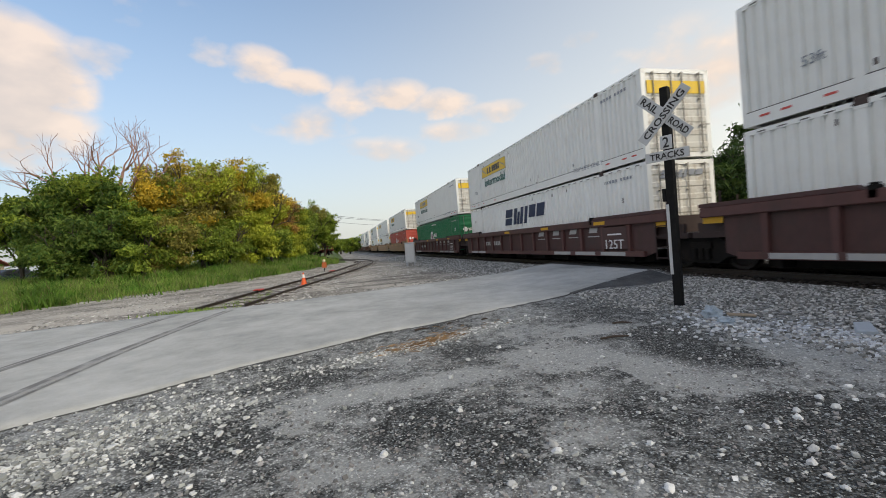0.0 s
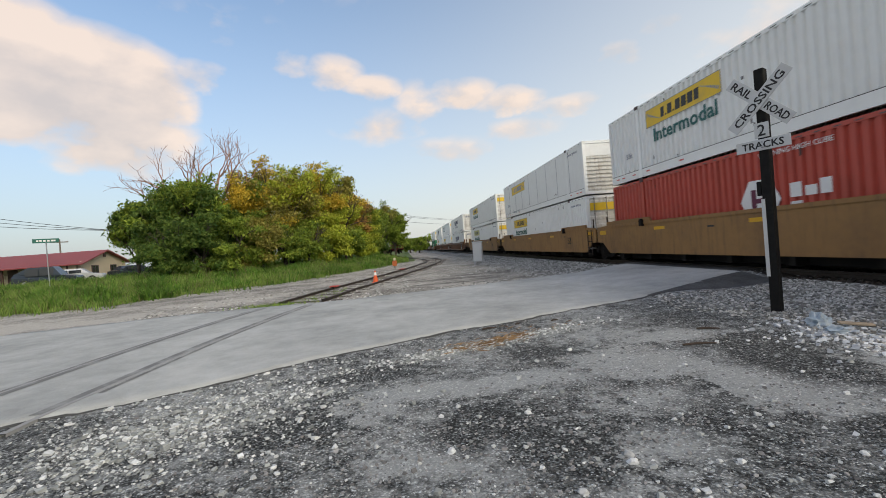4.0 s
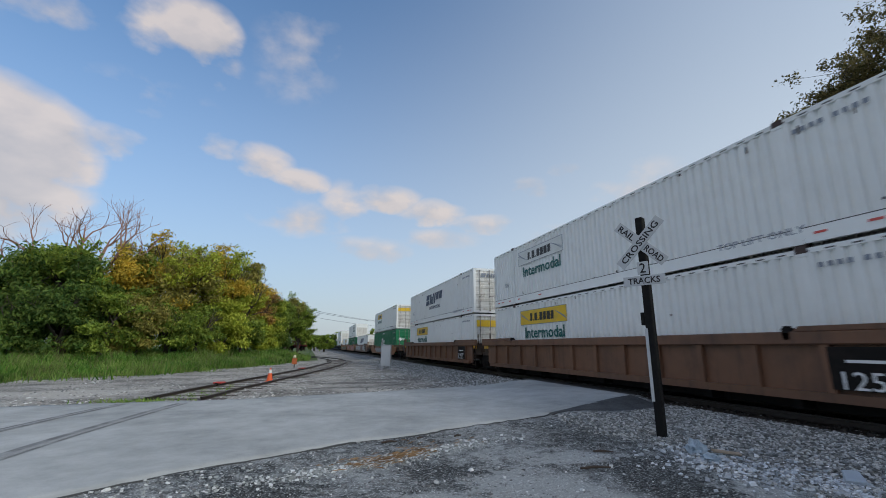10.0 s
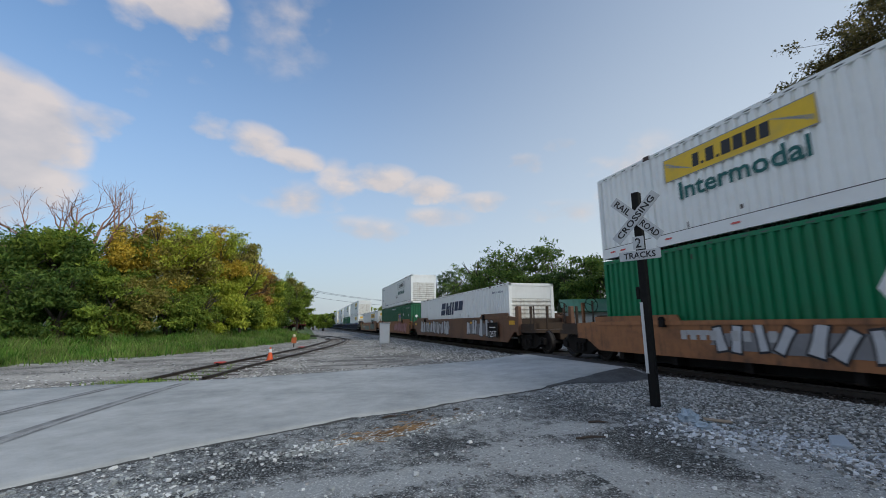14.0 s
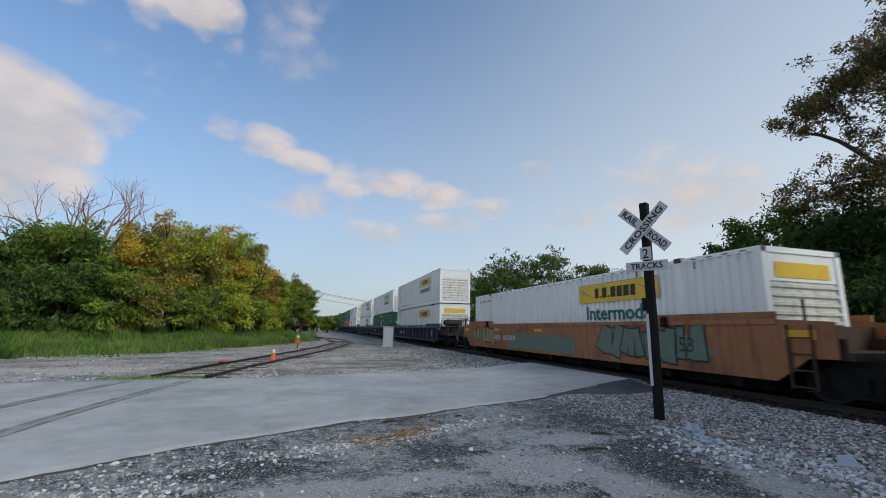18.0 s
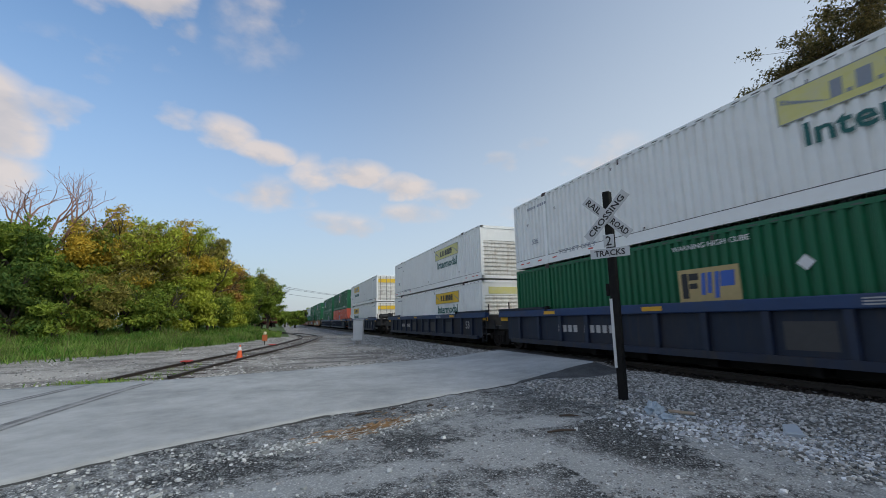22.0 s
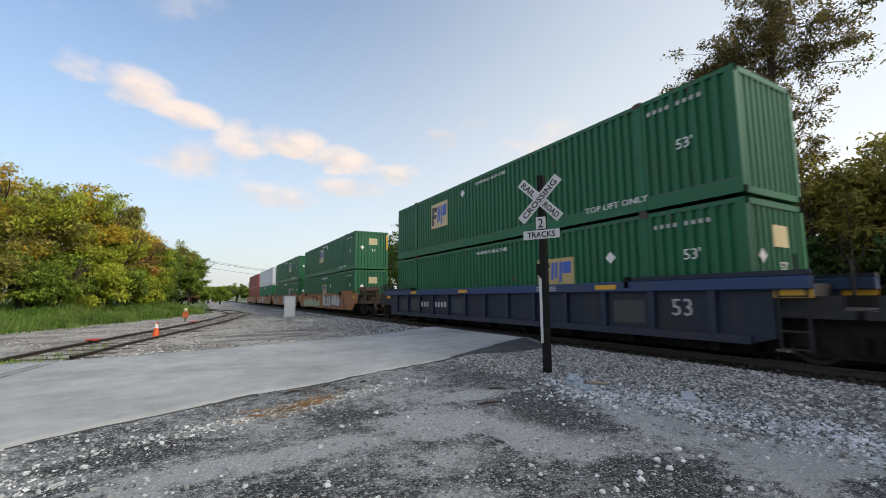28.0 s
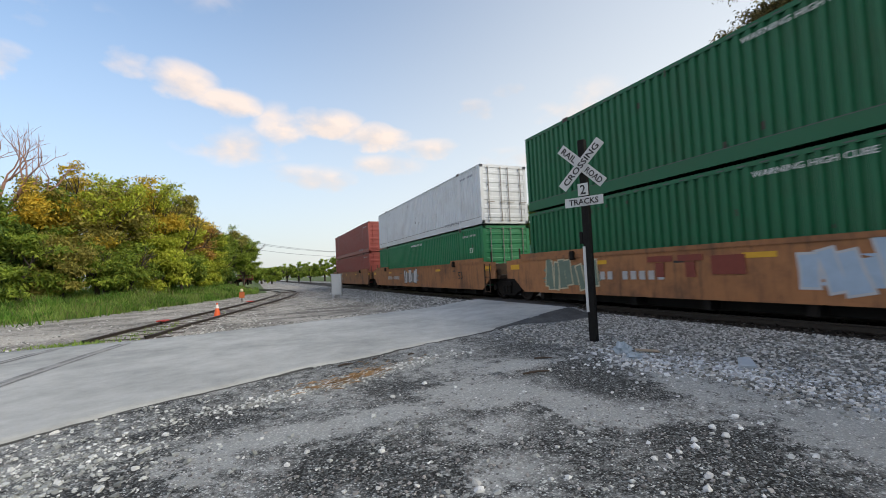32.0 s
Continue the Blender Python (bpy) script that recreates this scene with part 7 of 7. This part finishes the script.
utility_pole(*polar(-37.0, 95), 7.2, 40, "weathered timber utility pole behind the house")
pa = Vector((*polar(-5.2, 88), 0))
pb = Vector((*polar(16, 150), 0))
utility_pole(pa.x, pa.y, 10.4, 20, "weathered timber utility pole behind the trees")
utility_pole(pb.x, pb.y, 9.6, 20, "weathered timber utility pole beyond the track")
for k, z in ((-0.9, 9.9), (0.9, 9.9), (0.2, 8.6)):
    cable((pa.x + k, pa.y, z), (pb.x + k, pb.y, z - 0.6), 1.4, 0.03)
for k in range(3):
    a = Vector((*polar(-47, 60 + k), 9.0 - 0.55 * k))
    b = Vector((*polar(-24, 46 + k), 4.4 + 0.35 * k))
    cable(a, b, 0.5)
utility_pole(*polar(-24, 47.0), 5.6, 60, "short timber utility pole among the trees")
utility_pole(*polar(-47, 61.0), 9.6, 60, "weathered timber utility pole beside the verge")

# ---- litter and loose things ----
rnd = random.Random(11)


def crumpled(seed, r, squash, n=2):
    bm = bmesh.new()
    bmesh.ops.create_icosphere(bm, subdivisions=n, radius=r)
    for v in bm.verts:
        k = 1 + 0.5 * noise.noise(v.co * (2.2 / r) + Vector((seed, 0, 0))) + 0.5 * noise.noise(v.co * (6 / r) + Vector((0, seed, 0)))
        v.co = v.co * k
        v.co.z = max(-r * 0.35, v.co.z * squash)
    return bm


BAG = material("pale_blue_plastic_bag", (0.36, 0.43, 0.49), rough=0.4, grain=0.25, grain_scale=12)
SLAB = material("pale_concrete_slab", (0.40, 0.45, 0.50), rough=0.85, grain=0.12, grain_scale=10, bump=0.4, bump_scale=30)
for i, (x, y, r, sq) in enumerate(((5.66, 5.45, 0.135, 1.1), (5.50, 5.05, 0.11, 0.6))):
    b = tagged(new("plastic_bag", mesh_of("plastic_bag", crumpled(3 + i, r, sq, 3), BAG)), "crumpled pale blue plastic bag lying on the gravel", "litter", "litter")
    b.matrix_basis = pose(x, y, ground_z(x, y) + r * 0.3, 0, 0, 40 * i)
bm = boxes((-0.19, 0.19, -0.045, 0.045, 0, 0.03))
wd = tagged(new("wood_offcut", mesh_of("wood_offcut", bevelled(bm, 0.006), material("pale_split_wood", (0.36, 0.29, 0.21), rough=0.8, grain=0.25, grain_scale=10))), "pale split piece of wood on the gravel", "wood")
wd.matrix_basis = pose(5.95, 5.2, ground_z(5.95, 5.2) + 0.05, 4, 6, -25)
bm = bevelled(boxes((-0.19, 0.19, -0.11, 0.11, -0.02, 0.05)), 0.012)
for v in bm.verts:
    v.co += Vector((0.05, 0.06, 0.012)) * noise.noise(v.co * 7 + Vector((4, 1, 0)))
sl = tagged(new("concrete_slab", mesh_of("concrete_slab", bm, SLAB)), "flat broken piece of pale concrete on the gravel", "rubble")
sl.matrix_basis = pose(6.3, 3.85, ground_z(6.3, 3.85) + 0.02, 3, -4, 35)

STRAW = leaf_material("dry_straw", (0.15, 0.095, 0.05), (0.36, 0.24, 0.13), 0.1)
rng = np.random.default_rng(21)
v, f = [], []
for i in range(190):
    x, y = 1.38 + rng.normal() * 0.32, 6.5 + rng.normal() * 0.16
    y += (x - 1.38) * 0.5
    if i > 145:
        x, y = 0.75 + rng.normal() * 0.25, 6.25 + rng.normal() * 0.15
    if i > 172:
        x, y = 2.3 + rng.normal() * 0.5, 7.1 + rng.normal() * 0.2
    a, l = 0.5 + rng.normal() * 0.5, rng.uniform(0.03, 0.12)
    z = ground_z(x, y) + 0.008 + 0.02 * rng.random()
    c, s = math.cos(a) * l, math.sin(a) * l
    w = 0.004
    q = len(v)
    v += [(x - c + s * w / l, y - s - c * w / l, z), (x - c - s * w / l, y - s + c * w / l, z), (x + c, y + s, z + 0.02 * rng.random()), (x, y, z + 0.018)]
    f += [(q, q + 3, q + 2), (q + 3, q + 1, q + 2), (q, q + 1, q + 3)]
me = bpy.data.meshes.new("straw")
me.from_pydata(v, [], f)
me.materials.append(STRAW)
tagged(new("straw", me), "scattered dry orange straw on the dirt", "straw", kind="stuff")
STICK = material("dark_weathered_stick", (0.06, 0.045, 0.035), rough=0.9, grain=0.3)
for x, y, a, l in ((1.35, 7.35, 10, 0.26), (2.6, 7.55, 25, 0.15), (4.35, 5.9, -20, 0.3), (3.7, 5.2, -8, 0.42), (1.9, 7.5, 40, 0.12), (-4.2, 3.8, 30, 0.3)):
    bm = bmesh.new()
    tube(bm, (-l / 2, 0, 0.012), (0, 0.02, 0.018), 0.014, 0.017, n=6)
    tube(bm, (0, 0.02, 0.018), (l / 2, -0.01, 0.012), 0.017, 0.009, n=6)
    sk = tagged(new("stick", mesh_of("stick", bm, STICK)), "short dark weathered stick on the dirt", "stick", "sticks")
    sk.matrix_basis = pose(x, y, ground_z(x, y) + 0.004, 0, 0, a)


# low shed with a green metal roof among the trees behind the track
GREEN_ROOF = material("dull_green_metal_roof", (0.035, 0.125, 0.085), rough=0.5, grain=0.15, grain_scale=2, dirt=(0.10, 0.16, 0.12), dirt_amount=0.5, dirt_scale=0.8)
SHED_WHITE = material("greyed_white_boards", (0.42, 0.44, 0.44), rough=0.8, grain=0.12, grain_scale=3, dirt=(0.25, 0.26, 0.25), dirt_amount=0.5, dirt_scale=1)
sx0, sy0 = polar(33.6, 36)
shed = tagged(new("shed"), "low white boarded shed with a green metal roof behind the track", "shed")
shed.matrix_basis = pose(sx0, sy0, ground_z(sx0, sy0) - 0.05, 0, 0, -28)
part("wall", boxes((0.0, 9.0, 0.0, 0.15, 0, 2.45)), SHED_WHITE, shed)
part("wall", boxes((0.0, 9.0, 4.85, 5.0, 0, 2.45)), SHED_WHITE, shed)
for x0 in (0.0, 8.85):
    part("gable_wall", prism_x([(0.15, 0.0), (4.85, 0.0), (4.85, 2.45), (2.5, 3.35), (0.15, 2.45)], x0, x0 + 0.15), SHED_WHITE, shed)
for k in (0, 1):
    r = [(-0.35, 2.36), (2.5, 3.44), (2.5, 3.54), (-0.38, 2.44)] if k == 0 else [(5.35, 2.36), (5.38, 2.44), (2.5, 3.54), (2.5, 3.44)]
    rf = part("roof", prism_x(r, -0.4, 9.4), GREEN_ROOF, shed)
    for n in range(20):
        y0, z0, y1, z1 = (-0.36, 2.45, 2.45, 3.53) if k == 0 else (5.36, 2.45, 2.55, 3.53)
        part("seam", prism_x([(y0, z0), (y1, z1), (y1, z1 + 0.03), (y0, z0 + 0.03)], -0.3 + 0.5 * n, -0.26 + 0.5 * n), GREEN_ROOF, rf)
# ---- loose stones ----
def stone_material(name, a, b, c):
    m = bpy.data.materials.new(name)
    m.use_nodes = True
    add = nodes_of(m.node_tree)
    r = add("NewGeometry").outputs["Random Per Island"]
    col = mix_rgb(add, math_node(add, "MULTIPLY", r, 2.0, clamp=True), (*a, 1), (*b, 1))
    col = mix_rgb(add, math_node(add, "MULTIPLY_ADD", r, 2.0, -1.0, clamp=True), col, (*c, 1))
    n = add("TexNoise", Vector=add("TexCoord").outputs["Object"], Scale=45.0, Detail=4.0)
    col = add("HueSaturation", Value=math_node(add, "MULTIPLY_ADD", n.outputs[0], 0.6, 0.7), Color=col).outputs[0]
    b = add("BsdfPrincipled", Base__Color=col, Roughness=0.85)
    b.inputs["Specular IOR Level"].default_value = 0.3
    add("OutputMaterial", Surface=b.outputs[0])
    return m


CUBE = np.array([(-1, -1, -1), (1, -1, -1), (1, 1, -1), (-1, 1, -1), (-1, -1, 1), (1, -1, 1), (1, 1, 1), (-1, 1, 1)], float)
CUBE_F = np.array([(3, 2, 1, 0), (4, 5, 6, 7), (0, 1, 5, 4), (1, 2, 6, 5), (2, 3, 7, 6), (3, 0, 4, 7)])


def stones(name, spots, sizes, mat, label, rng, squash=0.6):
    n = len(spots)
    p, s = np.asarray(spots, float), np.asarray(sizes, float)
    v = CUBE[None] * (0.62 + 0.3 * rng.random((n, 8, 1))) + rng.normal(size=(n, 8, 3)) * 0.2
    v[:, :, 2] *= squash
    a = rng.uniform(0, 2 * np.pi, n)
    t = rng.normal(size=n) * 0.35
    c, sn = np.cos(a)[:, None], np.sin(a)[:, None]
    ct, st = np.cos(t)[:, None], np.sin(t)[:, None]
    x, y, z = v[..., 0], v[..., 1], v[..., 2]
    y, z = y * ct - z * st, y * st + z * ct
    x, y = x * c - y * sn, x * sn + y * c
    v = np.stack([x, y, z], -1) * s[:, None, None] * 0.5
    v += p[:, None, :]
    v[..., 2] += (s * 0.5 * squash * 0.55)[:, None]
    me = bpy.data.meshes.new(name)
    me.from_pydata(v.reshape(-1, 3).tolist(), [], (CUBE_F[None] + 8 * np.arange(n)[:, None, None]).reshape(-1, 4).tolist())
    me.materials.append(mat)
    return tagged(new(name, me), label, "gravel", kind="stuff")


PALE_STONE = stone_material("pale_limestone", (0.20, 0.215, 0.21), (0.40, 0.425, 0.42), (0.78, 0.80, 0.80))
GREY_STONE = stone_material("ballast_stone", (0.105, 0.107, 0.10), (0.295, 0.298, 0.28), (0.68, 0.68, 0.66))
DARK_STONE = stone_material("dark_chippings", (0.10, 0.10, 0.102), (0.21, 0.207, 0.205), (0.40, 0.395, 0.39))
BLUE_STONE = stone_material("bluish_white_rubble", (0.32, 0.34, 0.36), (0.52, 0.55, 0.58), (0.78, 0.81, 0.84))
PALE_LUMP = material("pale_limestone_lump", (0.66, 0.68, 0.68), rough=0.85, grain=0.25, grain_scale=1.6, dirt=(0.32, 0.33, 0.33), dirt_amount=0.7, dirt_scale=2.0, bump=0.4, bump_scale=3, vary=0.28)
rng = np.random.default_rng(31)
pale, pale_s, dark, dark_s = [], [], [], []
while len(dark) < 12500:
    d = 1.5 + 9.5 * rng.random() ** 1.15
    a = radians(rng.uniform(-40, 84))
    x, y = d * math.sin(a), d * math.cos(a)
    if on_road(x, y, -0.02) or x > 7.2:
        continue
    patch = noise.noise((x * 0.75, y * 0.75, 3.0)) + 0.5 * noise.noise((x * 2.0, y * 2.0, 8.0))
    near_road = math.exp(-max(0.0, road_near(x) - y) / 0.8)
    heap = max(near_road * 1.2 * smooth01(-x, -2.0, 1.5), 1.5 * math.exp(-((x + 2.2) ** 2 + (y - 4.2) ** 2) / 1.6), 1.0 * math.exp(-((x - 0.9) ** 2 / 0.5 + (y - 6.4) ** 2 / 0.15)), 0.9 * smooth01(x, 4.2, 6.0))
    z = ground_z(x, y)
    if rng.random() < 0.11 + 0.42 * heap:
        if len(pale) < 13000:
            pale.append((x, y, z))
            pale_s.append(float(np.clip(rng.lognormal(-4.25 + 0.25 * min(1.0, heap), 0.55), 0.005, 0.065)))
    elif patch > -0.18 or rng.random() < 0.25:
        dark.append((x, y, z - 0.002))
        dark_s.append(float(np.clip(rng.lognormal(-4.35, 0.42), 0.006, 0.04)))
for cx, cy, wx, wy, slope, n in ((-2.3, 4.3, 0.75, 0.55, 0.45, 2600), (0.85, 6.25, 0.75, 0.14, 0.35, 1500), (2.4, 6.9, 0.7, 0.12, 0.35, 600)):
    for i in range(n):
        x = cx + rng.normal() * wx
        y = cy + (x - cx) * slope + rng.normal() * wy
        if not on_road(x, y, -0.02):
            pale.append((x, y, ground_z(x, y)))
            pale_s.append(float(np.clip(rng.lognormal(-4.0, 0.5), 0.006, 0.06)))
stones("gravel", pale, pale_s, PALE_STONE, "scattered pale limestone chips on the dirt", rng)
stones("gravel", dark, dark_s, DARK_STONE, "dark grey chippings on the dirt", rng)

bal, bal_s = [], []
while len(bal) < 38000:
    k = rng.random()
    y = -3 + 20 * rng.random() if k < 0.8 else 14 + 40 * rng.random() ** 1.4
    x = TRACK_X - 1.45 - abs(rng.normal()) * 2.0
    if on_road(x, y, 0.1) or x < 5.2 + 0.5 * noise.noise((y * 0.6, 0, 0)):
        continue
    bal.append((x, y, ground_z(x, y) - 0.006))
    bal_s.append(float(rng.uniform(0.022, 0.055)) * (1.0 if k < 0.8 else 1.6))
# stones between the rails, coloured near black as if in the train's shade
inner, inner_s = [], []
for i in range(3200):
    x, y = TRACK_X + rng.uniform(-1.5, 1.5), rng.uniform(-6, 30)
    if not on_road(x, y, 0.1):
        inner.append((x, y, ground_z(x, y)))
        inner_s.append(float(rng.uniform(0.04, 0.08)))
SHADE_STONE = stone_material("shade_dark_ballast_stone", (0.025, 0.022, 0.02), (0.05, 0.045, 0.04), (0.09, 0.08, 0.07))
stones("ballast", inner, inner_s, SHADE_STONE, "ballast between the rails, darkened to look shaded", rng, 0.75)
stones("ballast", bal, bal_s, GREY_STONE, "grey crushed stone ballast beside the rails", rng, 0.75)

far, far_s = [], []
while len(far) < 9500:
    y = 14 + 34 * rng.random() ** 1.5
    x = rng.uniform(-2.5, 8.5) if rng.random() < 0.85 else rng.uniform(-9, -2.5)
    if on_road(x, y, 0.05) or (x < 0 and y > grass_edge(x)) or noise.noise((x * 0.35, y * 0.35, 6.0)) < -0.25 or (16.8 < y < 21.4 and 0 < x < 5 and rng.random() < 0.75):
        continue
    far.append((x, y, ground_z(x, y) - 0.01))
    far_s.append(float(rng.uniform(0.025, 0.075)))
stones("gravel", far, far_s, GREY_STONE, "grey gravel round the siding", rng)

blue, blue_s = [], []
for i in range(1300):
    y = 1.2 + 3.6 * rng.random()
    x = 5.9 - 0.05 * (y - 3) + rng.normal() * 0.32
    blue.append((x, y, ground_z(x, y)))
    blue_s.append(float(rng.uniform(0.015, 0.055)))
for i in range(260):
    x, y = 5.5 + rng.normal() * 0.4, 5.0 + rng.normal() * 0.5
    blue.append((x, y, ground_z(x, y)))
    blue_s.append(float(rng.uniform(0.02, 0.08)))
stones("rubble", blue, blue_s, BLUE_STONE, "bluish white broken rubble along the ballast", rng)

ROCKS = []
for i in range(6):
    bm = bmesh.new()
    bmesh.ops.create_icosphere(bm, subdivisions=2, radius=0.5)
    for v in bm.verts:
        v.co = v.co * (1 + 0.55 * noise.noise(v.co * 2.1 + Vector((i * 3.7, 0, 0))) + 0.18 * noise.noise(v.co * 6 + Vector((0, i, 0))))
        v.co.z = max(-0.2, v.co.z)
    ROCKS.append(mesh_of("stone", bm, PALE_LUMP))
rng = np.random.default_rng(77)
# the lumps that lie together beside the dark patch, then loose ones all over
LUMPS = [(2.92, 2.1), (3.05, 2.06), (2.69, 1.86), (2.75, 1.99), (2.64, 1.74), (3.79, 2.66), (3.66, 2.57), (3.71, 2.48), (3.41, 2.56), (3.29, 2.46), (2.82, 2.47), (2.95, 2.44), (3.09, 2.46), (1.57, 2.33), (1.6, 2.25), (1.67, 2.19), (1.77, 2.08), (1.42, 2.8), (1.39, 2.7), (0.94, 2.45), (1.15, 2.32), (0.77, 3.08), (0.54, 3.15), (1.92, 2.59), (2.03, 3.22), (0.22, 3.15), (0.2, 3.82), (-0.69, 3.46), (-0.18, 4.19), (-1.14, 3.42), (4.22, 2.72)]
for i in range(100):
    if i < len(LUMPS):
        x, y = LUMPS[i]
        s = float(rng.uniform(0.03, 0.065))
    else:
        d = 2.0 + 5.7 * rng.random() ** 1.2
        a = radians(rng.uniform(-34, 72))
        x, y = d * math.sin(a), d * math.cos(a)
        s = float(np.clip(rng.lognormal(-3.6, 0.35), 0.02, 0.05))
    if on_road(x, y, -0.05):
        continue
    st = tagged(new("stone", ROCKS[i % 6]), "loose pale limestone lump on the dirt", "stone", "loose stones")
    st.matrix_basis = Matrix.Translation((x, y, ground_z(x, y) + 0.15 * s)) @ Euler((0, 0, float(rng.uniform(0, 6)))).to_matrix().to_4x4() @ Matrix.Diagonal((s * 1.3, s, s * 0.8, 1))

# ---- ties under the rails ----
TIE = mesh_of("tie", bevelled(boxes((-1.3, 1.3, -0.11, 0.11, -0.17, 0.0)), 0.01), tie_mat)
for i in range(110):
    y = -14 + i * 0.52
    if not road_near(TRACK_X) + 0.4 < y < road_far(TRACK_X) - 0.4:
        t = new("tie", TIE)
        t.parent = main_track
        t.matrix_basis = pose(track_x(y), y, RAIL_Z - 0.165, 0, 0, 0.8 * math.sin(i * 7.3))
for i, (q, a) in enumerate(SIDE_LINE):
    if 13.6 < q.y < 52 and i % 2 == 0 and not on_road(q.x, q.y, 0.1):
        t = new("tie", TIE)
        t.parent = side_track
        t.matrix_basis = pose(q.x, q.y, ground_z(q.x, q.y) + 0.015, 0, 0, math.degrees(a) + 0.8 * math.sin(i * 3.1))
# planks between the rails on the crossing
CROSS = material("crossing_asphalt_panel", (0.055, 0.055, 0.057), rough=0.9, grain=0.2, grain_scale=9, bump=0.4, bump_scale=40)
for x0, x1 in ((TRACK_X - 0.66, TRACK_X + 0.66), (TRACK_X - 1.72, TRACK_X - 0.86), (TRACK_X + 0.86, TRACK_X + 1.75)):
    bm = boxes((x0, x1, float(road_near(TRACK_X)) - 0.2, float(road_far(TRACK_X)) + 0.2, 0.0, RAIL_Z - 0.012))
    part("crossing_panel", bevelled(bm, 0.01), CROSS, main_track)


# ---- the train rolls past ----
def train_pose(s, z):
    """Where a car stands whose leading container end is s along the line."""
    a, b = Vector((track_x(s), s, 0)), Vector((track_x(s + CL), s + CL, 0))
    d = b - a
    return Matrix.Translation((a.x, a.y, z)) @ Euler((0, 0, math.atan2(-d.x, d.y))).to_matrix().to_4x4()


def motions():
    for ob, s0, z in ROLLING:
        walk(ob, [(t, train_pose(s0 - rolled(t), z)) for t in (0, 3.5, 7, 8, 9, 10, 11, 14, 17, 20, 23, 26, 29, 32)])
    start = {car: s0 for car, s0, z in ROLLING}
    for w, car, y, sx, sy in WHEELS:
        # the wheels turn while they pass within sight
        first = max(0.0, (start[car] + y - 30.0) / SPEED)
        last = min(32.0, (start[car] + y + 4.0) / SPEED)
        if last - first < 0.3:
            continue
        base = pose(sx * 0.79, sy, 0.49, 0, 0, 0 if sx < 0 else 180)
        times = [0.0] if first > 0.1 else []
        n = int((last - first) * 30 / 2) + 1
        times += [(frame(first) - 1 + 2 * k) / FPS for k in range(n + 1)]
        times = [t for t in times if t < 31.95] + [32.0]
        turn, rows = 0.0, []
        for k, t in enumerate(times):
            if k and t - times[k - 1] < 0.08:
                turn += 82.0
            rows.append((t, base @ pose(0, 0, 0, -turn * sx, 0, 0)))
        walk(w, rows)


motions()
